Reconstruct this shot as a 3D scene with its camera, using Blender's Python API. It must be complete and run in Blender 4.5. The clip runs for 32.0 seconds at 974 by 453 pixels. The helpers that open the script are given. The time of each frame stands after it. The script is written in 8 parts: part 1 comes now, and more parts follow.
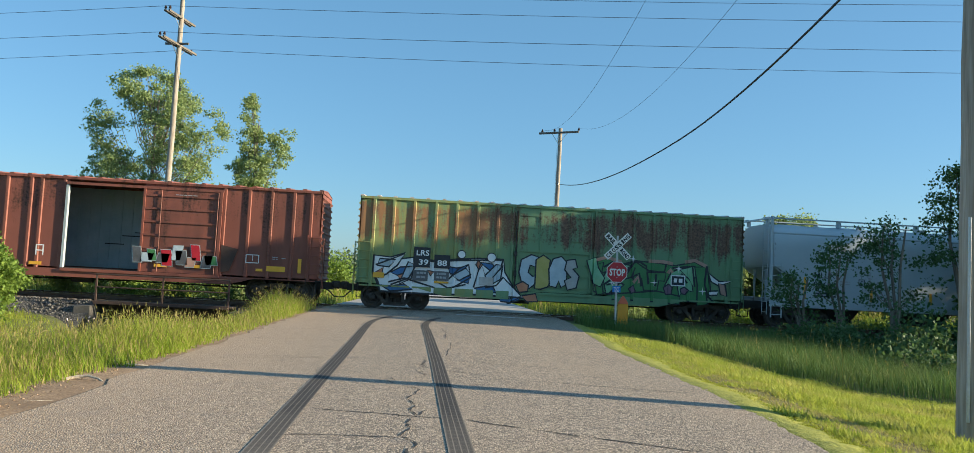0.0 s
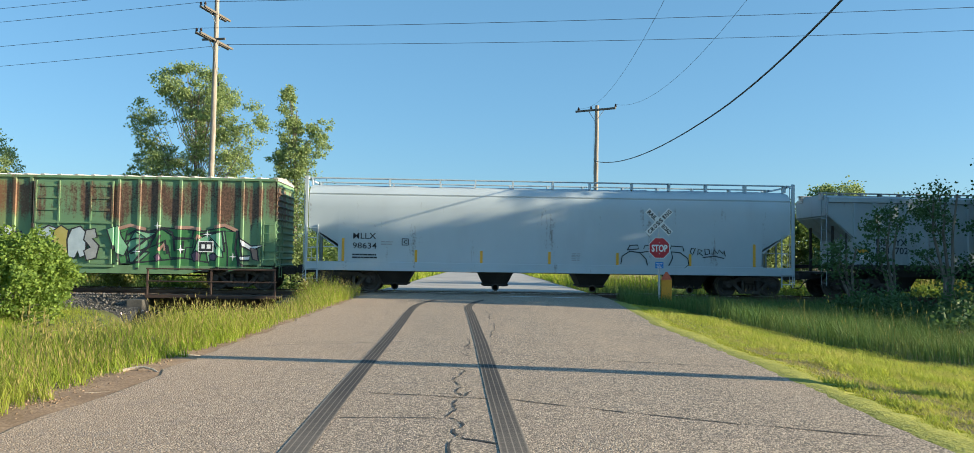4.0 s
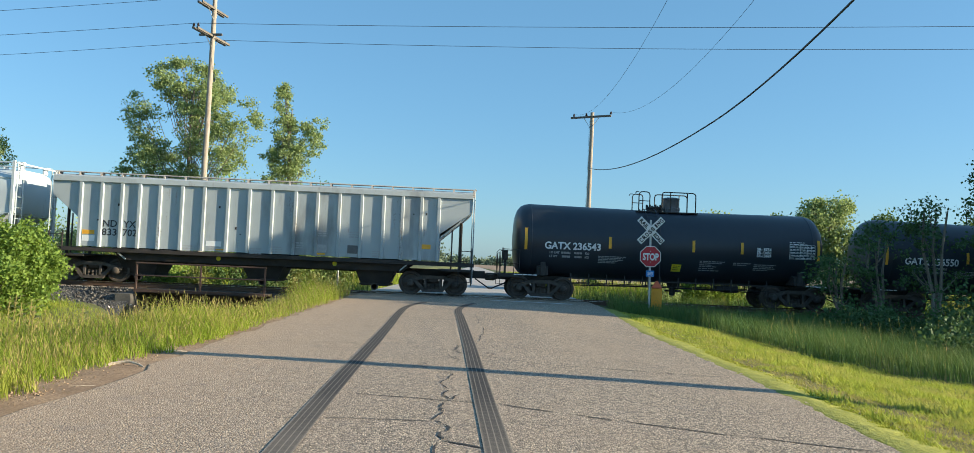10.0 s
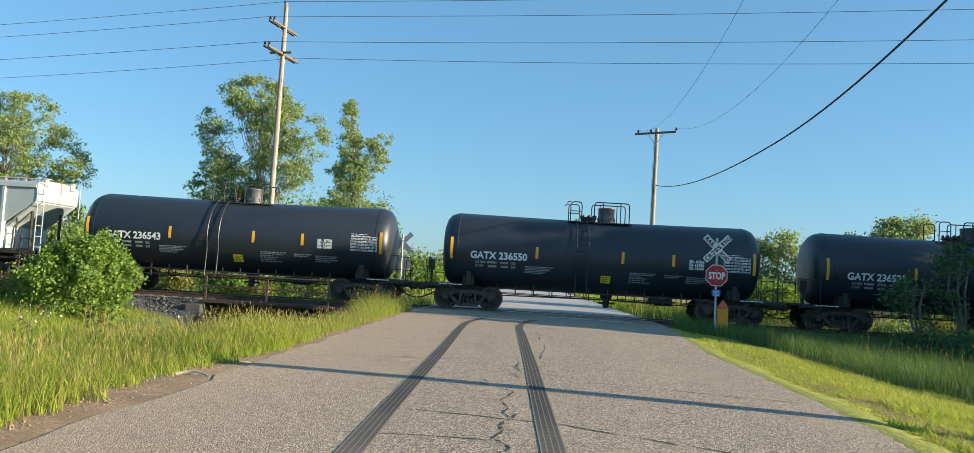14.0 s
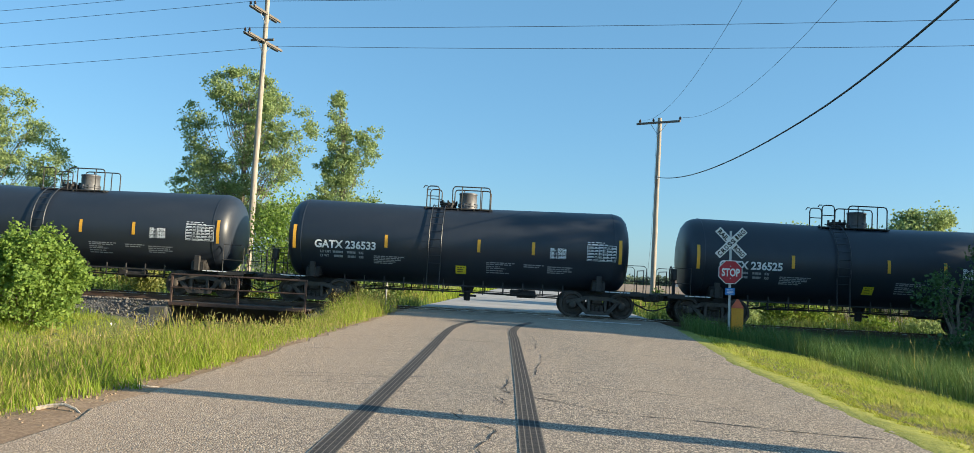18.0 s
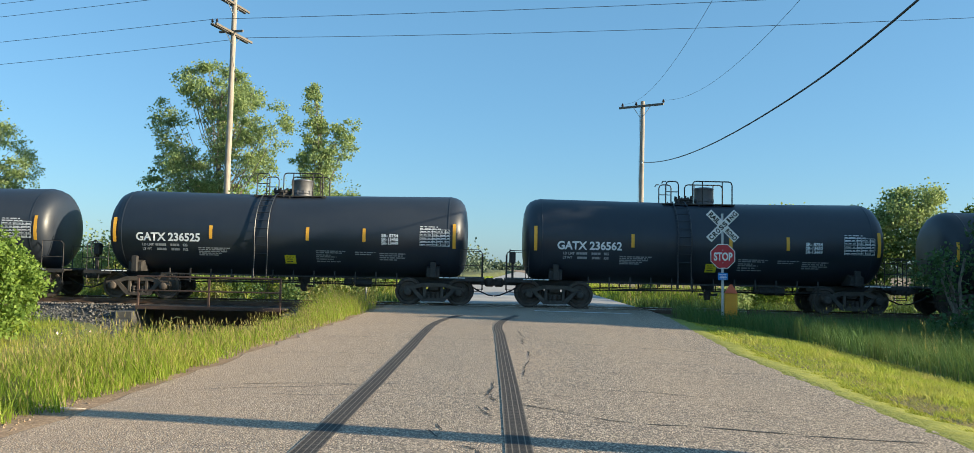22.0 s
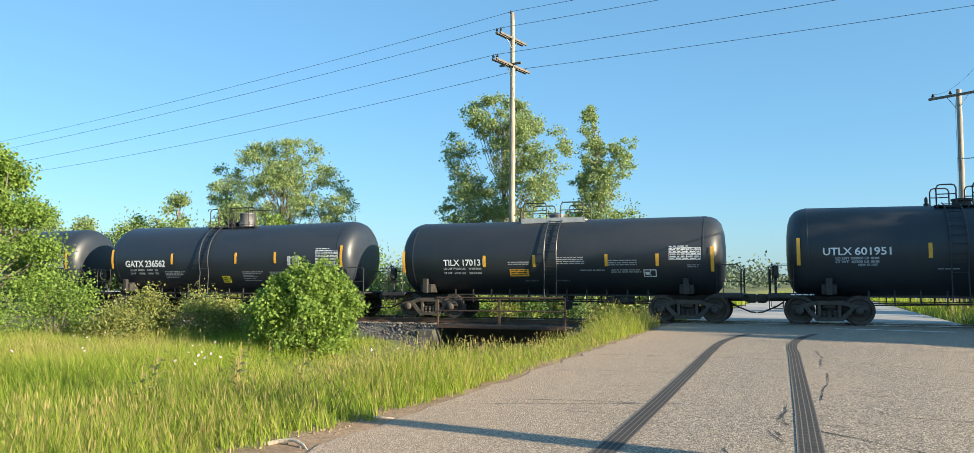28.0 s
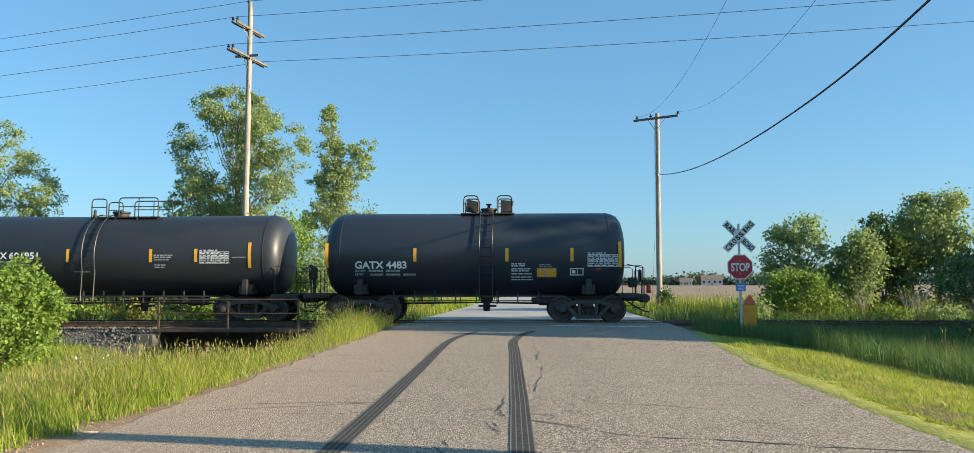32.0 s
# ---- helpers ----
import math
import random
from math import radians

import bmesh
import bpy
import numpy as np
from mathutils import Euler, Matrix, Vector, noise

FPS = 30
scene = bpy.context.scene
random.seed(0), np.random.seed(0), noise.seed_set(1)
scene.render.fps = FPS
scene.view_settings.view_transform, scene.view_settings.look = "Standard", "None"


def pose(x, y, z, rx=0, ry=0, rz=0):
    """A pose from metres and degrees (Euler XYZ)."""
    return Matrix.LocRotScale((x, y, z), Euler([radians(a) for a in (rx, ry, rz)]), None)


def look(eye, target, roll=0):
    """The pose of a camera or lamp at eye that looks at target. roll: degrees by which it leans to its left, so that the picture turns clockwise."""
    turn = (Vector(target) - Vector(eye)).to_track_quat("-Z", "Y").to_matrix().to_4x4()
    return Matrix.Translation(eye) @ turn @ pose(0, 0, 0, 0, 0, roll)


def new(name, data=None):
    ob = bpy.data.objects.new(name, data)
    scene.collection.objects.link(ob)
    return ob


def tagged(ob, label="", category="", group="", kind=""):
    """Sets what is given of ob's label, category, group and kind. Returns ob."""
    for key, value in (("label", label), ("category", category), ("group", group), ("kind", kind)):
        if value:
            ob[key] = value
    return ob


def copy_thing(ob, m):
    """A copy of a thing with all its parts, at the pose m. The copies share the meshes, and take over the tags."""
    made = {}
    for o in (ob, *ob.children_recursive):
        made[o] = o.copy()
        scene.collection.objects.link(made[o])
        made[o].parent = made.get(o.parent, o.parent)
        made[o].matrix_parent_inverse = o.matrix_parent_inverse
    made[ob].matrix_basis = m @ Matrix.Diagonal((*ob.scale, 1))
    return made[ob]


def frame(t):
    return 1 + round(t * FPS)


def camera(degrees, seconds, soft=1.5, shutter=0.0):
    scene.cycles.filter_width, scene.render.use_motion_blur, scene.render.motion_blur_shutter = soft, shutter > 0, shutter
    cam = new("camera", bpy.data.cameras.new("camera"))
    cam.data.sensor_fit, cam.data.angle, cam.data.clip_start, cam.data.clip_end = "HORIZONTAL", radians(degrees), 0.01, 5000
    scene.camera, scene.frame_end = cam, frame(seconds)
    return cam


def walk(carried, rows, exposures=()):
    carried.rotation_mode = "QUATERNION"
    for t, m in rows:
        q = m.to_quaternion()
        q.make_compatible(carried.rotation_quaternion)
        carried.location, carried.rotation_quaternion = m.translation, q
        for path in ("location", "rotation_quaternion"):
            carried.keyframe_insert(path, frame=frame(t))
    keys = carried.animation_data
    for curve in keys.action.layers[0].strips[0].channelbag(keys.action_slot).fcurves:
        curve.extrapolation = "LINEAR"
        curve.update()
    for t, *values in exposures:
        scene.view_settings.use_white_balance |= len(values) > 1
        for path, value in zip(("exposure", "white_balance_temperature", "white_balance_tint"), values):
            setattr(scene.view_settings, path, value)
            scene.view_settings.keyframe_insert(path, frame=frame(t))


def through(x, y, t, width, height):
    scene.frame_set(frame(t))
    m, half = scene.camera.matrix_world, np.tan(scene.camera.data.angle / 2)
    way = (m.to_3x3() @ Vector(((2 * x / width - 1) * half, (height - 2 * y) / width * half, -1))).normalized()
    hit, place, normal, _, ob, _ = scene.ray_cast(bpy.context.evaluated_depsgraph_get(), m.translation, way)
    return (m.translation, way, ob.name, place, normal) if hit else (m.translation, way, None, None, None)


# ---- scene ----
cam = camera(63.0, 32.0, soft=0.5)
PATH = [
    (0, (-0.022, 0.023, 1.379), (0.146, 2.012, 1.511), 2.93),
    (0.5, (-0.018, 0.023, 1.377), (0.152, 2.011, 1.519), 2.83),
    (1, (-0.016, 0.020, 1.374), (0.134, 2.010, 1.509), 2.73),
    (1.5, (-0.014, 0.015, 1.369), (0.106, 2.009, 1.481), 2.31),
    (2, (-0.011, 0.014, 1.365), (0.088, 2.010, 1.450), 1.38),
    (2.5, (-0.005, 0.013, 1.364), (0.083, 2.009, 1.436), 0.70),
    (3, (-0.003, 0.012, 1.364), (0.080, 2.009, 1.431), 0.32),
    (3.5, (-0.006, 0.011, 1.366), (0.072, 2.009, 1.437), 0.40),
    (4, (-0.009, 0.013, 1.369), (0.060, 2.010, 1.452), 0.85),
    (4.5, (-0.010, 0.014, 1.372), (0.056, 2.011, 1.469), 1.54),
    (6.5, (-0.007, 0.016, 1.374), (0.059, 2.012, 1.483), 2.50),
    (7, (-0.005, 0.017, 1.374), (0.053, 2.013, 1.487), 2.38),
    (7.5, (-0.003, 0.018, 1.373), (0.056, 2.014, 1.484), 2.41),
    (8, (-0.002, 0.016, 1.372), (0.066, 2.012, 1.478), 2.50),
    (8.5, (-0.002, 0.016, 1.372), (0.075, 2.012, 1.471), 2.53),
    (9, (-0.003, 0.016, 1.371), (0.080, 2.012, 1.466), 2.51),
    (9.5, (-0.006, 0.017, 1.370), (0.080, 2.013, 1.463), 2.56),
    (10, (-0.003, 0.018, 1.370), (0.085, 2.014, 1.463), 2.47),
    (10.5, (0.000, 0.017, 1.371), (0.089, 2.013, 1.464), 2.47),
    (11, (0.001, 0.018, 1.372), (0.090, 2.014, 1.467), 2.42),
    (11.5, (-0.001, 0.020, 1.373), (0.088, 2.016, 1.469), 2.35),
    (12, (-0.001, 0.021, 1.374), (0.085, 2.017, 1.472), 2.50),
    (12.5, (-0.007, 0.021, 1.374), (0.072, 2.017, 1.478), 2.75),
    (13, (-0.009, 0.023, 1.375), (0.052, 2.019, 1.489), 2.90),
    (13.5, (-0.010, 0.026, 1.375), (0.007, 2.022, 1.497), 3.08),
    (14, (-0.009, 0.120, 1.373), (-0.078, 2.115, 1.498), 3.35),
    (14.5, (-0.006, 0.334, 1.369), (-0.161, 2.324, 1.496), 3.38),
    (16.5, (0.055, 1.636, 1.356), (-0.042, 3.631, 1.459), 3.04),
    (17, (0.101, 1.978, 1.359), (0.019, 3.974, 1.465), 2.82),
    (17.5, (0.123, 2.326, 1.364), (0.052, 4.322, 1.476), 2.88),
    (18, (0.142, 2.693, 1.370), (0.078, 4.688, 1.492), 3.01),
    (18.5, (0.168, 3.068, 1.372), (0.111, 5.063, 1.502), 2.92),
    (19, (0.202, 3.430, 1.370), (0.158, 5.426, 1.494), 2.27),
    (19.5, (0.209, 3.741, 1.366), (0.189, 5.738, 1.472), 1.47),
    (20, (0.192, 3.876, 1.358), (0.188, 5.874, 1.451), 0.84),
    (20.5, (0.189, 3.875, 1.356), (0.170, 5.873, 1.436), 0.14),
    (21, (0.182, 3.872, 1.357), (0.143, 5.870, 1.435), -0.16),
    (21.5, (0.180, 3.868, 1.359), (0.141, 5.866, 1.448), 0.33),
    (22, (0.178, 3.867, 1.363), (0.156, 5.864, 1.467), 1.23),
    (22.5, (0.177, 3.864, 1.365), (0.188, 5.860, 1.484), 2.14),
    (23, (0.176, 3.860, 1.366), (0.220, 5.855, 1.492), 2.75),
    (23.5, (0.177, 3.861, 1.369), (0.234, 5.856, 1.502), 2.73),
    (24, (0.179, 3.862, 1.371), (0.237, 5.856, 1.512), 2.18),
    (24.5, (0.184, 3.865, 1.372), (0.243, 5.859, 1.519), 1.56),
    (25, (0.187, 3.867, 1.373), (0.247, 5.861, 1.520), 1.26),
    (25.5, (0.188, 3.869, 1.374), (0.209, 5.864, 1.522), 1.01),
    (26, (0.191, 3.870, 1.374), (0.050, 5.859, 1.531), 0.82),
    (26.5, (0.205, 3.869, 1.373), (-0.207, 5.819, 1.542), 0.13),
    (28.5, (0.268, 3.852, 1.366), (-0.446, 5.715, 1.499), -0.03),
    (29, (0.283, 3.847, 1.365), (-0.401, 5.723, 1.482), 0.07),
    (29.5, (0.296, 3.843, 1.363), (-0.293, 5.751, 1.472), 0.22),
    (30, (0.308, 3.839, 1.362), (-0.118, 5.791, 1.470), 0.40),
    (30.5, (0.319, 3.838, 1.362), (0.068, 5.819, 1.478), 0.29),
    (31, (0.327, 3.837, 1.362), (0.220, 5.830, 1.487), 0.04),
    (31.5, (0.333, 3.836, 1.362), (0.298, 5.831, 1.494), -0.12),
    (32, (0.335, 3.835, 1.362), (0.263, 5.829, 1.506), -0.05),
]
EXPOSURES = [(t, stops + 0.04, 6100, 4) for t, stops in ((0.0, 1.1), (0.8, 1.27), (2.2, 1.2), (3.0, 1.1), (4.0, 1.17), (12.0, 1.16), (18.0, 1.22), (22.0, 1.19), (24.0, 1.38), (28.5, 1.38), (29.4, 1.28), (30.5, 1.22), (32.0, 1.22))]
walk(cam, [(t, look(eye, target, roll)) for t, eye, target, roll in PATH], EXPOSURES)

# ---- daylight ----
SUN_WAY = Vector((0.98, -0.2, 0.0)).normalized()   # towards the sun, level
SUN_HEIGHT = 15.5
world = bpy.data.worlds.new("world")
scene.world = world
world.use_nodes = True
sky = world.node_tree.nodes.new("ShaderNodeTexSky")
sky.sky_type = "NISHITA"
sky.sun_disc = False
sky.sun_elevation = radians(SUN_HEIGHT)
sky.sun_rotation = math.atan2(SUN_WAY.x, SUN_WAY.y)
sky.air_density, sky.dust_density, sky.ozone_density = 1.0, 0.6, 4.0
back = world.node_tree.nodes["Background"]
back.inputs[1].default_value = 0.088
haze = world.node_tree.nodes.new("ShaderNodeMix")      # an even summer haze over the clear sky
haze.data_type = "RGBA"
haze.inputs[0].default_value = 0.42
haze.inputs[7].default_value = (1.05, 2.35, 3.45, 1)
world.node_tree.links.new(sky.outputs[0], haze.inputs[6])
world.node_tree.links.new(haze.outputs[2], back.inputs[0])
sun_data = bpy.data.lights.new("sun", "SUN")
sun_data.energy, sun_data.angle, sun_data.color = 5.0, radians(0.55), (1.0, 0.8, 0.55)
sun = new("sun", sun_data)
sun_from = SUN_WAY * math.cos(radians(SUN_HEIGHT)) + Vector((0, 0, math.sin(radians(SUN_HEIGHT))))
sun.matrix_world = look(sun_from * 100, (0, 0, 0))


# ---- materials: name -> node material; coordinates are metres in the thing's own space ----
def nodes_of(m):
    m.use_nodes = True
    return m.node_tree.nodes, m.node_tree.links, m.node_tree.nodes["Principled BSDF"]


class Mix:
    """A small helper round one node tree."""

    def __init__(self, name, rough=0.7, metal=0.0, spec=0.5):
        self.m = bpy.data.materials.new(name)
        self.n, self.l, self.b = nodes_of(self.m)
        self.b.inputs["Roughness"].default_value = rough
        self.b.inputs["Metallic"].default_value = metal
        self.b.inputs["Specular IOR Level"].default_value = spec
        self.at = self.n.new("ShaderNodeTexCoord").outputs["Object"]

    def place(self, stretch=(1, 1, 1), move=(0, 0, 0)):
        k = self.n.new("ShaderNodeMapping")
        k.inputs["Scale"].default_value, k.inputs["Location"].default_value = stretch, move
        self.l.new(self.at, k.inputs[0])
        return k.outputs[0]

    def noise(self, scale, detail=3, stretch=(1, 1, 1), move=(0, 0, 0), rough=0.55):
        k = self.n.new("ShaderNodeTexNoise")
        k.inputs["Scale"].default_value, k.inputs["Detail"].default_value, k.inputs["Roughness"].default_value = scale, detail, rough
        self.l.new(self.place(stretch, move), k.inputs["Vector"])
        return k.outputs["Fac"]

    def cells(self, scale, edge=False, stretch=(1, 1, 1), colour=False, dims="3D"):
        k = self.n.new("ShaderNodeTexVoronoi")
        k.voronoi_dimensions = dims
        k.feature = "DISTANCE_TO_EDGE" if edge else "F1"
        k.inputs["Scale"].default_value = scale
        self.l.new(self.place(stretch), k.inputs["Vector"])
        return k.outputs["Color" if colour else "Distance"]

    def ramp(self, fac, a, b, low=0.0, high=1.0):
        k = self.n.new("ShaderNodeMapRange")
        k.inputs[1].default_value, k.inputs[2].default_value, k.inputs[3].default_value, k.inputs[4].default_value = a, b, low, high
        self.l.new(fac, k.inputs[0])
        return k.outputs[0]

    def math(self, op, a, b=0.0):
        k = self.n.new("ShaderNodeMath")
        k.operation = op
        for i, v in enumerate((a, b)):
            if isinstance(v, (int, float)):
                k.inputs[i].default_value = v
            else:
                self.l.new(v, k.inputs[i])
        return k.outputs[0]

    def axis(self, i):
        k = self.n.new("ShaderNodeSeparateXYZ")
        self.l.new(self.at, k.inputs[0])
        return k.outputs[i]

    def mix(self, fac, a, b):
        k = self.n.new("ShaderNodeMix")
        k.data_type = "RGBA"
        for s, v in ((k.inputs[0], fac), (k.inputs[6], a), (k.inputs[7], b)):
            if isinstance(v, (int, float)):
                s.default_value = v
            elif isinstance(v, tuple):
                s.default_value = (*v, 1)
            else:
                self.l.new(v, s)
        return k.outputs[2]

    def pick(self, fac, stops):
        k = self.n.new("ShaderNodeValToRGB")
        k.color_ramp.interpolation = "CONSTANT"
        for i, (p, c) in enumerate(stops):
            e = k.color_ramp.elements[i] if i < 2 else k.color_ramp.elements.new(p)
            e.position, e.color = p, (*c, 1)
        self.l.new(fac, k.inputs[0])
        return k.outputs[0]

    def random(self):
        return self.n.new("ShaderNodeObjectInfo").outputs["Random"]

    def island(self):
        return self.n.new("ShaderNodeNewGeometry").outputs["Random Per Island"]

    def colour(self, c):
        if isinstance(c, tuple):
            self.b.inputs["Base Color"].default_value = (*c, 1)
        else:
            self.l.new(c, self.b.inputs["Base Color"])
        return self

    def rough(self, fac, low, high):
        self.l.new(self.ramp(fac, 0.3, 0.7, low, high), self.b.inputs["Roughness"])
        return self

    def bump(self, fac, strength=0.3, far=0.01):
        k = self.n.new("ShaderNodeBump")
        k.inputs["Strength"].default_value, k.inputs["Distance"].default_value = strength, far
        self.l.new(fac, k.inputs["Height"])
        self.l.new(k.outputs[0], self.b.inputs["Normal"])
        return self


def plain(name, a, b, scale=3.0, rough=0.7, metal=0.0, bump=0.15, fine=40.0, stretch=(1, 1, 1), spec=0.5):
    """Two tones in large patches and fine grain."""
    k = Mix(name, rough, metal, spec)
    big, small = k.noise(scale, 4, stretch), k.noise(fine, 3, stretch)
    k.colour(k.mix(k.math("ADD", k.math("MULTIPLY", k.ramp(big, 0.35, 0.65), 0.7), k.math("MULTIPLY", k.ramp(small, 0.3, 0.7), 0.3)), a, b))
    k.rough(big, max(0.05, rough - 0.1), min(1, rough + 0.1))
    if bump:
        k.bump(small, bump, 0.01)
    return k.m


def leafy(name, a, b, rough=0.55, through=0.35, glow=0.45, spec=0.3, patch=None, size=0.45):
    """Leaves or blades: a colour for each, some light through them; patch: a third tone in drifts."""
    k = Mix(name, rough, 0.0, spec)
    c = k.mix(k.island(), a, b)
    if patch:
        drift = k.ramp(k.noise(size, 4), 0.45, 0.68)
        c = k.mix(k.math("MULTIPLY", drift, 0.7), c, patch)
    k.colour(c)
    t = k.n.new("ShaderNodeBsdfTranslucent")
    k.l.new(k.mix(glow, c, (0.35, 0.42, 0.03)), t.inputs[0])
    s = k.n.new("ShaderNodeMixShader")
    s.inputs[0].default_value = through
    k.l.new(k.b.outputs[0], s.inputs[1])
    k.l.new(t.outputs[0], s.inputs[2])
    k.l.new(s.outputs[0], k.n["Material Output"].inputs[0])
    return k.m


def asphalt():
    k = Mix("asphalt", 0.9, 0.0, 0.3)
    stones = k.cells(58.0, colour=True)
    g = k.n.new("ShaderNodeRGBToBW")
    k.l.new(stones, g.inputs[0])
    pits = k.cells(58.0)
    speck = k.noise(95.0, 2)
    patch = k.noise(0.5, 5, (1, 0.35, 1))
    c = k.mix(k.ramp(g.outputs[0], 0.24, 0.78), (0.13, 0.108, 0.086), (0.66, 0.53, 0.4))
    c = k.mix(k.math("MULTIPLY", k.ramp(pits, 0.35, 0.7), 0.75), c, (0.07, 0.066, 0.066))
    c = k.mix(k.math("MULTIPLY", k.ramp(speck, 0.55, 0.7), 0.5), c, (0.75, 0.64, 0.51))
    c = k.mix(k.math("MULTIPLY", k.ramp(patch, 0.38, 0.66), 0.35), c, (0.42, 0.32, 0.23))
    west = k.ramp(k.math("ADD", k.axis(0), k.math("MULTIPLY", patch, 2.0)), -2.6, 0.4, 0.5, 0.0)
    c = k.mix(west, c, (0.5, 0.35, 0.23))
    c = k.mix(k.math("MULTIPLY", k.ramp(k.noise(2.3, 5), 0.56, 0.72), 0.25), c, (0.16, 0.15, 0.15))
    return k.colour(c).bump(k.math("SUBTRACT", speck, pits), 0.6, 0.008).m


def rubber_marks():
    """Dark rubber with pale grooves between the tread's ribs, worn thin here and there."""
    k = Mix("tyre_rubber_on_asphalt", 0.8, 0.0, 0.3)
    s = k.n.new("ShaderNodeSeparateXYZ")
    k.l.new(k.n.new("ShaderNodeUVMap").outputs[0], s.inputs[0])
    grooves = k.ramp(k.math("COSINE", k.math("MULTIPLY", s.outputs[0], 25.1)), 0.72, 1.0)
    blocks = k.ramp(k.math("SINE", k.math("MULTIPLY", k.axis(1), 40.0)), 0.5, 1.0, 0.0, 0.07)
    speck, wear = k.noise(110.0, 2), k.noise(1.2, 4)
    rim = k.ramp(k.math("ABSOLUTE", k.math("SUBTRACT", s.outputs[0], 0.5)), 0.4, 0.5, 0.0, 0.5)
    thin = k.ramp(k.math("ADD", k.axis(1), k.math("MULTIPLY", wear, 3.0)), 6.5, 10.0, 0.35, 0.0)
    f = k.math("ADD", k.math("MULTIPLY", grooves, 0.5), k.math("ADD", blocks, k.math("MULTIPLY", k.ramp(speck, 0.5, 0.75), k.ramp(wear, 0.3, 0.75, 0.12, 0.5))))
    f = k.math("MINIMUM", k.math("ADD", f, k.math("ADD", rim, thin)), 0.85)
    return k.colour(k.mix(f, (0.032, 0.029, 0.028), (0.32, 0.27, 0.22))).bump(speck, 0.3, 0.005).m


def gravel(name, a, b, scale=16.0, relief=0.9):
    k = Mix(name, 0.9)
    stones = k.cells(scale, colour=True)
    g = k.n.new("ShaderNodeRGBToBW")
    k.l.new(stones, g.inputs[0])
    c = k.mix(g.outputs[0], a, b)
    # shade between the stones is painted into the colour, stronger with relief
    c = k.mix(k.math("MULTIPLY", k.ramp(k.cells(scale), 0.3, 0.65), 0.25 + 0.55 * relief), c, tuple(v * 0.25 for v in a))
    return k.colour(k.mix(k.ramp(k.noise(0.9, 4), 0.4, 0.75), c, tuple(v * 0.7 for v in a))).bump(k.cells(scale), relief, -0.48 / scale).m


def earth(name, a, b, scale=1.2, rows=False):
    k = Mix(name, 0.95)
    c = k.mix(k.ramp(k.noise(scale, 6), 0.35, 0.65), a, b)
    c = k.mix(k.math("MULTIPLY", k.ramp(k.noise(25.0, 4), 0.4, 0.7), 0.45), c, tuple(v * 0.5 for v in a))
    return k.colour(c).bump(k.noise(18.0, 5), 0.8, 0.04).m


def tank_paint(name, base, dust, rough):
    """Glossy dark paint with thin dust, runs and a few scuffs."""
    k = Mix(name, rough, 0.0, 0.5)
    runs = k.noise(1.3, 5, (2.2, 2.2, 0.25))
    veil = k.noise(0.55, 4, (0.5, 1, 1.6), (3, 1, 2))
    c = k.mix(k.math("MULTIPLY", k.ramp(runs, 0.45, 0.85), 0.16), base, dust)
    c = k.mix(k.math("MULTIPLY", k.ramp(veil, 0.4, 0.8), 0.35), c, dust)
    c = k.mix(k.math("MULTIPLY", k.ramp(k.noise(9.0, 5), 0.66, 0.74), 0.35), c, (0.05, 0.035, 0.028))
    return k.colour(c).rough(veil, rough - 0.04, rough + 0.1).bump(k.noise(0.9, 2), 0.06, 0.02).m


def rusty_paint(name, base, other, rust, amount, low, high, rough=0.65, stain=(0.03, 0.02, 0.018), dirt=0.55, fade=None):
    """Weathered paint: rust that breaks out between two heights, with runs below, and dirt."""
    k = Mix(name, rough)
    z = k.axis(2)
    big, runs, fine = k.noise(0.9, 6, (1.6, 1.6, 0.5)), k.noise(2.0, 5, (3.0, 3.0, 0.22)), k.noise(14.0, 5)
    c = k.mix(k.ramp(k.noise(0.45, 3), 0.3, 0.7), base, other)
    tone = k.mix(k.ramp(fine, 0.35, 0.65), rust, tuple(v * 0.4 for v in rust))
    if fade:
        # sun-bleached towards one end: another tone of paint and rust
        along = k.ramp(k.math("ADD", k.axis(0), k.math("MULTIPLY", big, 1.5)), fade[0], fade[1], 1.0, 0.0)
        along = k.math("MULTIPLY", along, k.ramp(k.noise(1.6, 5, (2.2, 1, 0.35), (4, 1, 3)), 0.3, 0.55))
        c = k.mix(along, c, fade[2])
        tone = k.mix(along, tone, fade[3])
    field = k.math("MULTIPLY", k.ramp(z, low, low + 0.7), k.ramp(z, high, high + 0.35, 1.0, 0.25))
    level = k.math("ADD", k.math("MULTIPLY", big, 0.55), k.math("MULTIPLY", runs, 0.45))
    level = k.math("ADD", level, k.math("MULTIPLY", field, amount))
    level = k.math("ADD", level, k.math("MULTIPLY", k.math("SUBTRACT", fine, 0.5), 0.25))
    c = k.mix(k.math("MULTIPLY", k.ramp(level, 0.6, 0.72), 0.95), c, tone)
    c = k.mix(k.math("MULTIPLY", k.ramp(k.noise(1.1, 6, (1, 1, 0.3), (7, 2, 1)), 0.52, 0.72), dirt), c, stain)
    return k, c, fine, runs


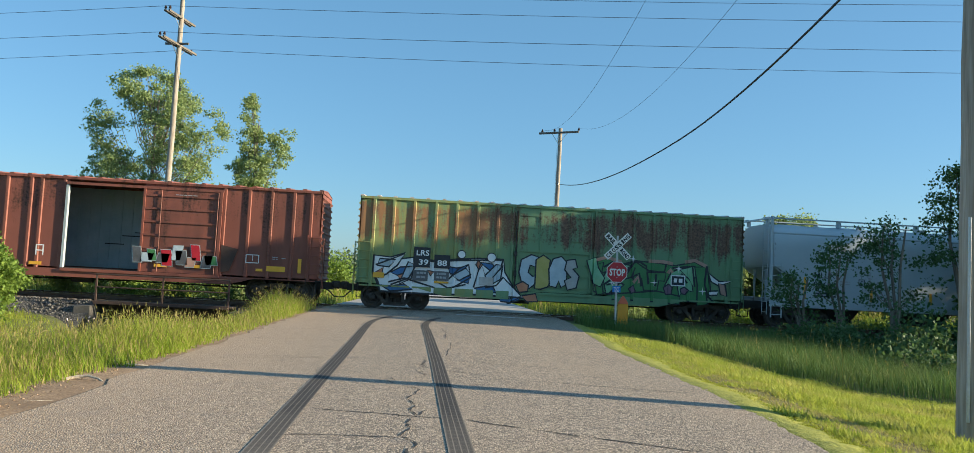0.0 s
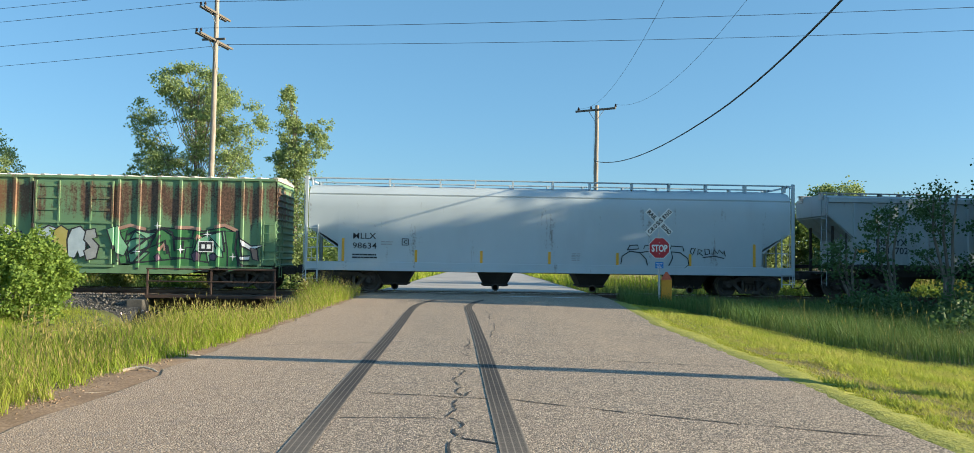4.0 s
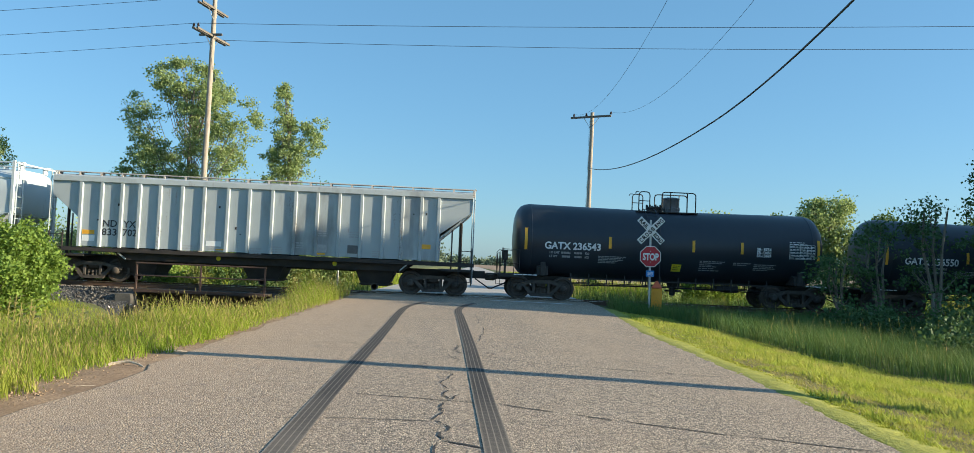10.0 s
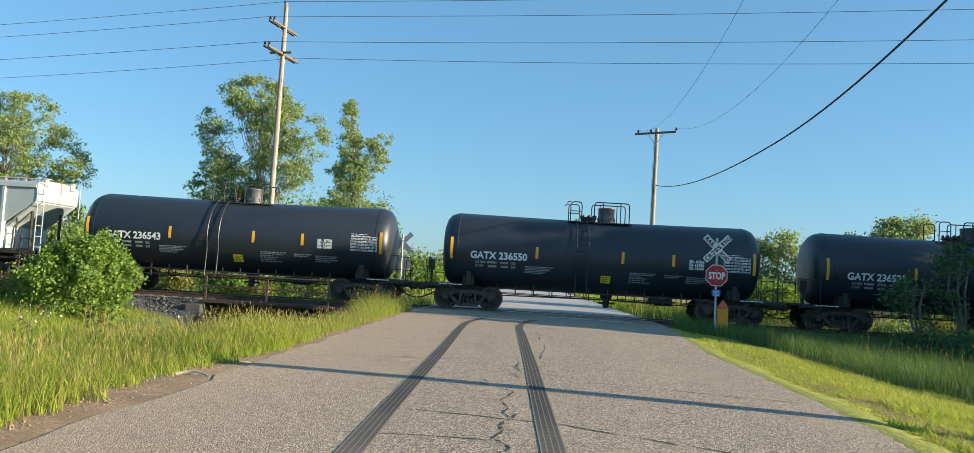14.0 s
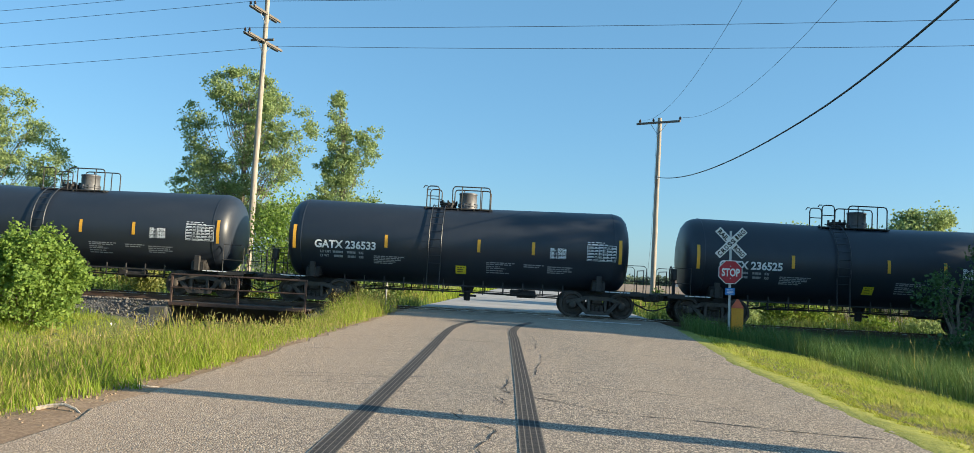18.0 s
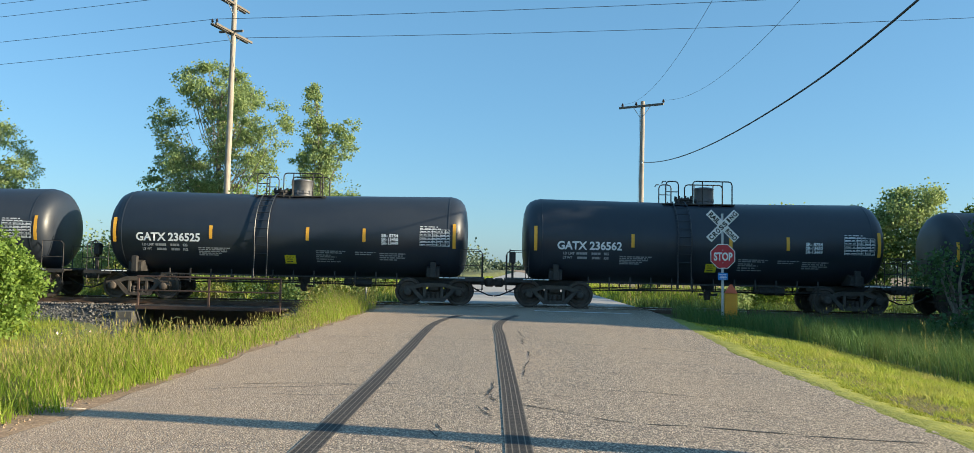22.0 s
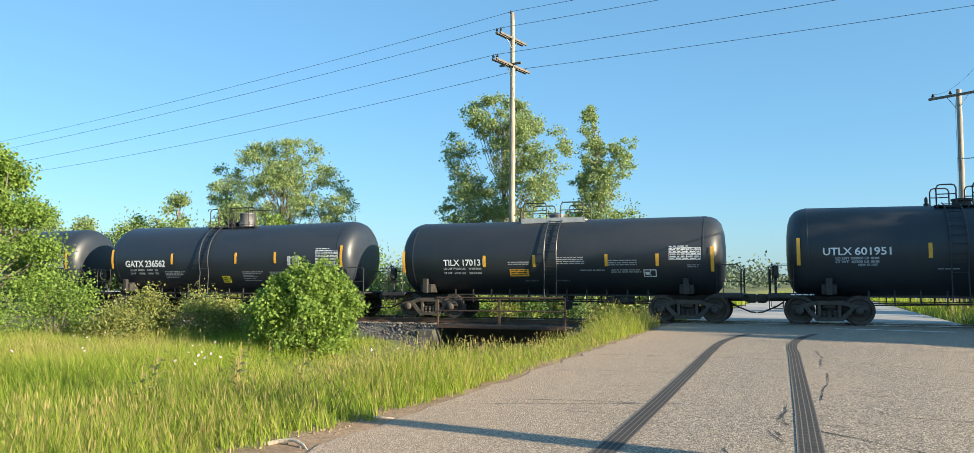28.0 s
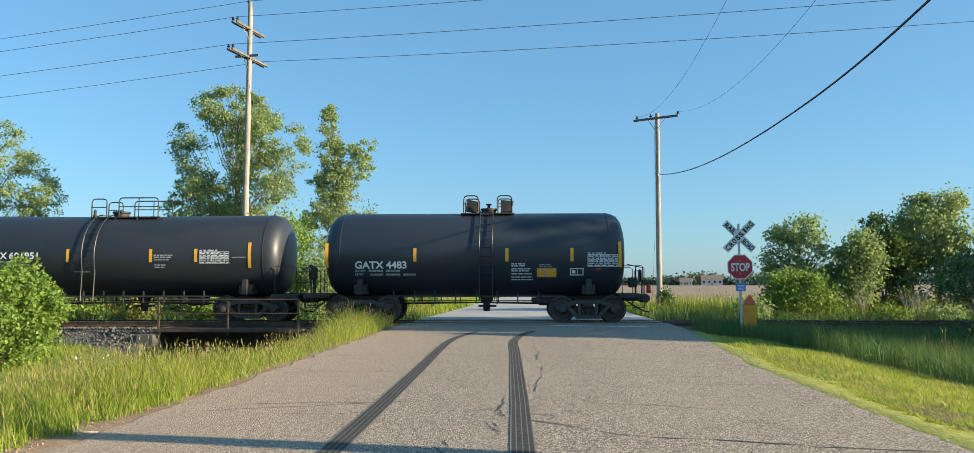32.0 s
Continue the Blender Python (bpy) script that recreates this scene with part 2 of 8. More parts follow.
def wood_pole(name, a, b):
    k = Mix(name, 0.85)
    grain = k.noise(5.0, 5, (6, 6, 0.25))
    c = k.mix(k.ramp(grain, 0.35, 0.68), a, b)
    c = k.mix(k.math("MULTIPLY", k.ramp(k.noise(1.2, 4, (1, 1, 0.4)), 0.5, 0.75), 0.6), c, tuple(v * 0.45 for v in a))
    return k.colour(c).bump(grain, 0.6, 0.015).m


MAT = {
    "asphalt": asphalt(),
    "far_road": plain("worn_grey_road", (0.3, 0.285, 0.275), (0.42, 0.4, 0.38), 0.4, 0.85, 0, 0.2, 60),
    "shoulder_stone": leafy("brown_shoulder_stones", (0.16, 0.11, 0.07), (0.42, 0.31, 0.21), 0.9, 0.0),
    "rubber": rubber_marks(),
    "crack": plain("crack_shadowed_tar", (0.025, 0.024, 0.024), (0.06, 0.055, 0.05), 6, 0.8, 0, 0.2, 80),
    "line_paint": plain("worn_white_road_paint", (0.55, 0.54, 0.52), (0.75, 0.74, 0.72), 5, 0.7, 0, 0.1, 60),
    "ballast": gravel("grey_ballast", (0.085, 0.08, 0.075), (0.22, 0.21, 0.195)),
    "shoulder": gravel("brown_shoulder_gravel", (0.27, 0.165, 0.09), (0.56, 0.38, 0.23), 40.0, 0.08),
    "soil": earth("grassy_soil", (0.085, 0.1, 0.03), (0.14, 0.15, 0.05), 0.7),
    "field": earth("ploughed_field", (0.24, 0.165, 0.11), (0.33, 0.24, 0.165), 0.08),
    "dirt": earth("worn_bare_soil", (0.12, 0.12, 0.04), (0.22, 0.175, 0.08), 3.4),
    "moss": earth("yellow_green_moss", (0.22, 0.235, 0.03), (0.34, 0.34, 0.06), 5.0),
    "wood_grey": wood_pole("weathered_pole_wood", (0.25, 0.21, 0.17), (0.43, 0.385, 0.33)),
    "arm_wood": wood_pole("grey_crossarm_wood", (0.11, 0.095, 0.08), (0.22, 0.19, 0.16)),
    "tie": wood_pole("creosoted_tie", (0.06, 0.045, 0.035), (0.14, 0.11, 0.09)),
    "ceramic": plain("brown_insulator", (0.03, 0.018, 0.015), (0.05, 0.03, 0.025), 8, 0.25, 0, 0),
    "wire": plain("dark_wire", (0.02, 0.02, 0.022), (0.035, 0.035, 0.04), 3, 0.6, 0, 0),
    "rail_steel": plain("rusty_rail", (0.09, 0.055, 0.04), (0.16, 0.11, 0.08), 4, 0.55, 0.5, 0.2),
    "rail_top": plain("polished_rail_head", (0.4, 0.39, 0.38), (0.55, 0.54, 0.52), 4, 0.25, 1.0, 0.0),
    "rust_iron": plain("rusty_brown_iron", (0.055, 0.034, 0.029), (0.105, 0.066, 0.054), 3, 0.8, 0.1, 0.4, 30),
    "concrete": plain("stained_concrete", (0.07, 0.066, 0.06), (0.14, 0.13, 0.12), 1.5, 0.9, 0, 0.4, 20),
    "galv": plain("galvanised_post", (0.42, 0.43, 0.44), (0.56, 0.57, 0.58), 5, 0.45, 0.8, 0.1),
    "sign_white": plain("white_sign_sheeting", (0.72, 0.72, 0.7), (0.8, 0.8, 0.78), 3, 0.4, 0, 0),
    "sign_black": plain("black_sign_letters", (0.015, 0.015, 0.015), (0.025, 0.025, 0.025), 5, 0.5, 0, 0),
    "sign_red": plain("faded_red_sheeting", (0.4, 0.012, 0.025), (0.5, 0.02, 0.035), 2.5, 0.4, 0, 0),
    "sign_blue": plain("blue_sign_sheeting", (0.02, 0.17, 0.55), (0.03, 0.22, 0.62), 3, 0.4, 0, 0),
    "marker_orange": plain("orange_marker_plastic", (0.75, 0.3, 0.02), (0.85, 0.38, 0.03), 3, 0.45, 0, 0.05),
    "marker_red": plain("red_orange_cap", (0.62, 0.1, 0.04), (0.72, 0.15, 0.06), 3, 0.5, 0, 0.05),
    "bark": wood_pole("tree_bark", (0.12, 0.1, 0.08), (0.25, 0.21, 0.17)),
    "dead_wood": wood_pole("bleached_dead_wood", (0.45, 0.37, 0.28), (0.6, 0.52, 0.42)),
    "leaf": leafy("cottonwood_leaves", (0.185, 0.25, 0.1), (0.38, 0.465, 0.2), 0.6, 0.5, 0.1, 0.2),
    "leaf_bright": leafy("bright_shrub_leaves", (0.09, 0.165, 0.03), (0.27, 0.38, 0.075), 0.6, 0.4, 0.3),
    # darker leaf tone with shade painted in, mainly for grove and thicket
    "leaf_dark": leafy("dark_tree_leaves", (0.045, 0.095, 0.03), (0.13, 0.205, 0.06), 0.6, 0.35, 0.15),
    "leaf_olive": leafy("olive_shrub_leaves", (0.14, 0.17, 0.045), (0.28, 0.28, 0.09)),
    "moss_tuft": leafy("moss_tufts", (0.29, 0.325, 0.03), (0.44, 0.43, 0.08), 0.8, 0.3),
    # sapling and undergrowth leaves, darkened to carry the shade they stand in
    "sapling": leafy("sapling_leaves", (0.045, 0.095, 0.036), (0.095, 0.17, 0.062), 0.6, 0.3, 0.1),
    # distance haze is put into this leaf colour: paler and bluer
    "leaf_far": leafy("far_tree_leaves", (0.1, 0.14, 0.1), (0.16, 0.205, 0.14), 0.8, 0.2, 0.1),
    "grass_tall": leafy("tall_grass_blades", (0.17, 0.255, 0.026), (0.33, 0.42, 0.06), 0.75, 0.45, 0.45, 0.12, (0.42, 0.4, 0.1)),
    "grass_seed": leafy("grass_seed_heads", (0.2, 0.2, 0.055), (0.43, 0.34, 0.15), 0.8, 0.4, 0.25, 0.1),
    "grass_dry": leafy("dry_straw_grass", (0.3, 0.26, 0.09), (0.5, 0.42, 0.17), 0.7, 0.4),
    "grass_mown": leafy("mown_grass_blades", (0.29, 0.35, 0.05), (0.5, 0.53, 0.11), 0.75, 0.4, 0.3, 0.12, (0.5, 0.42, 0.16), 1.6),
    # grass with the shade painted into its colour, for reeds and far bank
    "grass_shaded": leafy("dark_reed_grass", (0.055, 0.115, 0.035), (0.14, 0.23, 0.065), 0.7, 0.25, 0.1, 0.15, (0.2, 0.22, 0.08), 0.8),
    "flower": leafy("white_and_pink_blossom", (0.75, 0.72, 0.7), (0.7, 0.45, 0.62), 0.6, 0.3),
    # rolling stock
    "tank": tank_paint("black_tank_paint", (0.021, 0.027, 0.04), (0.046, 0.053, 0.065), 0.38),
    "tank_dull": tank_paint("dull_black_tank_paint", (0.022, 0.026, 0.034), (0.055, 0.057, 0.062), 0.42),
    "iron": plain("grimy_black_iron", (0.024, 0.023, 0.023), (0.062, 0.056, 0.053), 3, 0.7, 0.2, 0.3, 25),
    "truck_iron": plain("dusty_cast_truck_iron", (0.045, 0.039, 0.035), (0.12, 0.1, 0.084), 3, 0.8, 0.1, 0.4, 25),
    "wheel": plain("dusty_brown_wheel_face", (0.055, 0.045, 0.039), (0.13, 0.107, 0.09), 3, 0.7, 0.3, 0.2, 20),
    "tread": plain("bright_wheel_tread", (0.1, 0.095, 0.09), (0.2, 0.195, 0.19), 3, 0.35, 0.9, 0.0),
    "yellow": plain("yellow_reflective_tape", (0.78, 0.38, 0.03), (0.85, 0.46, 0.05), 4, 0.5, 0, 0),
    "yellow_plate": plain("yellow_placard", (0.72, 0.6, 0.02), (0.8, 0.68, 0.04), 4, 0.5, 0, 0),
    "white": plain("white_stencil_paint", (0.76, 0.78, 0.8), (0.84, 0.85, 0.86), 4, 0.5, 0, 0),
    "grey_text": plain("faded_stencil_paint", (0.3, 0.31, 0.33), (0.42, 0.43, 0.45), 4, 0.6, 0, 0),
    "dark_text": plain("dark_stencil_paint", (0.02, 0.022, 0.03), (0.035, 0.037, 0.045), 4, 0.6, 0, 0),
    "lid_grey": plain("grey_valve_housing", (0.09, 0.09, 0.1), (0.16, 0.16, 0.17), 3, 0.5, 0.3, 0.1),
    "platform_grey": plain("pale_worn_platform", (0.35, 0.36, 0.37), (0.5, 0.5, 0.5), 3, 0.6, 0.3, 0.1),
    "lamp_red": plain("red_marker_lamp", (0.6, 0.03, 0.02), (0.7, 0.05, 0.03), 3, 0.4, 0, 0),
    "inner_wall": plain("pale_blue_grey_lining", (0.34, 0.4, 0.43), (0.47, 0.52, 0.54), 1.2, 0.8, 0, 0.2, 12),
    "roof_white": plain("peeling_pale_roof", (0.42, 0.36, 0.33), (0.6, 0.57, 0.54), 1.6, 0.75, 0.1, 0.3, 9),
    "sill_dark": plain("dirty_dark_sill", (0.02, 0.018, 0.017), (0.06, 0.05, 0.045), 2, 0.75, 0.1, 0.3),
    "spray_blue": plain("blue_spray_paint", (0.04, 0.12, 0.3), (0.07, 0.2, 0.42), 3, 0.6, 0, 0.05),
    "spray_orange": plain("orange_spray_paint", (0.48, 0.17, 0.09), (0.55, 0.25, 0.14), 3, 0.6, 0, 0.05),
    "spray_pale": plain("pale_blue_spray_paint", (0.38, 0.47, 0.54), (0.52, 0.6, 0.66), 3, 0.6, 0, 0.05),
    "spray_pink": plain("dull_pink_spray_paint", (0.38, 0.22, 0.17), (0.48, 0.3, 0.24), 3, 0.6, 0, 0.05),
    "spray_green": plain("dark_green_spray_paint", (0.05, 0.18, 0.06), (0.09, 0.26, 0.1), 2, 0.6, 0, 0.05),
    "spray_light_green": plain("light_green_spray_paint", (0.16, 0.4, 0.2), (0.3, 0.55, 0.36), 1.6, 0.6, 0, 0.05),
    "spray_purple": plain("dull_purple_spray_paint", (0.16, 0.09, 0.15), (0.22, 0.14, 0.2), 3, 0.6, 0, 0.05),
    "spray_yellow": plain("dull_yellow_spray_paint", (0.42, 0.36, 0.09), (0.5, 0.43, 0.15), 3, 0.6, 0, 0.05),
    "hopper_grey": None, "ndyx_grey": None, "red_box": None, "green_box": None,
}
k, c, fine, runs = rusty_paint("oxide_red_car_paint", (0.2, 0.066, 0.046), (0.27, 0.092, 0.064), (0.12, 0.05, 0.034), 0.1, 2.6, 4.4, dirt=0.4)
MAT["red_box"] = k.colour(c).bump(fine, 0.2, 0.01).m
k, c, fine, runs = rusty_paint("weathered_green_car_paint", (0.15, 0.27, 0.15), (0.2, 0.33, 0.17), (0.2, 0.1, 0.07), 0.2, 2.3, 3.9, dirt=0.35, fade=(4.8, 7.2, (0.27, 0.3, 0.11), (0.33, 0.16, 0.07)))
MAT["green_box"] = k.colour(c).bump(fine, 0.2, 0.01).m
k, c, fine, runs = rusty_paint("pale_grey_hopper_paint", (0.45, 0.51, 0.55), (0.5, 0.56, 0.6), (0.3, 0.25, 0.22), -0.2, 3.4, 4.4, 0.5, (0.36, 0.37, 0.39), 0.2)
MAT["hopper_grey"] = k.colour(c).m
k, c, fine, runs = rusty_paint("streaked_grey_hopper_paint", (0.36, 0.405, 0.43), (0.43, 0.475, 0.5), (0.26, 0.14, 0.085), 0.0, 3.6, 4.2, 0.6, (0.15, 0.145, 0.14), 0.7)
MAT["ndyx_grey"] = k.colour(c).bump(fine, 0.1, 0.01).m


# ---- mesh helpers ----
class Shape:
    """Collects solid pieces of one part; turned into one mesh."""

    def __init__(self):
        self.v, self.f = [], []

    def add(self, verts, faces):
        n = len(self.v)
        self.v += [tuple(p) for p in verts]
        self.f += [tuple(i + n for i in f) for f in faces]
        return self

    def box(self, x0, x1, y0, y1, z0, z1, edge=0.0):
        if edge <= 0:
            p = [(x, y, z) for z in (z0, z1) for y in (y0, y1) for x in (x0, x1)]
            return self.add(p, [(0, 2, 3, 1), (4, 5, 7, 6), (0, 1, 5, 4), (2, 6, 7, 3), (0, 4, 6, 2), (1, 3, 7, 5)])
        e = min(edge, abs(x1 - x0) / 3, abs(y1 - y0) / 3, abs(z1 - z0) / 3)
        rings = []
        for z, k in ((z0, e), (z0 + e, 0), (z1 - e, 0), (z1, e)):
            a, b, c, d = x0 + k, x1 - k, y0 + k, y1 - k
            rings.append([(a + e, c, z), (b - e, c, z), (b, c + e, z), (b, d - e, z), (b - e, d, z), (a + e, d, z), (a, d - e, z), (a, c + e, z)])
        return self.rings(rings)

    def rings(self, rings, caps=True, closed=True):
        n, m = len(rings[0]), len(rings)
        f = [(r * n + i, r * n + (i + 1) % n, (r + 1) * n + (i + 1) % n, (r + 1) * n + i) for r in range(m - 1) for i in range(n if closed else n - 1)]
        if caps:
            f += [tuple(range(n - 1, -1, -1)), tuple(range((m - 1) * n, m * n))]
        return self.add([p for r in rings for p in r], f)

    def tube(self, points, r, n=6, ends=None):
        """A round bar through the points; ends: a second radius at the far end."""
        pts = [Vector(p) for p in points]
        rings = []
        for i, p in enumerate(pts):
            a, b = pts[max(0, i - 1)], pts[min(len(pts) - 1, i + 1)]
            d = (b - a).normalized()
            u = d.orthogonal().normalized() if i == 0 else (u - d * u.dot(d)).normalized()
            w = d.cross(u)
            k = r if ends is None else r + (ends - r) * i / (len(pts) - 1)
            rings.append([p + (u * math.cos(2 * math.pi * j / n) + w * math.sin(2 * math.pi * j / n)) * k for j in range(n)])
        return self.rings(rings)

    def lathe(self, rows, centre, axis="y", n=20, caps=True):
        """Rings of (offset along the axis, radius)."""
        out = []
        for o, r in rows:
            ring = []
            for j in range(n):
                a = 2 * math.pi * j / n
                c, s = math.cos(a) * r, math.sin(a) * r
                q = {"x": (o, c, s), "y": (s, o, c), "z": (c, s, o)}[axis]
                ring.append((centre[0] + q[0], centre[1] + q[1], centre[2] + q[2]))
            out.append(ring)
        return self.rings(out, caps)

    def prism(self, outline, y0, y1):
        """An outline in x and z, pushed from y0 to y1."""
        return self.rings([[(x, y0, z) for x, z in outline], [(x, y1, z) for x, z in outline]])

    def slab(self, outline, x0, x1):
        """An outline in y and z, pushed from x0 to x1."""
        return self.rings([[(x0, y, z) for y, z in outline], [(x1, y, z) for y, z in outline]])


def part(name, shape, material, parent=None, label="", smooth=True, at=None):
    me = bpy.data.meshes.new(name)
    me.from_pydata(shape.v, [], shape.f)
    bm = bmesh.new()
    bm.from_mesh(me)
    bmesh.ops.recalc_face_normals(bm, faces=bm.faces)
    bm.to_mesh(me)
    bm.free()
    me.materials.append(MAT[material] if isinstance(material, str) else material)
    if smooth:
        me.shade_smooth()
        me.set_sharp_from_angle(angle=radians(38))
    ob = new(name, me)
    ob.parent = parent
    if at is not None:
        ob.matrix_basis = at
    if label:
        ob["label"] = label
    return ob


def again(ob, parent, at, name=None):
    """Another part on the same mesh."""
    o = new(name or ob.name.split(".")[0], ob.data)
    o.parent, o.matrix_basis = parent, at
    if "label" in ob:
        o["label"] = ob["label"]
    return o


def thing(name, label, category, group="", at=None, kind=""):
    e = new(name)
    tagged(e, label, category, group, kind)
    if at is not None:
        e.matrix_basis = at
    return e


def cards(name, verts, faces, material, label="", category="", kind="stuff", parent=None):
    """Many small faces from arrays."""
    me = bpy.data.meshes.new(name)
    n, m, w = len(verts), len(faces), faces.shape[1]
    me.vertices.add(n)
    me.vertices.foreach_set("co", np.ascontiguousarray(verts, np.float32).ravel())
    me.loops.add(m * w)
    me.loops.foreach_set("vertex_index", np.ascontiguousarray(faces, np.int32).ravel())
    me.polygons.add(m)
    me.polygons.foreach_set("loop_start", np.arange(0, m * w, w, dtype=np.int32))
    me.update(calc_edges=True)
    me.materials.append(MAT[material])
    ob = new(name, me)
    ob.parent = parent
    return tagged(ob, label, category, "", kind)


def words(name, text, size, material, parent, at, squeeze=1.0, wrap=None, bold=0.0, label=""):
    """Lettering in the built-in font as a thin mesh; wrap = (radius, axis height): bent round a tank lying along x."""
    cu = bpy.data.curves.new(name, "FONT")
    cu.body, cu.size, cu.align_x, cu.align_y, cu.offset, cu.resolution_u = text, size, "LEFT", "BOTTOM_BASELINE", bold, 3
    tmp = bpy.data.objects.new(name, cu)
    scene.collection.objects.link(tmp)
    me = bpy.data.meshes.new_from_object(tmp.evaluated_get(bpy.context.evaluated_depsgraph_get()))
    bpy.data.objects.remove(tmp)
    bpy.data.curves.remove(cu)
    x, y, z = at
    for v in me.vertices:
        q = (x + v.co.x * squeeze, y, z + v.co.y)
        if wrap:
            q = on_tank(*wrap)(q[0], q[2])
        v.co = q
    me.materials.clear()
    me.materials.append(MAT[material])
    me.name = name
    ob = new(name, me)
    ob.parent = parent
    if label:
        ob["label"] = label
    return ob


TRACK_Y, RAIL_Z = 32.68, 0.03
# ---- ground, road, track ----
def smooth(a, b, v):
    v = min(1.0, max(0.0, (v - a) / (b - a)))
    return v * v * (3 - 2 * v)


EAST_EDGE = [(-40, 3.0), (0, 3.25), (6.5, 3.77), (8.7, 3.96), (10.9, 4.1), (13.7, 4.22), (16.2, 4.3), (18, 4.4), (22.2, 4.86), (24.4, 5.12), (28, 5.492)]
GRASS_GAP = [(-40, 0.45), (7.4, 0.5), (8.8, 0.62), (10.4, 0.5), (11.8, 0.28), (13.2, 0.15), (17, 0.16), (40, 0.1)]


def along(rows, y):
    """Reads a value between two rows."""
    for (y0, a), (y1, b) in zip(rows, rows[1:]):
        if y <= y1:
            return a + (b - a) * (y - y0) / (y1 - y0)
    return rows[-1][1]


def road_edges(y):
    if y < 28:
        return -3.46 - 0.06 * smooth(9, 12, y), along(EAST_EDGE, y)
    left = -3.52 + 0.042 * max(0.0, y - 31)
    return left, 5.492 + 0.018 * (y - 28)


def road_z(x, y):
    a, b = road_edges(y)
    mid = (a + b) / 2 - 0.3
    crown = -0.0014 * (x - mid) ** 2
    return crown * (1 - 0.8 * math.exp(-((y - 32.7) / 2.6) ** 2)) + 0.012 * math.exp(-((y - 32.7) / 2.2) ** 2)


def channel(x, y):
    """How deep the creek has cut here, 0 to 1."""
    c = -9.25 + 0.1 * max(0.0, 31 - y) + 0.06 * max(0.0, y - 34)
    w = 2.6 if y > 28 else 2.6 + 0.06 * (28 - y)
    return math.exp(-abs((x - c) / w) ** 3) * smooth(15, 26, y)


def ground_z(x, y):
    a, b = road_edges(y)
    if a - 0.3 <= x <= b + 0.3:
        return road_z(x, y) - 0.09
    bumps = 0.05 * noise.noise((x * 0.45, y * 0.45, 0)) + 0.1 * noise.noise((x * 0.11, y * 0.11, 3))
    if y > 36.5:
        z = -0.28 + 0.25 * smooth(40, 58, y)
    elif x < a:
        z = -0.09 - (0.28 + 0.3 * smooth(12, 20, y)) * smooth(0.95, 4.0, a - x)
    else:
        z = -0.1 - 0.36 * smooth(0.3, 5.0, x - b) - 0.12 * smooth(5, 10, x - b)
    near = smooth(0.3, 1.5, max(a - x, x - b))
    z += bumps * near * (1 if y < 60 else 0.3)
    z -= 1.75 * channel(x, y)
    return z


def grid_axis(spans):
    out = []
    for a, b, n in spans:
        out += [a + (b - a) * i / n for i in range(n)]
    return out + [spans[-1][1]]


def sheet(name, xs, ys, height, material, label, kind="structure", uv=False):
    me = bpy.data.meshes.new(name)
    nx = len(xs)
    me.from_pydata([(x, y, height(x, y)) for y in ys for x in xs], [], [(j * nx + i, j * nx + i + 1, (j + 1) * nx + i + 1, (j + 1) * nx + i) for j in range(len(ys) - 1) for i in range(nx - 1)])
    me.materials.append(MAT[material])
    me.shade_smooth()
    ob = new(name, me)
    return tagged(ob, label, name.split("_")[0], "", kind)


XS = grid_axis([(-2400, -220, 12), (-220, -40, 30), (-40, -14, 30), (-14, -3.8, 28), (-3.8, 6, 12), (6, 22, 34), (22, 60, 26), (60, 300, 16), (300, 2400, 10)])
YS = grid_axis([(-60, 0, 14), (0, 22, 40), (22, 38, 52), (38, 70, 30), (70, 300, 20), (300, 2600, 12)])
sheet("ground", XS, YS, ground_z, "soil", "grassy uneven ground on both sides of the road")


def road_grid(name, y0, y1, n, m, material, label):
    ys = [y0 + (y1 - y0) * i / n for i in range(n + 1)]
    me = bpy.data.meshes.new(name)
    v = []
    rnd = random.Random(3)
    for y in ys:
        a, b = road_edges(y)
        a, b = a + rnd.uniform(-0.1, 0.06), b + rnd.uniform(-0.06, 0.1)
        row = [a + (b - a) * i / m for i in range(m + 1)]
        v.append((a - 0.02, y, road_z(a, y) - 0.12))
        v += [(x, y, road_z(x, y)) for x in row]
        v.append((b + 0.02, y, road_z(b, y) - 0.12))
    k = m + 3
    me.from_pydata(v, [], [(j * k + i, j * k + i + 1, (j + 1) * k + i + 1, (j + 1) * k + i) for j in range(n) for i in range(k - 1)])
    me.materials.append(MAT[material])
    me.shade_smooth()
    me.set_sharp_from_angle(angle=radians(30))
    return tagged(new(name, me), label, "road", "", "structure")


road = road_grid("road", -40, 31.2, 150, 14, "asphalt", "worn grey asphalt road with dark tyre marks and cracks")
crossing = road_grid("crossing", 31.2, 34.9, 12, 14, "asphalt", "asphalt level crossing over the rails")
road_far = road_grid("road_far", 34.9, 1200, 160, 8, "far_road", "pale grey road running on beyond the track")
sheet("field", grid_axis([(9.5, 60, 10), (60, 900, 10)]), grid_axis([(57, 120, 10), (120, 640, 12)]), lambda x, y: 0.02 + 0.05 * noise.noise((x * 0.05, y * 0.05, 1)), "field", "brown ploughed field behind the track")


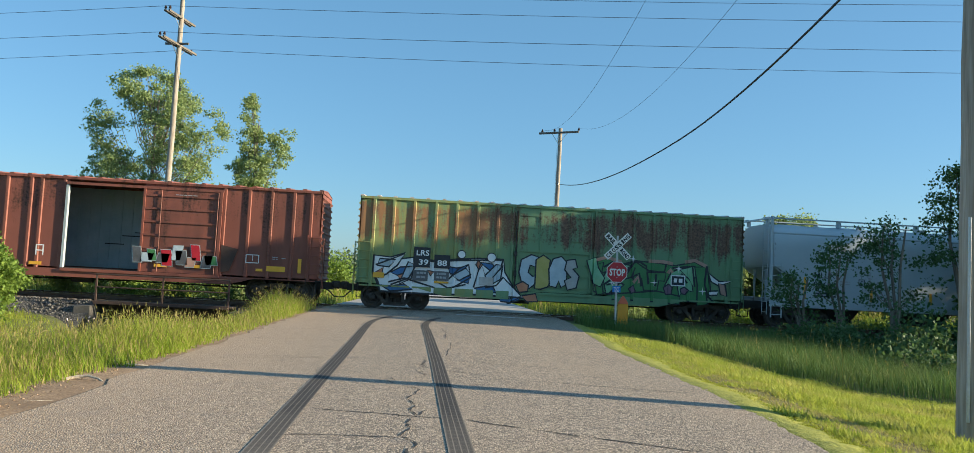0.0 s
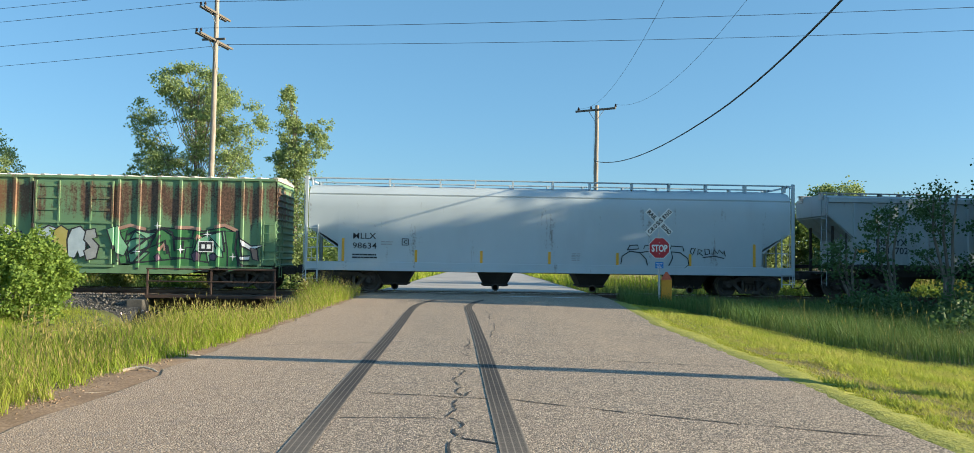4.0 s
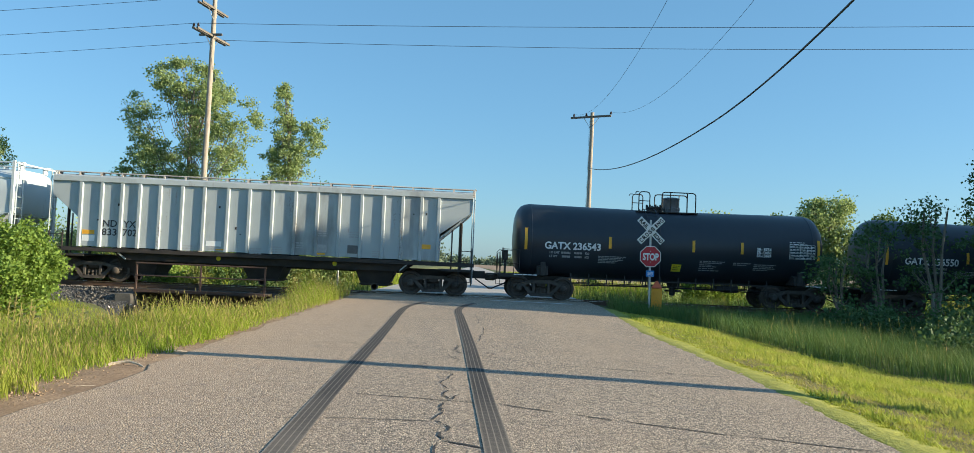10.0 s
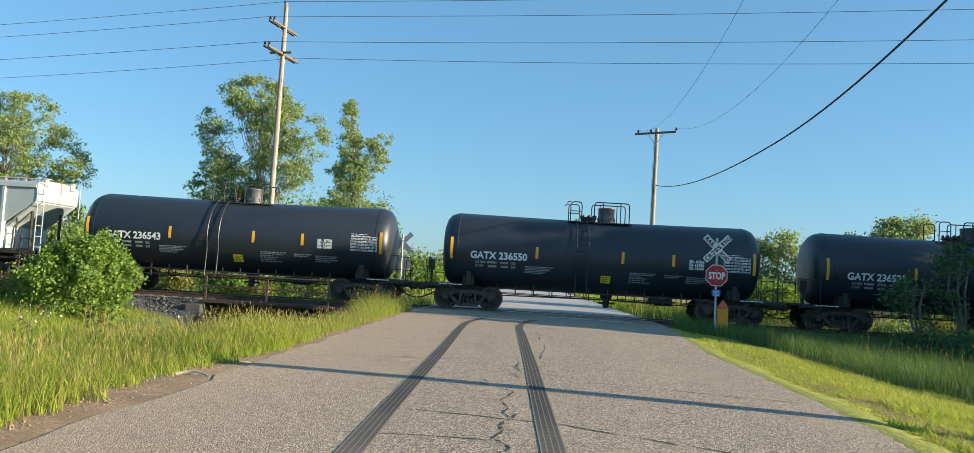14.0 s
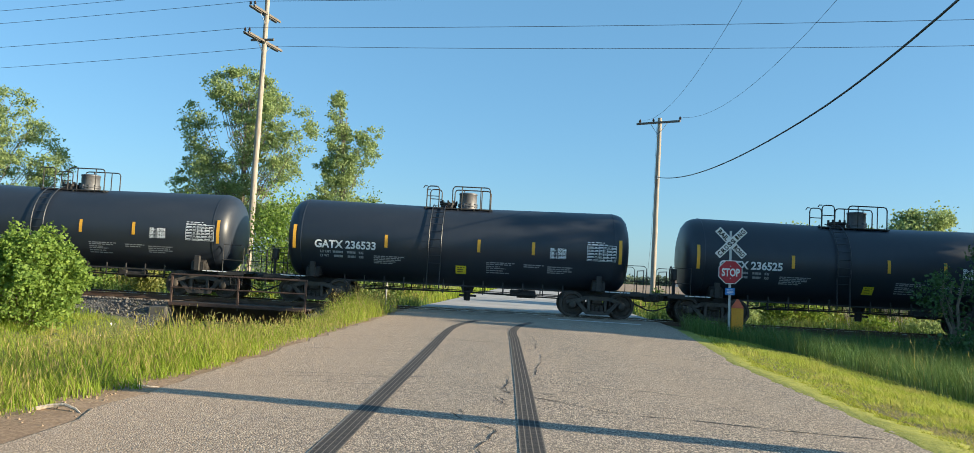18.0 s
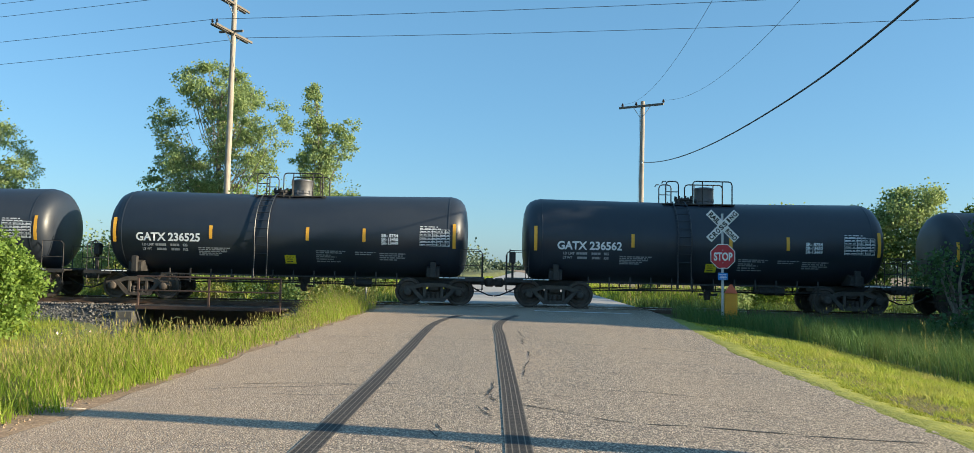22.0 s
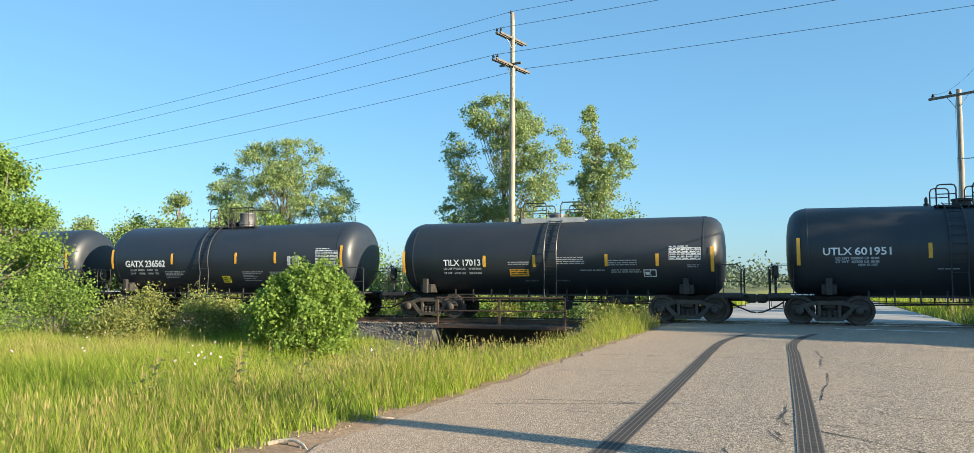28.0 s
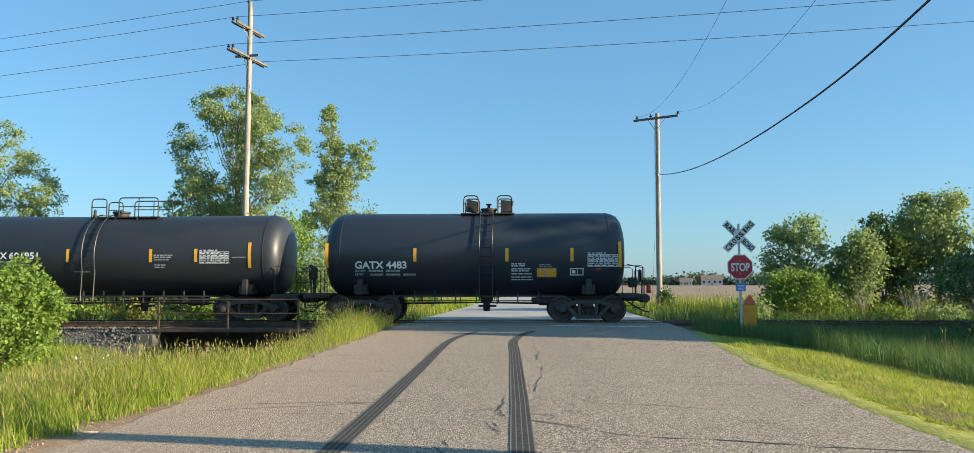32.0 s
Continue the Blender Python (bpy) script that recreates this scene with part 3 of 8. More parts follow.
def shoulder(name, sides, label):
    """Gravel along the road's edge."""
    s = Shape()
    rnd = random.Random(8)
    rows = []
    for i in range(120):
        y = -10 + i * 0.35
        a, b = road_edges(y)
        if sides < 0:
            w = 1.15 + 0.25 * rnd.random() - 0.35 * smooth(12, 20, y)
            rows.append([(a + 0.14, y, road_z(a, y) - 0.012), (a - 0.12, y, road_z(a, y) - 0.01), (a - w * 0.3, y, road_z(a, y) - 0.022 + rnd.uniform(-0.008, 0.008)), (a - w * 0.7, y, road_z(a, y) - 0.035 + rnd.uniform(-0.01, 0.01)), (a - w, y, ground_z(a - w, y) - 0.01)])
        else:
            w = 0.25 + 0.2 * rnd.random()
            rows.append([(b - 0.1, y, road_z(b, y) - 0.05), (b + w * 0.5, y, ground_z(b + w * 0.5, y) + 0.02), (b + w, y, ground_z(b + w, y) - 0.01)])
    s.rings(rows, False, False)
    ob = part(name, s, "shoulder")
    return tagged(ob, label, "shoulder", "", "structure")


shoulder("shoulder_left", -1, "brown gravel shoulder with litter of dry stalks")


def bare_patch(x, y):
    """Where the lawn is worn to soil: a broken band a stride from the asphalt."""
    d = x - road_edges(y)[1] - 0.98 - 0.12 * math.sin(y * 0.9)
    return math.exp(-(d / 0.36) ** 2) * (0.5 + 1.2 * noise.noise((x * 2.4, y * 1.5, 5))) * smooth(2, 5, y) * (1 - 0.7 * smooth(12, 15, y)) * (1 - smooth(15, 19, y))


def lawn_base():
    """The turf's soil: green where grass stands, brown where it is worn."""
    s, rows = Shape(), []
    for i in range(90):
        y = 1 + i * 0.27
        b = road_edges(y)[1]
        rows.append([(b - 0.06 + d, y, (road_z(b, y) - 0.03 if d < 0.1 else ground_z(b + d, y) + 0.012)) for d in (0.5, 0.8, 1.1, 1.4, 1.7)])
    return tagged(part("verge_strip", s.rings(rows, False, False), "dirt"), "worn brown soil along the lawn's edge", "soil", "", "structure")


lawn_base()


def moss_edge():
    """A low cushion of moss creeping over the edge of the asphalt."""
    s, rows, rnd = Shape(), [], random.Random(31)
    for i in range(240):
        y = -2 + i * 0.125
        b = road_edges(y)[1]
        a, w = rnd.uniform(-0.04, 0.05), 0.55 + rnd.uniform(-0.12, 0.12) + 0.1 * math.sin(y * 1.3)
        rows.append([(b + a - 0.06, y, road_z(b, y) - 0.012), (b + a, y, road_z(b, y) + 0.003), (b + 0.25, y, road_z(b, y) - 0.012 + rnd.uniform(-0.006, 0.006)), (b + w, y, ground_z(b + w, y) + 0.025), (b + w + 0.1, y, ground_z(b + w + 0.1, y) - 0.02)])
    return tagged(part("moss_verge", s.rings(rows, False, False), "moss"), "bright yellow-green moss along the asphalt's edge", "moss", "", "structure")


moss_edge()
# dark tyre marks, bending to the right at their far ends
def strip(name, points, width, material, lift, label, wiggle=0.0, seed=1, parent=None):
    rnd = random.Random(seed)
    me = bpy.data.meshes.new(name)
    fine = []
    for (x0, y0), (x1, y1) in zip(points, points[1:]):
        n = max(1 if wiggle else 2, int(math.hypot(x1 - x0, y1 - y0) / 0.35))
        fine += [(x0 + (x1 - x0) * i / n, y0 + (y1 - y0) * i / n) for i in range(n)]
    fine.append(points[-1])
    v, uvs = [], []
    for i, (x, y) in enumerate(fine):
        a, b = fine[max(0, i - 1)], fine[min(len(fine) - 1, i + 1)]
        d = math.hypot(b[0] - a[0], b[1] - a[1]) or 1
        nx, ny = (b[1] - a[1]) / d, -(b[0] - a[0]) / d
        j = rnd.uniform(-1, 1) * wiggle
        w = width * (1 + rnd.uniform(-0.35, 0.35) * (wiggle > 0)) / 2
        if wiggle and i in (0, len(fine) - 1):
            w *= 0.2
        for k in (-1, 1):
            px, py = x + nx * (k * w + j), y + ny * (k * w + j)
            v.append((px, py, road_z(px, py) + lift))
            uvs.append(((k + 1) / 2, i))
    me.from_pydata(v, [], [(2 * i, 2 * i + 1, 2 * i + 3, 2 * i + 2) for i in range(len(fine) - 1)])
    layer = me.uv_layers.new(name="UVMap")
    for loop in me.loops:
        layer.data[loop.index].uv = uvs[loop.vertex_index]
    me.materials.append(MAT[material])
    ob = new(name, me)
    ob.parent = parent
    if not parent:
        tagged(ob, label, name.split("_")[0], "", "structure")
    return ob


strip("tyre_mark_left", [(-1.0, -7.0), (-1.1, 3.0), (-1.15, 6.3), (-1.17, 8.0), (-1.18, 10.0), (-1.19, 13.5), (-1.22, 17.0), (-1.26, 20.0), (-1.27, 22.2), (-1.22, 23.6), (-1.1, 24.8), (-0.96, 25.7), (-0.76, 26.6)], 0.21, "rubber", 0.006, "black tyre mark curving at its end")
strip("tyre_mark_right", [(0.42, -7.0), (0.42, 3.0), (0.41, 6.5), (0.4, 8.0), (0.39, 10.2), (0.38, 13.0), (0.35, 16.2), (0.31, 20.5), (0.27, 21.8), (0.29, 23.0), (0.4, 24.5), (0.58, 25.7), (0.86, 27.0)], 0.215, "rubber", 0.006, "black tyre mark beside the long crack")
cracks = tagged(new("cracks"), "jagged dark cracks in the asphalt", "crack", "", "structure")
rnd = random.Random(21)


def crack(x0, y0, x1, y1, width, bend=0.05):
    n = max(4, int(math.hypot(x1 - x0, y1 - y0) / 0.16))
    pts, o = [], 0.0
    for i in range(n + 1):
        o = o * 0.8 + rnd.uniform(-bend, bend)
        d = math.hypot(x1 - x0, y1 - y0)
        pts.append((x0 + (x1 - x0) * i / n + o * (y1 - y0) / d, y0 + (y1 - y0) * i / n - o * (x1 - x0) / d))
    strip("crack", pts, width * (0.75 if abs(x1 - x0) > abs(y1 - y0) else 0.45), "crack", 0.005, "", 0.004, rnd.randint(0, 999), cracks)


def crack_path(points, width, bend=0.03):
    for (x0, y0), (x1, y1) in zip(points, points[1:]):
        crack(x0, y0, x1, y1, width * (1.25 if abs(x1 - x0) > abs(y1 - y0) else 1.0), bend)


# long cracks across the road
for width, points in (
        (0.026, [(-1.0, 8.18), (0.5, 7.87), (1.06, 7.49), (1.6, 7.24), (2.57, 6.77), (3.56, 6.36)]),
        (0.02, [(-1.45, 6.87), (-0.06, 6.94)]), (0.018, [(-3.1, 12.46), (-0.9, 13.18)]),
        (0.03, [(-3.4, 19.2), (-1.1, 19.2), (1.15, 19.0), (2.5, 18.2), (4.3, 17.5)]),
        (0.024, [(0.83, 14.07), (1.81, 13.05), (2.63, 12.6)]), (0.026, [(0.27, 12.07), (1.04, 11.4), (1.5, 11.07), (1.97, 11.01), (2.8, 10.75), (3.9, 10.63)]),
        (0.018, [(-0.12, 12.62), (0.77, 12.12)]), (0.02, [(-2.74, 12.99), (-1.34, 13.13)]), (0.018, [(-2.21, 14.51), (-1.46, 14.66)]),
        (0.026, [(1.05, 13.56), (1.2, 13.13), (1.95, 12.95)]), (0.02, [(2.76, 14.85), (4.2, 15.1)]), (0.024, [(3.65, 13.9), (3.72, 13.2)]),
        (0.02, [(2.5, 11.95), (3.07, 11.72)]), (0.016, [(0.8, 12.56), (1.11, 12.44)]), (0.018, [(0.91, 14.6), (2.16, 14.58)]), (0.018, [(1.54, 17.71), (2.44, 16.74)]),
        (0.022, [(-3.2, 22.6), (0.2, 22.9), (4.6, 21.9)]), (0.018, [(-3.3, 16.2), (-1.4, 16.5)]), (0.018, [(0.9, 16.0), (3.4, 15.8)]), (0.03, [(3.75, 29.6), (3.9, 28.9), (3.7, 28.2)])):
    crack_path(points, width)
# the broken crack along the middle
for points in (
        [(-0.05, 10.01), (0.06, 9.88), (0.03, 9.4), (-0.08, 9.04), (0.03, 8.63), (-0.02, 8.23), (0.1, 8.01), (0.16, 8.34)],
        [(-0.04, 7.83), (-0.04, 7.56), (0.02, 7.36), (-0.06, 6.94), (0.01, 6.8), (0.0, 6.5), (0.02, 6.2), (0.32, 5.93)],
        [(-0.06, 6.04), (-0.09, 5.6), (-0.02, 5.1)], [(-0.36, 10.64), (-0.25, 10.25)], [(0.21, 13.51), (0.12, 12.35), (0.27, 12.07)],
        [(0.02, 11.83), (0.19, 11.21)], [(0.37, 16.77), (0.28, 15.42)], [(0.17, 12.94), (0.15, 12.5), (0.22, 12.1)],
        [(0.07, 11.77), (0.16, 11.5), (0.16, 11.25)], [(-0.31, 10.88), (-0.25, 10.52)], [(0.78, 17.17), (0.73, 15.91), (0.6, 14.72), (0.62, 13.93)], [(0.7, 21.5), (0.74, 19.6), (0.68, 18.2)]):
    crack_path(points, 0.032 if points[0][1] > 10.5 else 0.045, 0.025)
for i in range(10):
    y = 12.5 + i * 1.2 + rnd.uniform(-0.3, 0.3)
    x0 = rnd.uniform(-3.0, 0.2) if i % 3 == 0 else rnd.uniform(0.7, 2.6)
    crack(x0, y, x0 + rnd.uniform(0.6, 1.6), y - rnd.uniform(-0.1, 0.3), 0.016, 0.06)
strip("stop_line", [(1.5, 29.85), (4.6, 29.55)], 0.3, "line_paint", 0.006, "faded white stop line before the rails")


# rails, ties, ballast, the small bridge
track = tagged(new("track"), "single railway track on grey ballast", "track", "", "structure")
for y, n in ((TRACK_Y - 0.754, 0), (TRACK_Y + 0.754, 1)):
    s = Shape()
    z = RAIL_Z
    s.slab([(y - 0.07, z - 0.17), (y - 0.07, z - 0.155), (y - 0.01, z - 0.13), (y - 0.01, z - 0.045), (y - 0.036, z - 0.035), (y - 0.036, z - 0.006), (y + 0.036, z - 0.006), (y + 0.036, z - 0.035), (y + 0.01, z - 0.045), (y + 0.01, z - 0.13), (y + 0.07, z - 0.155), (y + 0.07, z - 0.17)], -230, 230)
    rail = part("rail", s, "rail_steel", track)
    s = Shape()
    s.box(-230, 230, y - 0.034, y + 0.034, z - 0.006, z)
    part("rail_head", s, "rail_top", track, "polished steel running surface")
tie_shape = Shape().box(-0.11, 0.11, -1.3, 1.3, -0.16, 0.0, 0.012)
tie = None
far_ties = Shape()
rnd = random.Random(5)
for i in range(-380, 381):
    x = i * 0.52
    if -3.9 < x < 5.9:
        continue
    if abs(x) < 46:
        at = pose(x + rnd.uniform(-0.03, 0.03), TRACK_Y + rnd.uniform(-0.05, 0.05), RAIL_Z - 0.172, 0, 0, rnd.uniform(-1.5, 1.5))
        tie = part("tie", tie_shape, "tie", track, at=at) if tie is None else again(tie, track, at)
    else:
        far_ties.box(x - 0.11, x + 0.11, TRACK_Y - 1.3, TRACK_Y + 1.3, RAIL_Z - 0.33, RAIL_Z - 0.172)
part("far_tie", far_ties, "tie", track)["kind"] = "stuff"


def ballast_bed(x0, x1, n, name):
    rows = []
    for i in range(n + 1):
        x = x0 + (x1 - x0) * i / n
        rows.append([(x, TRACK_Y + y + 0.08 * noise.noise((x, y, 4)), z + 0.05 * noise.noise((x * 1.3, y, 9))) for y, z in ((-4.4, -1.5), (-3.4, -0.95), (-2.4, -0.45), (-1.7, -0.17), (-0.8, -0.21), (0, -0.22), (0.8, -0.21), (1.7, -0.17), (2.6, -0.5), (4.0, -1.0))])
    s = Shape()
    s.rings(rows, False, False)
    return tagged(part(name, s, "ballast"), "coarse grey ballast of the track bed", "ballast", "", "structure")


ballast_bed(-230, -11.75, 240, "ballast_west")
ballast_bed(-6.75, 230, 260, "ballast_east")
# loose stones on the slope that shows
stone_v, stone_f = [], []
rng = np.random.default_rng(12)
base = np.array([(0, 0, 1), (1, 0, 0), (0, 1, 0), (-1, 0, 0), (0, -1, 0), (0, 0, -0.6)])
for i in range(2600):
    x, y = rng.uniform(-24, -12.2), rng.uniform(-4.0, -1.4)
    z = np.interp(y, [-4.4, -3.4, -2.4, -1.7, -0.8], [-1.5, -0.95, -0.45, -0.17, -0.21])
    r = rng.uniform(0.025, 0.06)
    p = base * r * rng.uniform(0.7, 1.3, (6, 3))
    a = rng.uniform(0, 6.28)
    p[:, :2] = p[:, :2] @ np.array([[math.cos(a), -math.sin(a)], [math.sin(a), math.cos(a)]])
    k = len(stone_v) * 6
    stone_v.append(p + (x, TRACK_Y + y, z + 0.01))
    stone_f += [(k, k + 1, k + 2), (k, k + 2, k + 3), (k, k + 3, k + 4), (k, k + 4, k + 1), (k + 5, k + 2, k + 1), (k + 5, k + 3, k + 2), (k + 5, k + 4, k + 3), (k + 5, k + 1, k + 4)]
MAT["stone"] = leafy("grey_stones", (0.07, 0.067, 0.063), (0.2, 0.19, 0.178), 0.9, 0.0)
cards("ballast_stones", np.concatenate(stone_v), np.array(stone_f), "stone", "loose grey ballast stones on the bank", "stones")
stone_v, stone_f = [], []
for i in range(8000):
    y = rng.uniform(4, 24)
    x = -3.5 - rng.uniform(-0.06, 1.15) * (1 - 0.3 * (y > 15))
    r = rng.uniform(0.004, 0.011) if i % 12 else rng.uniform(0.012, 0.02)
    p = base * r * rng.uniform(0.6, 1.4, (6, 3))
    a = rng.uniform(0, 6.28)
    p[:, :2] = p[:, :2] @ np.array([[math.cos(a), -math.sin(a)], [math.sin(a), math.cos(a)]])
    k = len(stone_v) * 6
    stone_v.append(p + (x, y, road_z(-3.5, y) - 0.024 + r * 0.3))
    stone_f += [(k, k + 1, k + 2), (k, k + 2, k + 3), (k, k + 3, k + 4), (k, k + 4, k + 1), (k + 5, k + 2, k + 1), (k + 5, k + 3, k + 2), (k + 5, k + 4, k + 3), (k + 5, k + 1, k + 4)]
cards("shoulder_stones", np.concatenate(stone_v), np.array(stone_f), "shoulder_stone", "loose brown pebbles on the gravel shoulder", "stones")
bridge = tagged(new("bridge"), "short iron railway bridge over a creek", "bridge", "", "structure")
for y in (TRACK_Y - 1.0, TRACK_Y + 0.7):
    s = Shape()
    s.box(-12.0, -6.5, y, y + 0.3, -0.85, -0.3, 0.02)
    part("girder", s, "rust_iron", bridge)
for x0, x1 in ((-12.3, -11.7), (-6.8, -6.2)):
    s = Shape()
    s.box(x0, x1, TRACK_Y - 2.7, TRACK_Y + 2.6, -2.4, -0.3, 0.03)
    part("abutment", s, "concrete", bridge, "stained concrete abutment")
for i in range(5):
    s = Shape()
    s.box(-11.75, -6.75, 30.25 + i * 0.24, 30.46 + i * 0.24, -0.2, -0.14, 0.008)
    part("walkway_plank", s, "tie", bridge)
railing = thing("bridge_railing", "rusty red iron railing at the side of the small bridge", "railing")
for i, x in enumerate((-11.62, -9.27, -6.9)):
    s = Shape()
    s.box(x - 0.03, x + 0.03, 30.14, 30.2, -0.32, 0.87)
    part("post", s, "rust_iron", railing)
for z0, z1, y in ((0.82, 0.875, 30.12), (0.36, 0.405, 30.13), (-0.24, -0.12, 30.08)):
    s = Shape()
    s.box(-11.67, -6.86, y, y + 0.06, z0, z1, 0.008)
    part("rail", s, "rust_iron", railing)


# ---- the freight train: every car stands with its left end at x = 0, on rails at z = 0 ----

WHEEL_R = 0.457
START = []      # (car, x of its left end at the start)


def travelled(t):
    """How far the train has rolled: it slows a little, then holds its pace."""
    return -5.05535 * t + 0.003829 * t * t - 0.0022 * max(0.0, t - 8.0) ** 2


def build_truck(car, x, first=None):
    """A two-axle truck: bolster, two side frames with springs, two wheelsets."""
    s = Shape()
    # the wide low box is an added filler that blocks light behind the springs
    s.box(-0.2, 0.2, -0.95, 0.95, 0.5, 0.74, 0.03).box(-0.34, 0.34, -0.78, 0.78, 0.16, 0.52, 0.03).box(-0.28, 0.28, -0.3, 0.3, 0.7, 0.82, 0.02)
    for y in (-1.0, 1.0):
        for k in (-0.16, 0.0, 0.16):
            for i in range(4):
                s.lathe([(i * 0.055, 0.062), (i * 0.055 + 0.03, 0.062)], (k, y, 0.24), "z", 8)
    truck = part("truck", s, "truck_iron", car, "dusty cast-iron truck with coil springs", at=pose(x, 0, 0))
    f = Shape()
    f.prism([(-1.12, 0.6), (-0.72, 0.66), (-0.42, 0.77), (0.42, 0.77), (0.72, 0.66), (1.12, 0.6), (1.12, 0.47), (0.74, 0.53), (0.4, 0.63), (-0.4, 0.63), (-0.74, 0.53), (-1.12, 0.47)], -0.08, 0.08)
    f.prism([(-0.8, 0.56), (-0.66, 0.58), (-0.3, 0.24), (0.3, 0.24), (0.66, 0.58), (0.8, 0.56), (0.4, 0.12), (-0.4, 0.12)], -0.07, 0.07)
    for k in (-1, 1):
        f.box(k * 0.3 - 0.05, k * 0.3 + 0.05, -0.07, 0.07, 0.2, 0.68, 0.01)
        f.lathe([(-0.16, 0.09), (-0.14, 0.12), (-0.05, 0.14), (0.06, 0.14)], (k * 0.889, 0, WHEEL_R), "y", 14)
        f.box(k * 0.889 - 0.16, k * 0.889 + 0.16, -0.07, 0.07, 0.5, 0.62, 0.02)
    side = part("side_frame", f, "truck_iron", truck, at=pose(0, -1.0, 0))
    again(side, truck, pose(0, 1.0, 0, 0, 0, 180))
    w = Shape()
    w.lathe([(-1.02, 0.07), (1.02, 0.07)], (0, 0, 0), "y", 10)
    for k in (-1, 1):
        rows = [(0.83, 0.1), (0.835, 0.17), (0.775, 0.2), (0.765, 0.34), (0.82, 0.37), (0.82, WHEEL_R - 0.012), (0.81, WHEEL_R - 0.003), (0.71, WHEEL_R + 0.003), (0.7, WHEEL_R + 0.026), (0.685, WHEEL_R + 0.026), (0.68, 0.38), (0.72, 0.34), (0.72, 0.2), (0.68, 0.15), (0.68, 0.1)]
        w.lathe([(o * k, r) for o, r in rows], (0, 0, 0), "y", 32)
        # cast web holes' rims and a chalk patch make the turning visible
        for a in range(3):
            c, d = math.cos(a * 2.094), math.sin(a * 2.094)
            w.lathe([(k * 0.765, 0.03), (k * 0.79, 0.024)], (c * 0.27, 0, d * 0.27), "y", 6)
    set_a = part("wheelset", w, "wheel", truck, "dusty brown steel wheels on an axle", at=pose(-0.889, 0, WHEEL_R))
    again(set_a, truck, pose(0.889, 0, WHEEL_R))
    return truck


def couplers(car, length, reach_a, reach_b, hose=True):
    for x, k, reach in ((0.0, -1, reach_a), (length, 1, reach_b)):
        s = Shape()
        s.box(x - 0.25, x + 0.25 + k * reach - k * 0.2 if k > 0 else x + 0.25, -0.09, 0.09, 0.72, 0.9, 0.02) if k > 0 else s.box(x - reach + 0.2, x + 0.25, -0.09, 0.09, 0.72, 0.9, 0.02)
        h = x + k * (reach - 0.17)
        s.box(h - 0.17, h + 0.17, -0.17, 0.15, 0.66, 0.97, 0.05)
        s.box(h - 0.08, h + 0.08, -0.24, -0.1, 0.7, 0.92, 0.03)
        part("coupler", s, "truck_iron", car, "dusty knuckle coupler")
        if hose:
            t = Shape()
            t.tube([(x + k * 0.1, -0.3, 0.72), (x + k * 0.35, -0.32, 0.55), (x + k * (reach - 0.2), -0.3, 0.36), (x + k * (reach - 0.02), -0.28, 0.34)], 0.028, 6)
            part("air_hose", t, "wire", car)


def lines(name, parent, rows, material, place, thick=0.04, seed=0, gap=0.03):
    """Blocks of unreadable stencilled text: word-like bars. rows: (x0, x1, z); place maps (x, z) to a point."""
    rnd, s = random.Random(seed), Shape()
    for x0, x1, z in rows:
        x = x0
        while x < x1 - 0.02:
            w = min(x1 - x, rnd.uniform(0.06, 0.22))
            s.add([place(x, z), place(x + w, z), place(x + w, z + thick), place(x, z + thick)], [(0, 1, 2, 3)])
            x += w + gap
    ob = part(name, s, material, parent, smooth=False)
    ob["kind"] = "stuff"
    return ob


def bent_patch(name, parent, x0, x1, z0, z1, material, place, n=6, label="", thick=0.004):
    """A thin plate or tape that follows the tank's side."""
    s = Shape()
    rings = []
    for i in range(n + 1):
        z = z0 + (z1 - z0) * i / n
        a, b = place(x0, z), place(x1, z)
        rings.append([a, b, (b[0], b[1] - thick, b[2]), (a[0], a[1] - thick, a[2])])
    s.rings(rings)
    return part(name, s, material, parent, label)


def on_tank(r, h, dip=0.0, length=1.0, off=0.006):
    """Maps x and z onto the near side of a shell that sags by dip towards its middle."""
    def to(x, z):
        c = h - dip * (1 - abs(x - length / 2) / (length / 2)) if dip else h
        return (x, -math.sqrt(max(0.02, r * r - (z - c) ** 2)) - off, z)
    return to


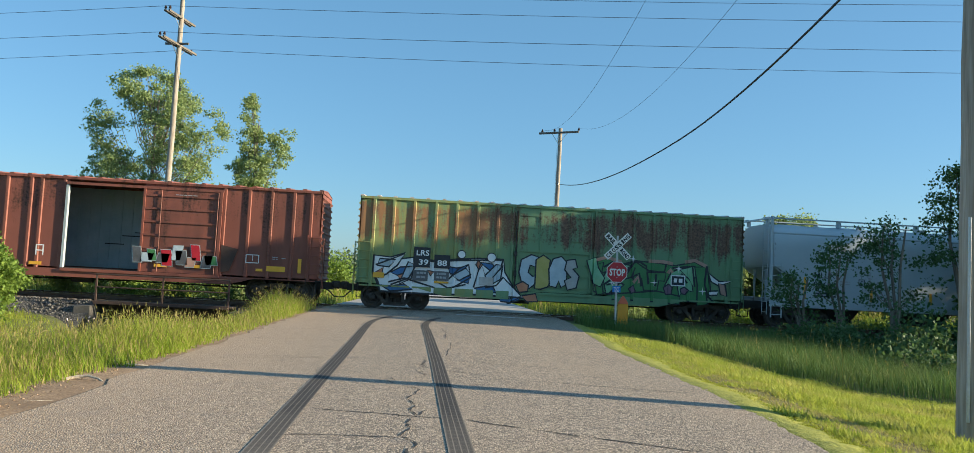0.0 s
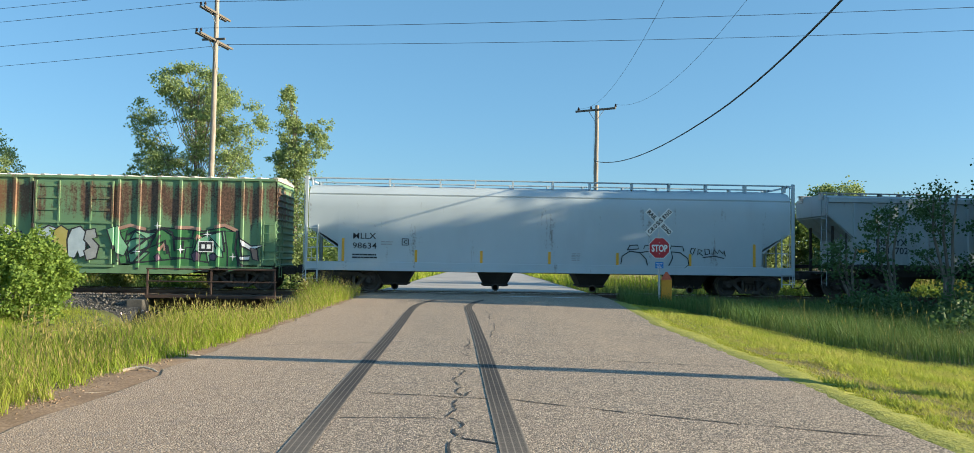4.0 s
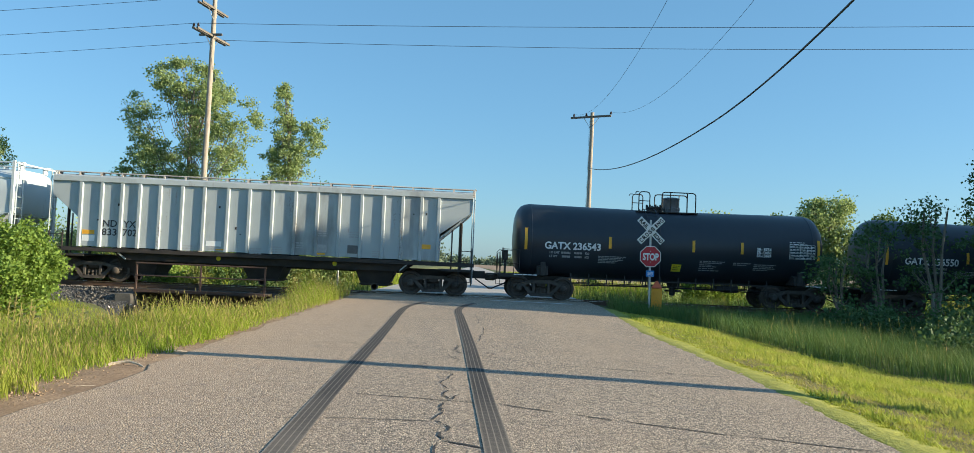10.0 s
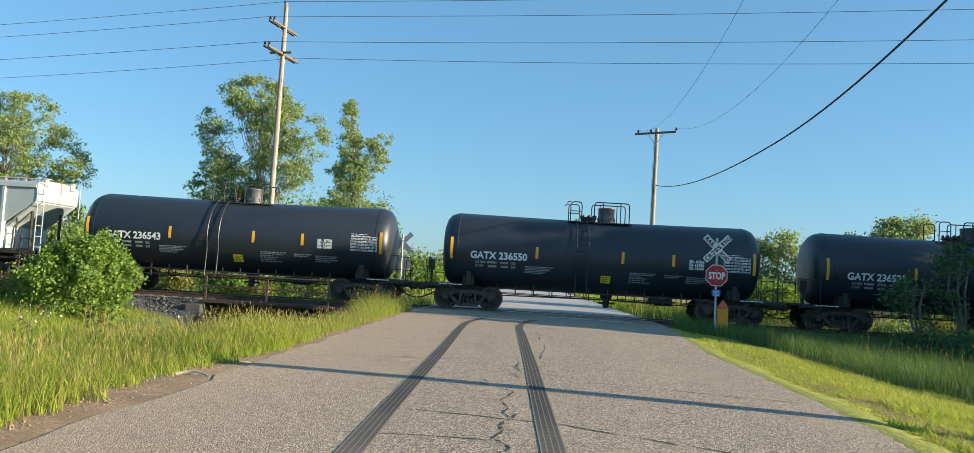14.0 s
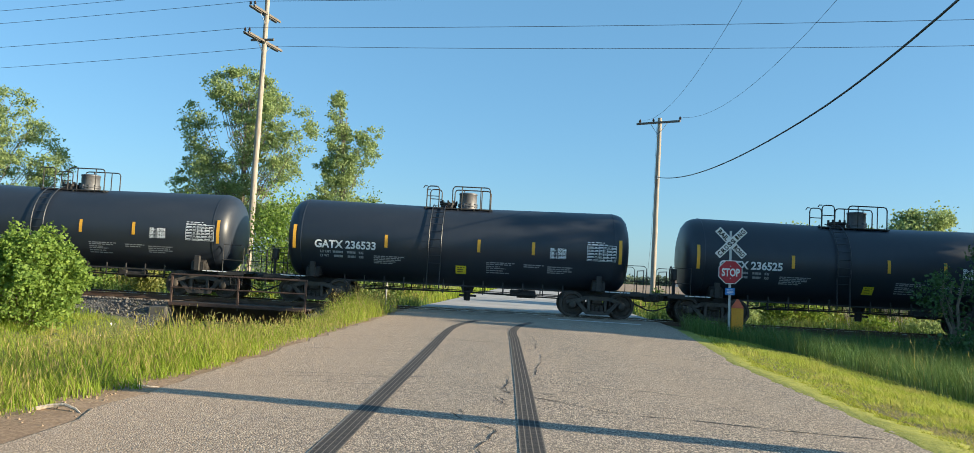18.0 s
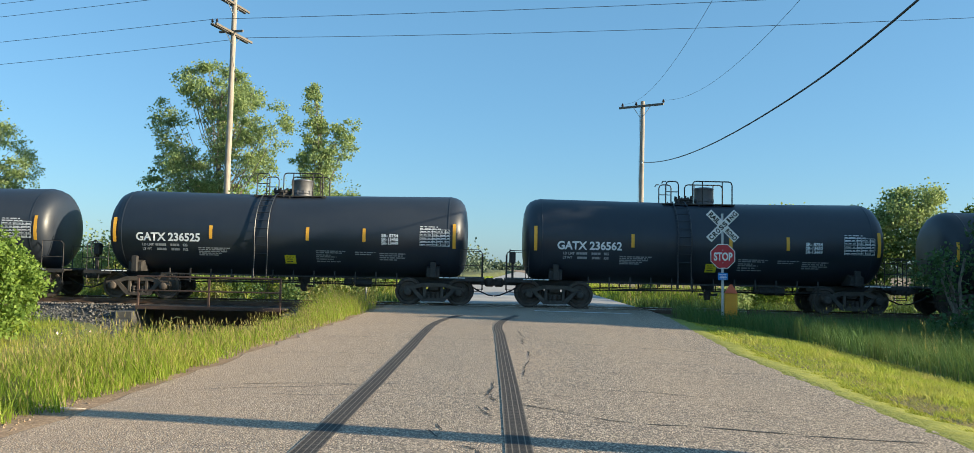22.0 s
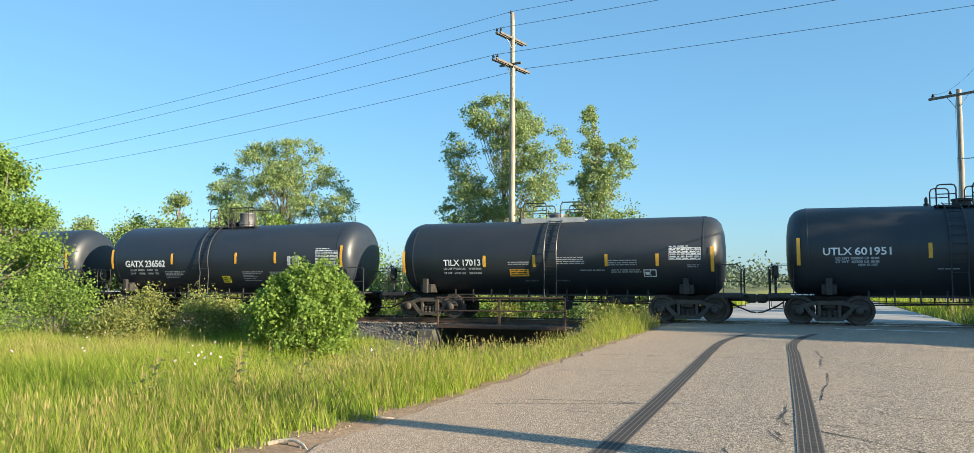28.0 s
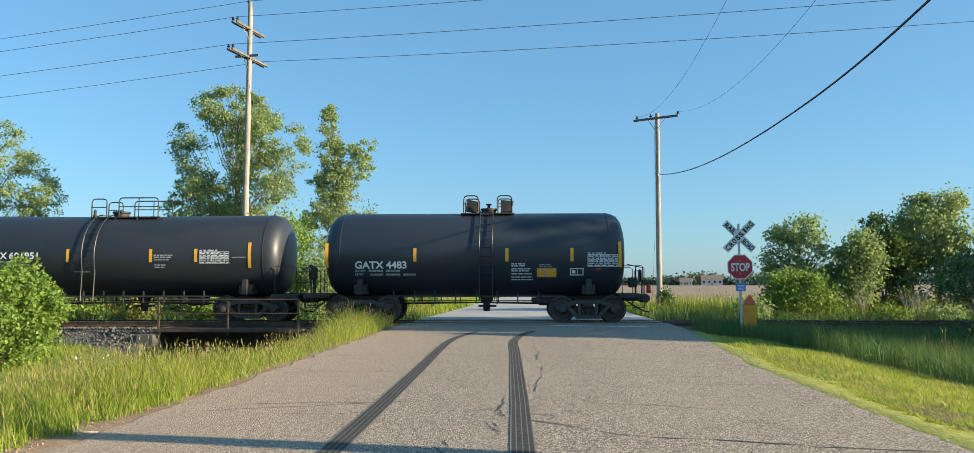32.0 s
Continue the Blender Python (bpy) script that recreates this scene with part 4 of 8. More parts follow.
def build_tank_car(name, label, length, r, h, dip, truck_in, paint, stripes, ladder_x, ends=(0.985, 0.985), group="tank cars of the train"):
    """A tank car: shell, saddles, stub sills, platforms, rails, trucks, couplers; dip: how far the shell sags to its middle."""
    car = thing(name, label, "tank car", group)
    s, rings, n = Shape(), [], 56
    rows = [(0.0, 0.02), (0.012, 0.35), (0.05, 0.62), (0.13, 0.8), (0.27, 0.92), (0.44, 0.975), (0.62, 1.0)]
    depth = 0.62
    xs = [(depth * o / 0.62, k) for o, k in rows] + [(length / 2 - 0.5, 1.0), (length / 2, 1.0), (length / 2 + 0.5, 1.0)] + [(length - depth * o / 0.62, k) for o, k in reversed(rows)]
    for x, k in xs:
        low = dip * (1 - abs(x - length / 2) / (length / 2))
        rings.append([(x, r * k * math.sin(2 * math.pi * j / n), h - low + r * k * math.cos(2 * math.pi * j / n)) for j in range(n)])
    s.rings(rings)
    part("tank", s, paint, car)
    # weld bands round the shell
    for x in (0.64, length - 0.64):
        s = Shape()
        s.lathe([(-0.03, r + 0.001), (-0.02, r + 0.006), (0.02, r + 0.006), (0.03, r + 0.001)], (x, 0, h - dip * 0.1), "x", 56, False)
        part("weld_band", s, paint, car)
    for k, x in ((1, 0.0), (-1, length)):
        c = x + k * truck_in
        s = Shape()
        s.box(min(x - k * 0.55, c + k * 1.1), max(x - k * 0.55, c + k * 1.1), -0.32, 0.32, 0.74, 1.0, 0.02)
        part("stub_sill", s, "iron", car)
        s = Shape()
        prof = [(-1.36, 0.98), (-1.36, 1.28)] + [(-r * math.sin(a) * 1.0, h - r * math.cos(a) - 0.01) for a in [i * 0.1 for i in range(8, -9, -1)]] + [(1.36, 1.28), (1.36, 0.98)]
        s.slab(prof, c - 0.22, c + 0.22)
        s.box(c - 0.1, c + 0.1, -1.45, -1.3, 0.95, 1.5, 0.02)
        part("saddle", s, "iron", car, "dark saddle plate over the truck")
        s = Shape()
        x0, x1 = sorted((x - k * 0.62, x + k * 0.32))
        s.slab([(-1.42, 0.98), (-1.42, 0.86), (-1.39, 0.86), (-1.39, 0.93), (1.39, 0.93), (1.39, 0.86), (1.42, 0.86), (1.42, 0.98)], x0, x1)
        part("end_platform", s, "iron", car)
        s = Shape()
        a = x - k * 0.55
        for y in (-1.36, 1.36):
            s.tube([(a + k * 0.75, y, 0.98), (a + k * 0.75, y, 1.95), (a + k * 0.1, y, 1.95), (a, y, 1.86), (a, y, 0.5)], 0.014, 6)
            s.tube([(a, y, 1.4), (a + k * 0.75, y, 1.4)], 0.014, 5)
            s.tube([(a, y, 0.52), (a + k * 0.42, y, 0.52)], 0.014, 5).tube([(a + k * 0.42, y, 0.52), (a + k * 0.42, y, 0.95)], 0.014, 5)
        s.tube([(a, -0.75, 0.98), (a, -0.75, 1.8), (a, 0.75, 1.8), (a, 0.75, 0.98)], 0.018, 6)
        part("end_handrail", s, "iron", car)
        if k > 0:
            s = Shape()
            ring = [(a + 0.1, -1.02 + 0.28 * math.cos(j * math.pi / 8), 1.72 + 0.28 * math.sin(j * math.pi / 8)) for j in range(17)]
            s.tube(ring, 0.018, 6)
            for j in range(0, 16, 4):
                s.tube([(a + 0.1, -1.02, 1.72), ring[j]], 0.012, 5)
            s.box(a + 0.12, a + 0.3, -1.16, -0.88, 1.5, 1.92, 0.03).box(a + 0.16, a + 0.24, -1.06, -0.98, 0.98, 1.5)
            part("brake_wheel", s, "iron", car, "spoked hand-brake wheel on its stand")
        build_truck(car, c)
    # side rails under the shell with their drops
    for y in (-1.18, 1.18):
        s = Shape()
        x0, x1 = truck_in + 1.15, length - truck_in - 1.15
        s.box(x0 - 0.3, x1 + 0.3, y - 0.03, y + 0.03, 0.88, 0.93)
        s.tube([(x0, y, 0.7), (x1, y, 0.7)], 0.018, 6)
        j = 0
        while x0 + j * 0.72 < x1:
            s.box(x0 + j * 0.72 - 0.02, x0 + j * 0.72 + 0.02, y - 0.02, y + 0.02, 0.62 if j % 2 else 0.68, 0.98 + 0.12)
            j += 1
        part("under_rail", s, "iron", car)
    m = length / 2
    s = Shape()
    s.lathe([(0.35, 0.11), (0.46, 0.13), (0.66, 0.13), (0.68, 0.2), (0.78, 0.22), (0.98, 0.3)], (m + 0.4, 0, 0), "z", 12)
    s.box(m + 0.1, m + 0.75, -0.05, 0.05, 0.5, 0.58)
    part("outlet_valve", s, "iron", car)
    s = Shape()
    s.lathe([(-0.35, 0.02), (-0.34, 0.15), (0.34, 0.15), (0.36, 0.02)], (m + 2.6, -0.55, 0.72), "x", 14)
    s.tube([(truck_in + 0.9, 0.2, 0.6), (m, 0.15, 0.66), (length - truck_in - 0.9, 0.2, 0.6)], 0.025, 6)
    s.box(m + 2.0, m + 2.3, -0.8, -0.4, 0.62, 0.86, 0.03)
    part("brake_gear", s, "iron", car)
    # ladder bent over the shell on both sides
    for side in (-1, 1):
        s = Shape()
        for x in (ladder_x, ladder_x + 0.45):
            pts = [(x, side * (r + 0.09) * math.sin(a), h - dip + (r + 0.09) * math.cos(a)) for a in [0.15 + 0.11 * i for i in range(17)]]
            pts.append((x, side * (r + 0.07), 0.75))
            s.tube(pts, 0.022, 5)
        for i in range(10):
            a = 0.3 + 0.19 * i
            y, z = side * (r + 0.09) * math.sin(a), h - dip + (r + 0.09) * math.cos(a)
            s.tube([(ladder_x, y, z), (ladder_x + 0.45, y, z)], 0.014, 5)
        part("ladder", s, "tank_dull", car)
    place = on_tank(r, h, dip, length)
    for x, z0, z1 in stripes:
        bent_patch("reflective_stripe", car, x - 0.055, x + 0.055, z0, z1, "yellow", place, label="yellow reflective tape")
    couplers(car, length, *ends)
    return car, place


def hoop(s, x0, x1, y, z0, z1, mid=True, r=0.022):
    """A rounded rail in the plane of the walkway's edge."""
    s.tube([(x0, y, z0), (x0, y, z1 - 0.12), (x0 + 0.04, y, z1 - 0.03), (x0 + 0.12, y, z1), (x1 - 0.12, y, z1), (x1 - 0.04, y, z1 - 0.03), (x1, y, z1 - 0.12), (x1, y, z0)], r, 6)
    if mid:
        s.tube([(x0, y, (z0 + z1) / 2 + 0.05), (x1, y, (z0 + z1) / 2 + 0.05)], r * 0.8, 5)


def table_block(car, x0, x1, z0, z1, place):
    """The stencilled inspection table: a header and ruled boxes."""
    s = Shape()
    n = 5
    q = lambda x, z: place(x, z)
    for i in range(n + 1):
        z = z0 + (z1 - z0) * 0.8 * i / n
        s.add([q(x0, z), q(x1, z), q(x1, z + 0.014), q(x0, z + 0.014)], [(0, 1, 2, 3)])
    for i in range(6):
        x = x0 + (x1 - x0) * (0, 0.42, 0.56, 0.7, 0.85, 1.0)[i]
        s.add([q(x - 0.006, z0), q(x + 0.006, z0), q(x + 0.006, z0 + (z1 - z0) * 0.4), q(x - 0.006, z0 + (z1 - z0) * 0.4)], [(0, 1, 2, 3)])
        s.add([q(x - 0.006, z0 + (z1 - z0) * 0.4), q(x + 0.006, z0 + (z1 - z0) * 0.4), q(x + 0.006, z0 + (z1 - z0) * 0.8), q(x - 0.006, z0 + (z1 - z0) * 0.8)], [(0, 1, 2, 3)])
    part("inspection_table", s, "white", car, "white ruled inspection stencil", smooth=False)
    rows = [(x0 + 0.02, x1 - 0.02, z0 + (z1 - z0) * (0.8 * (i + 0.3) / n)) for i in range(n)] + [(x0, x0 + (x1 - x0) * 0.6, z1 - 0.05), (x0, x0 + (x1 - x0) * 0.7, z1 - 0.12)]
    lines("table_text", car, rows, "white", place, 0.026, 5, 0.05)


def text_width(text):
    """The built-in font's width of a line at size 1."""
    cu = bpy.data.curves.new("w", "FONT")
    cu.body = text
    ob = bpy.data.objects.new("w", cu)
    scene.collection.objects.link(ob)
    bpy.context.view_layer.update()
    w = ob.dimensions.x
    bpy.data.objects.remove(ob)
    bpy.data.curves.remove(cu)
    return w


def fit_words(name, text, x0, x1, z0, cap, material, car, wrap=None, y=0.0, bold=0.006):
    size = cap / 0.73
    return words(name, text, size, material, car, (x0, y, z0), squeeze=(x1 - x0) / max(0.01, text_width(text) * size), wrap=wrap, bold=bold)


# -- five alike black tank cars --
TA = dict(length=12.6, r=1.475, h=2.4, dip=0.07)
car, place = build_tank_car("tank_car", "black tank car with yellow stripes and white lettering on the rails", TA["length"], TA["r"], TA["h"], TA["dip"], 1.13, "tank",
                            [(0.42, 1.97, 2.82), (3.76, 2.14, 2.6), (7.11, 2.14, 2.6), (9.07, 2.14, 2.6), (12.18, 1.97, 2.82)], 5.3)
WRAP_A = (TA["r"], TA["h"], TA["dip"], TA["length"])
top = TA["h"] + TA["r"] - TA["dip"]
s = Shape()
s.box(4.95, 7.5, -0.62, -0.3, top - 0.08, top - 0.04).box(4.95, 7.5, 0.3, 0.62, top - 0.08, top - 0.04)
for x in (5.0, 5.6, 6.2, 6.8, 7.4):
    s.box(x, x + 0.05, -0.62, 0.62, top - 0.14, top - 0.08)
part("walkway", s, "iron", car)
for y in (-0.6, 0.6):
    s = Shape()
    hoop(s, 5.05, 5.5, y, top - 0.1, top + 0.74)
    s.tube([(5.05, y, top + 0.74), (4.95, y, top + 0.74), (4.9, y, top + 0.66)], 0.02, 5)
    part("top_handrail", s, "iron", car)
    s = Shape()
    hoop(s, 6.0, 7.4, y, top - 0.1, top + 0.76, False)
    s.tube([(6.35, y, top - 0.1), (6.35, y, top + 0.74)], 0.02, 5).tube([(7.05, y, top - 0.1), (7.05, y, top + 0.74)], 0.02, 5)
    part("top_handrail", s, "iron", car)
s = Shape()
s.lathe([(-0.1, 0.34), (0.06, 0.34), (0.08, 0.36), (0.12, 0.36), (0.14, 0.33), (0.5, 0.33), (0.53, 0.35), (0.57, 0.34), (0.6, 0.2)], (6.55, 0, top), "z", 24)
for j in range(10):
    a = j * math.pi / 5
    s.box(6.55 + 0.345 * math.cos(a) - 0.02, 6.55 + 0.345 * math.cos(a) + 0.02, 0.345 * math.sin(a) - 0.02, 0.345 * math.sin(a) + 0.02, top + 0.04, top + 0.18)
part("valve_housing", s, "lid_grey", car, "grey cylindrical valve housing")
s = Shape()
s.lathe([(-0.1, 0.3), (0.08, 0.3), (0.1, 0.33), (0.17, 0.33), (0.2, 0.1)], (5.82, 0, top), "z", 20)
for j in range(8):
    a = j * math.pi / 4
    s.box(5.82 + 0.3 * math.cos(a) - 0.03, 5.82 + 0.3 * math.cos(a) + 0.03, 0.3 * math.sin(a) - 0.03, 0.3 * math.sin(a) + 0.03, top + 0.1, top + 0.26)
part("manway_cover", s, "iron", car)
bent_patch("placard", car, 6.3, 6.68, 1.34, 1.63, "yellow_plate", place, 3, "yellow placard")
lines("placard_text", car, [(6.36, 6.62, z) for z in (1.4, 1.48, 1.55)], "dark_text", on_tank(*WRAP_A, 0.014), 0.025, 2)
fit_words("approval_text", "SR- 8754", 9.67, 10.24, 2.32, 0.11, "white", car, WRAP_A)
fit_words("approval_text", "SR-13450", 9.67, 10.24, 2.19, 0.11, "white", car, WRAP_A)
fit_words("approval_text", "SR-13449", 9.67, 10.24, 2.06, 0.11, "white", car, WRAP_A)
fit_words("weight_text", "LD LMT", 1.37, 1.76, 1.86, 0.085, "grey_text", car, WRAP_A)
fit_words("weight_text", "LT WT", 1.37, 1.68, 1.71, 0.085, "grey_text", car, WRAP_A)
fit_words("weight_text", "KG", 2.78, 2.93, 1.86, 0.085, "grey_text", car, WRAP_A)
fit_words("weight_text", "KG", 2.78, 2.93, 1.71, 0.085, "grey_text", car, WRAP_A)
lines("weight_figures", car, [(1.83, 2.2, 1.86), (2.35, 2.66, 1.86), (1.87, 2.2, 1.71), (2.37, 2.66, 1.71)], "grey_text", place, 0.08, 4, 0.012)
lines("stencil_text", car, [(3.32, 4.42, 1.8), (3.32, 4.3, 1.74), (3.32, 4.35, 1.68), (3.32, 4.15, 1.62), (3.32, 4.05, 1.56)], "grey_text", place, 0.036, 7)
lines("stencil_text", car, [(7.4, 8.42, 1.78), (7.4, 8.3, 1.72), (7.4, 7.9, 1.64), (7.4, 8.1, 1.58), (7.4, 8.0, 1.5), (7.4, 8.25, 1.42)], "grey_text", place, 0.034, 8)
lines("stencil_text", car, [(8.75, 9.5, 1.76), (8.75, 9.3, 1.69)], "grey_text", place, 0.036, 9)
lines("stencil_text", car, [(9.6, 10.5, 1.73), (9.6, 10.4, 1.66), (9.6, 10.5, 1.59), (9.6, 10.2, 1.52)], "grey_text", place, 0.036, 10)
table_block(car, 11.0, 12.03, 2.04, 2.74, place)
lines("end_platform_text", car, [(11.7, 12.6, 1.03), (0.0, 0.9, 1.03)], "white", lambda x, z: (x, -1.427, z - 0.08), 0.035, 12)
TANK_NUMBERS = ["GATX 236543", "GATX 236550", "GATX 236533", "GATX 236525", "GATX 236562"]
STARTS_A = [52.70, 67.27, 81.84, 96.37, 110.94]
for i, (text, x) in enumerate(zip(TANK_NUMBERS, STARTS_A)):
    one = car if i == 0 else copy_thing(car, pose(0, 0, 0))
    START.append((one, x))
TANKS_A = [c for c, x in START]
for one, text in zip(TANKS_A, TANK_NUMBERS):
    fit_words("car_number", text, 1.16, 3.36, 2.04, 0.28, "white", one, WRAP_A, bold=0.012)

# -- tank car with an open pale platform --
car, place = build_tank_car("tank_car", "dull black tank car with a pale top platform on the rails", 12.05, 1.4, 2.28, 0.0, 1.2, "tank_dull",
                            [(0.27, 1.72, 2.56), (3.58, 1.92, 2.34), (5.5, 1.92, 2.34), (8.14, 1.92, 2.34), (9.9, 1.92, 2.34), (11.72, 1.72, 2.56)], 5.9, (1.02, 1.0))
top, WRAP = 3.68, (1.4, 2.28)
s = Shape()
s.box(4.78, 7.2, -0.6, 0.6, top - 0.05, top + 0.0).box(4.78, 7.2, -0.62, -0.6, top - 0.13, top + 0.06).box(4.78, 7.2, 0.6, 0.62, top - 0.13, top + 0.06)
part("walkway", s, "platform_grey", car, "pale worn walkway over the shell")
s = Shape()
for y in (-0.6, 0.6):
    s = Shape()
    hoop(s, 4.85, 5.75, y, top - 0.05, top + 0.62)
    part("top_handrail", s, "iron", car)
    s = Shape()
    hoop(s, 6.3, 7.15, y, top - 0.05, top + 0.62)
    part("top_handrail", s, "iron", car)
s = Shape()
s.lathe([(-0.02, 0.3), (0.14, 0.3), (0.16, 0.34), (0.22, 0.34), (0.25, 0.12), (0.3, 0.05)], (6.0, 0, top), "z", 20)
part("manway_cover", s, "lid_grey", car)
s = Shape()
s.lathe([(-0.02, 0.09), (0.12, 0.09), (0.13, 0.05), (0.3, 0.05), (0.36, 0.02)], (4.55, 0, top), "z", 10)
part("relief_valve", s, "iron", car)
fit_words("car_number", "TILX 170131", 1.93, 3.53, 1.98, 0.235, "white", car, WRAP)
fit_words("weight_text", "LD LMT 196300 LBS", 1.93, 2.8, 1.83, 0.075, "grey_text", car, WRAP)
fit_words("weight_text", "LT WT   64700 LBS", 1.93, 2.8, 1.67, 0.075, "grey_text", car, WRAP)
lines("weight_figures", car, [(2.95, 3.45, 1.83), (2.95, 3.45, 1.67)], "grey_text", place, 0.07, 3, 0.014)
bent_patch("placard", car, 4.55, 5.28, 1.58, 1.83, "yellow", place, 3, "orange-yellow placard")
lines("placard_text", car, [(4.6, 5.22, z) for z in (1.62, 1.7, 1.77)], "dark_text", on_tank(1.4, 2.28, off=0.014), 0.03, 2)
lines("stencil_text", car, [(4.5, 5.3, z) for z in (2.07, 2.0)], "grey_text", place, 0.036, 3)
lines("stencil_text", car, [(6.35, 7.35, z) for z in (2.22, 2.15, 2.08, 2.01)], "grey_text", place, 0.036, 4)
lines("stencil_text", car, [(8.2, 9.2, z) for z in (2.1, 2.02, 1.95)] + [(7.2, 8.1, 1.77), (8.3, 9.3, 1.77), (8.3, 9.35, 1.7)], "grey_text", place, 0.036, 5)
lines("stencil_text", car, [(5.1, 5.6, 1.4), (6.3, 6.75, 1.4)], "grey_text", place, 0.025, 6)
s = Shape()
for a, b, c0, d in ((9.42, 9.86, 1.55, 1.58), (9.42, 9.86, 1.77, 1.8), (9.42, 9.45, 1.58, 1.77), (9.83, 9.86, 1.58, 1.77), (9.65, 9.67, 1.58, 1.77), (9.48, 9.62, 1.62, 1.72)):
    s.add([place(a, c0), place(b, c0), place(b, d), place(a, d)], [(0, 1, 2, 3)])
part("stencil_box", s, "white", car, smooth=False)
table_block(car, 10.3, 11.35, 2.12, 2.62, place)
lines("stencil_text", car, [(10.9, 11.3, 1.93), (10.9, 11.25, 1.87)], "grey_text", place, 0.03, 9)
START.append((car, 125.58))

# -- tank car with a short platform --
car, place = build_tank_car("tank_car", "black tank car with stencilled lettering and a rust-dusted end", 11.65, 1.48, 2.37, 0.05, 1.25, "tank_dull",
                            [(0.37, 1.9, 2.78), (4.11, 2.1, 2.56), (7.07, 2.1, 2.56), (8.67, 2.1, 2.56), (10.57, 1.9, 2.78)], 4.65, (0.98, 0.72))
top, WRAP = 3.8, (1.48, 2.37, 0.05, 11.65)
s = Shape()
s.box(4.4, 6.95, -0.62, -0.25, top - 0.06, top - 0.02).box(4.4, 6.95, 0.25, 0.62, top - 0.06, top - 0.02)
for x in (4.45, 5.3, 6.1, 6.85):
    s.box(x, x + 0.05, -0.62, 0.62, top - 0.13, top - 0.06)
part("walkway", s, "iron", car)
s = Shape()
for y in (-0.6, 0.6):
    s = Shape()
    hoop(s, 4.45, 5.0, y, top - 0.08, top + 0.62)
    part("top_handrail", s, "iron", car)
    s = Shape()
    hoop(s, 5.45, 6.9, y, top - 0.08, top + 0.66)
    s.tube([(6.18, y, top - 0.08), (6.18, y, top + 0.64)], 0.018, 5)
    part("top_handrail", s, "iron", car)
s = Shape()
s.lathe([(-0.06, 0.27), (0.12, 0.27), (0.14, 0.31), (0.2, 0.31), (0.23, 0.1)], (5.25, 0, top), "z", 20)
part("manway_cover", s, "iron", car)
s = Shape()
s.lathe([(-0.04, 0.08), (0.1, 0.08), (0.11, 0.05), (0.26, 0.05), (0.32, 0.02)], (4.25, 0, top - 0.02), "z", 10)
part("relief_valve", s, "iron", car)
fit_words("car_number", "UTLX", 1.08, 1.9, 2.22, 0.24, "white", car, WRAP)
fit_words("car_number", "601951", 2.0, 3.02, 2.22, 0.24, "white", car, WRAP)
fit_words("weight_text", "LD LMT 200800 LB", 1.45, 2.4, 2.08, 0.075, "grey_text", car, WRAP)
fit_words("weight_text", "LT WT  62300 LB", 1.45, 2.4, 1.97, 0.075, "grey_text", car, WRAP)
fit_words("weight_text", "NEW 07-1987", 2.1, 2.65, 1.87, 0.07, "grey_text", car, WRAP)
lines("weight_figures", car, [(2.46, 2.7, 2.08), (2.46, 2.7, 1.97)], "grey_text", place, 0.07, 3, 0.014)
lines("stencil_text", car, [(7.18, 7.85, 2.32), (7.18, 7.8, 2.25), (7.2, 7.75, 2.16), (7.2, 7.6, 1.98), (7.2, 7.55, 1.9)], "grey_text", place, 0.04, 4)
lines("stencil_text", car, [(4.3, 4.9, 1.75), (9.95, 10.45, 2.25)], "grey_text", place, 0.03, 5)
table_block(car, 8.8, 9.85, 2.05, 2.55, place)
lines("end_platform_text", car, [(0.1, 0.8, 1.03)], "white", lambda x, z: (x, -1.427, z - 0.08), 0.035, 12)
START.append((car, 139.61))

# -- the last car --
car, place = build_tank_car("tank_car", "short black tank car with a red lamp at the train's end", 10.6, 1.5, 2.38, 0.0, 1.35, "tank",
                            [(0.2, 1.9, 2.74), (3.27, 2.1, 2.56), (6.45, 2.1, 2.56), (8.68, 2.1, 2.56), (10.32, 1.9, 2.78)], 5.5, (0.72, 0.9))
top, WRAP = 3.88, (1.5, 2.38)
s = Shape()
s.box(4.8, 6.7, -0.62, -0.25, top - 0.06, top - 0.02).box(4.8, 6.7, 0.25, 0.62, top - 0.06, top - 0.02)
part("walkway", s, "iron", car)
s = Shape()
for y in (-0.55, 0.55):
    s = Shape()
    hoop(s, 4.9, 5.42, y, top - 0.08, top + 0.6)
    part("top_handrail", s, "iron", car)
    s = Shape()
    hoop(s, 6.1, 6.62, y, top - 0.08, top + 0.6)
    part("top_handrail", s, "iron", car)
for x, tilt in ((5.15, 8), (6.42, 0)):
    s = Shape()
    s.prism([(-0.2, 0.0), (0.18, 0.0), (0.26, 0.38), (-0.2, 0.42)], -0.25, 0.25)
    part("hinged_lid", s, "iron", car, "open dark valve lid", at=pose(x, 0, top + 0.06, 0, tilt, 0))
s = Shape()
s.lathe([(-0.06, 0.26), (0.1, 0.26), (0.12, 0.3), (0.18, 0.3), (0.2, 0.06), (0.3, 0.05), (0.31, 0.1), (0.36, 0.1)], (5.78, 0, top), "z", 18)
part("manway_cover", s, "iron", car)
fit_words("car_number", "GATX 4483", 1.17, 2.95, 1.87, 0.25, "white", car, WRAP, bold=0.01)
fit_words("weight_text", "LD LMT", 1.17, 1.52, 1.75, 0.075, "grey_text", car, WRAP)
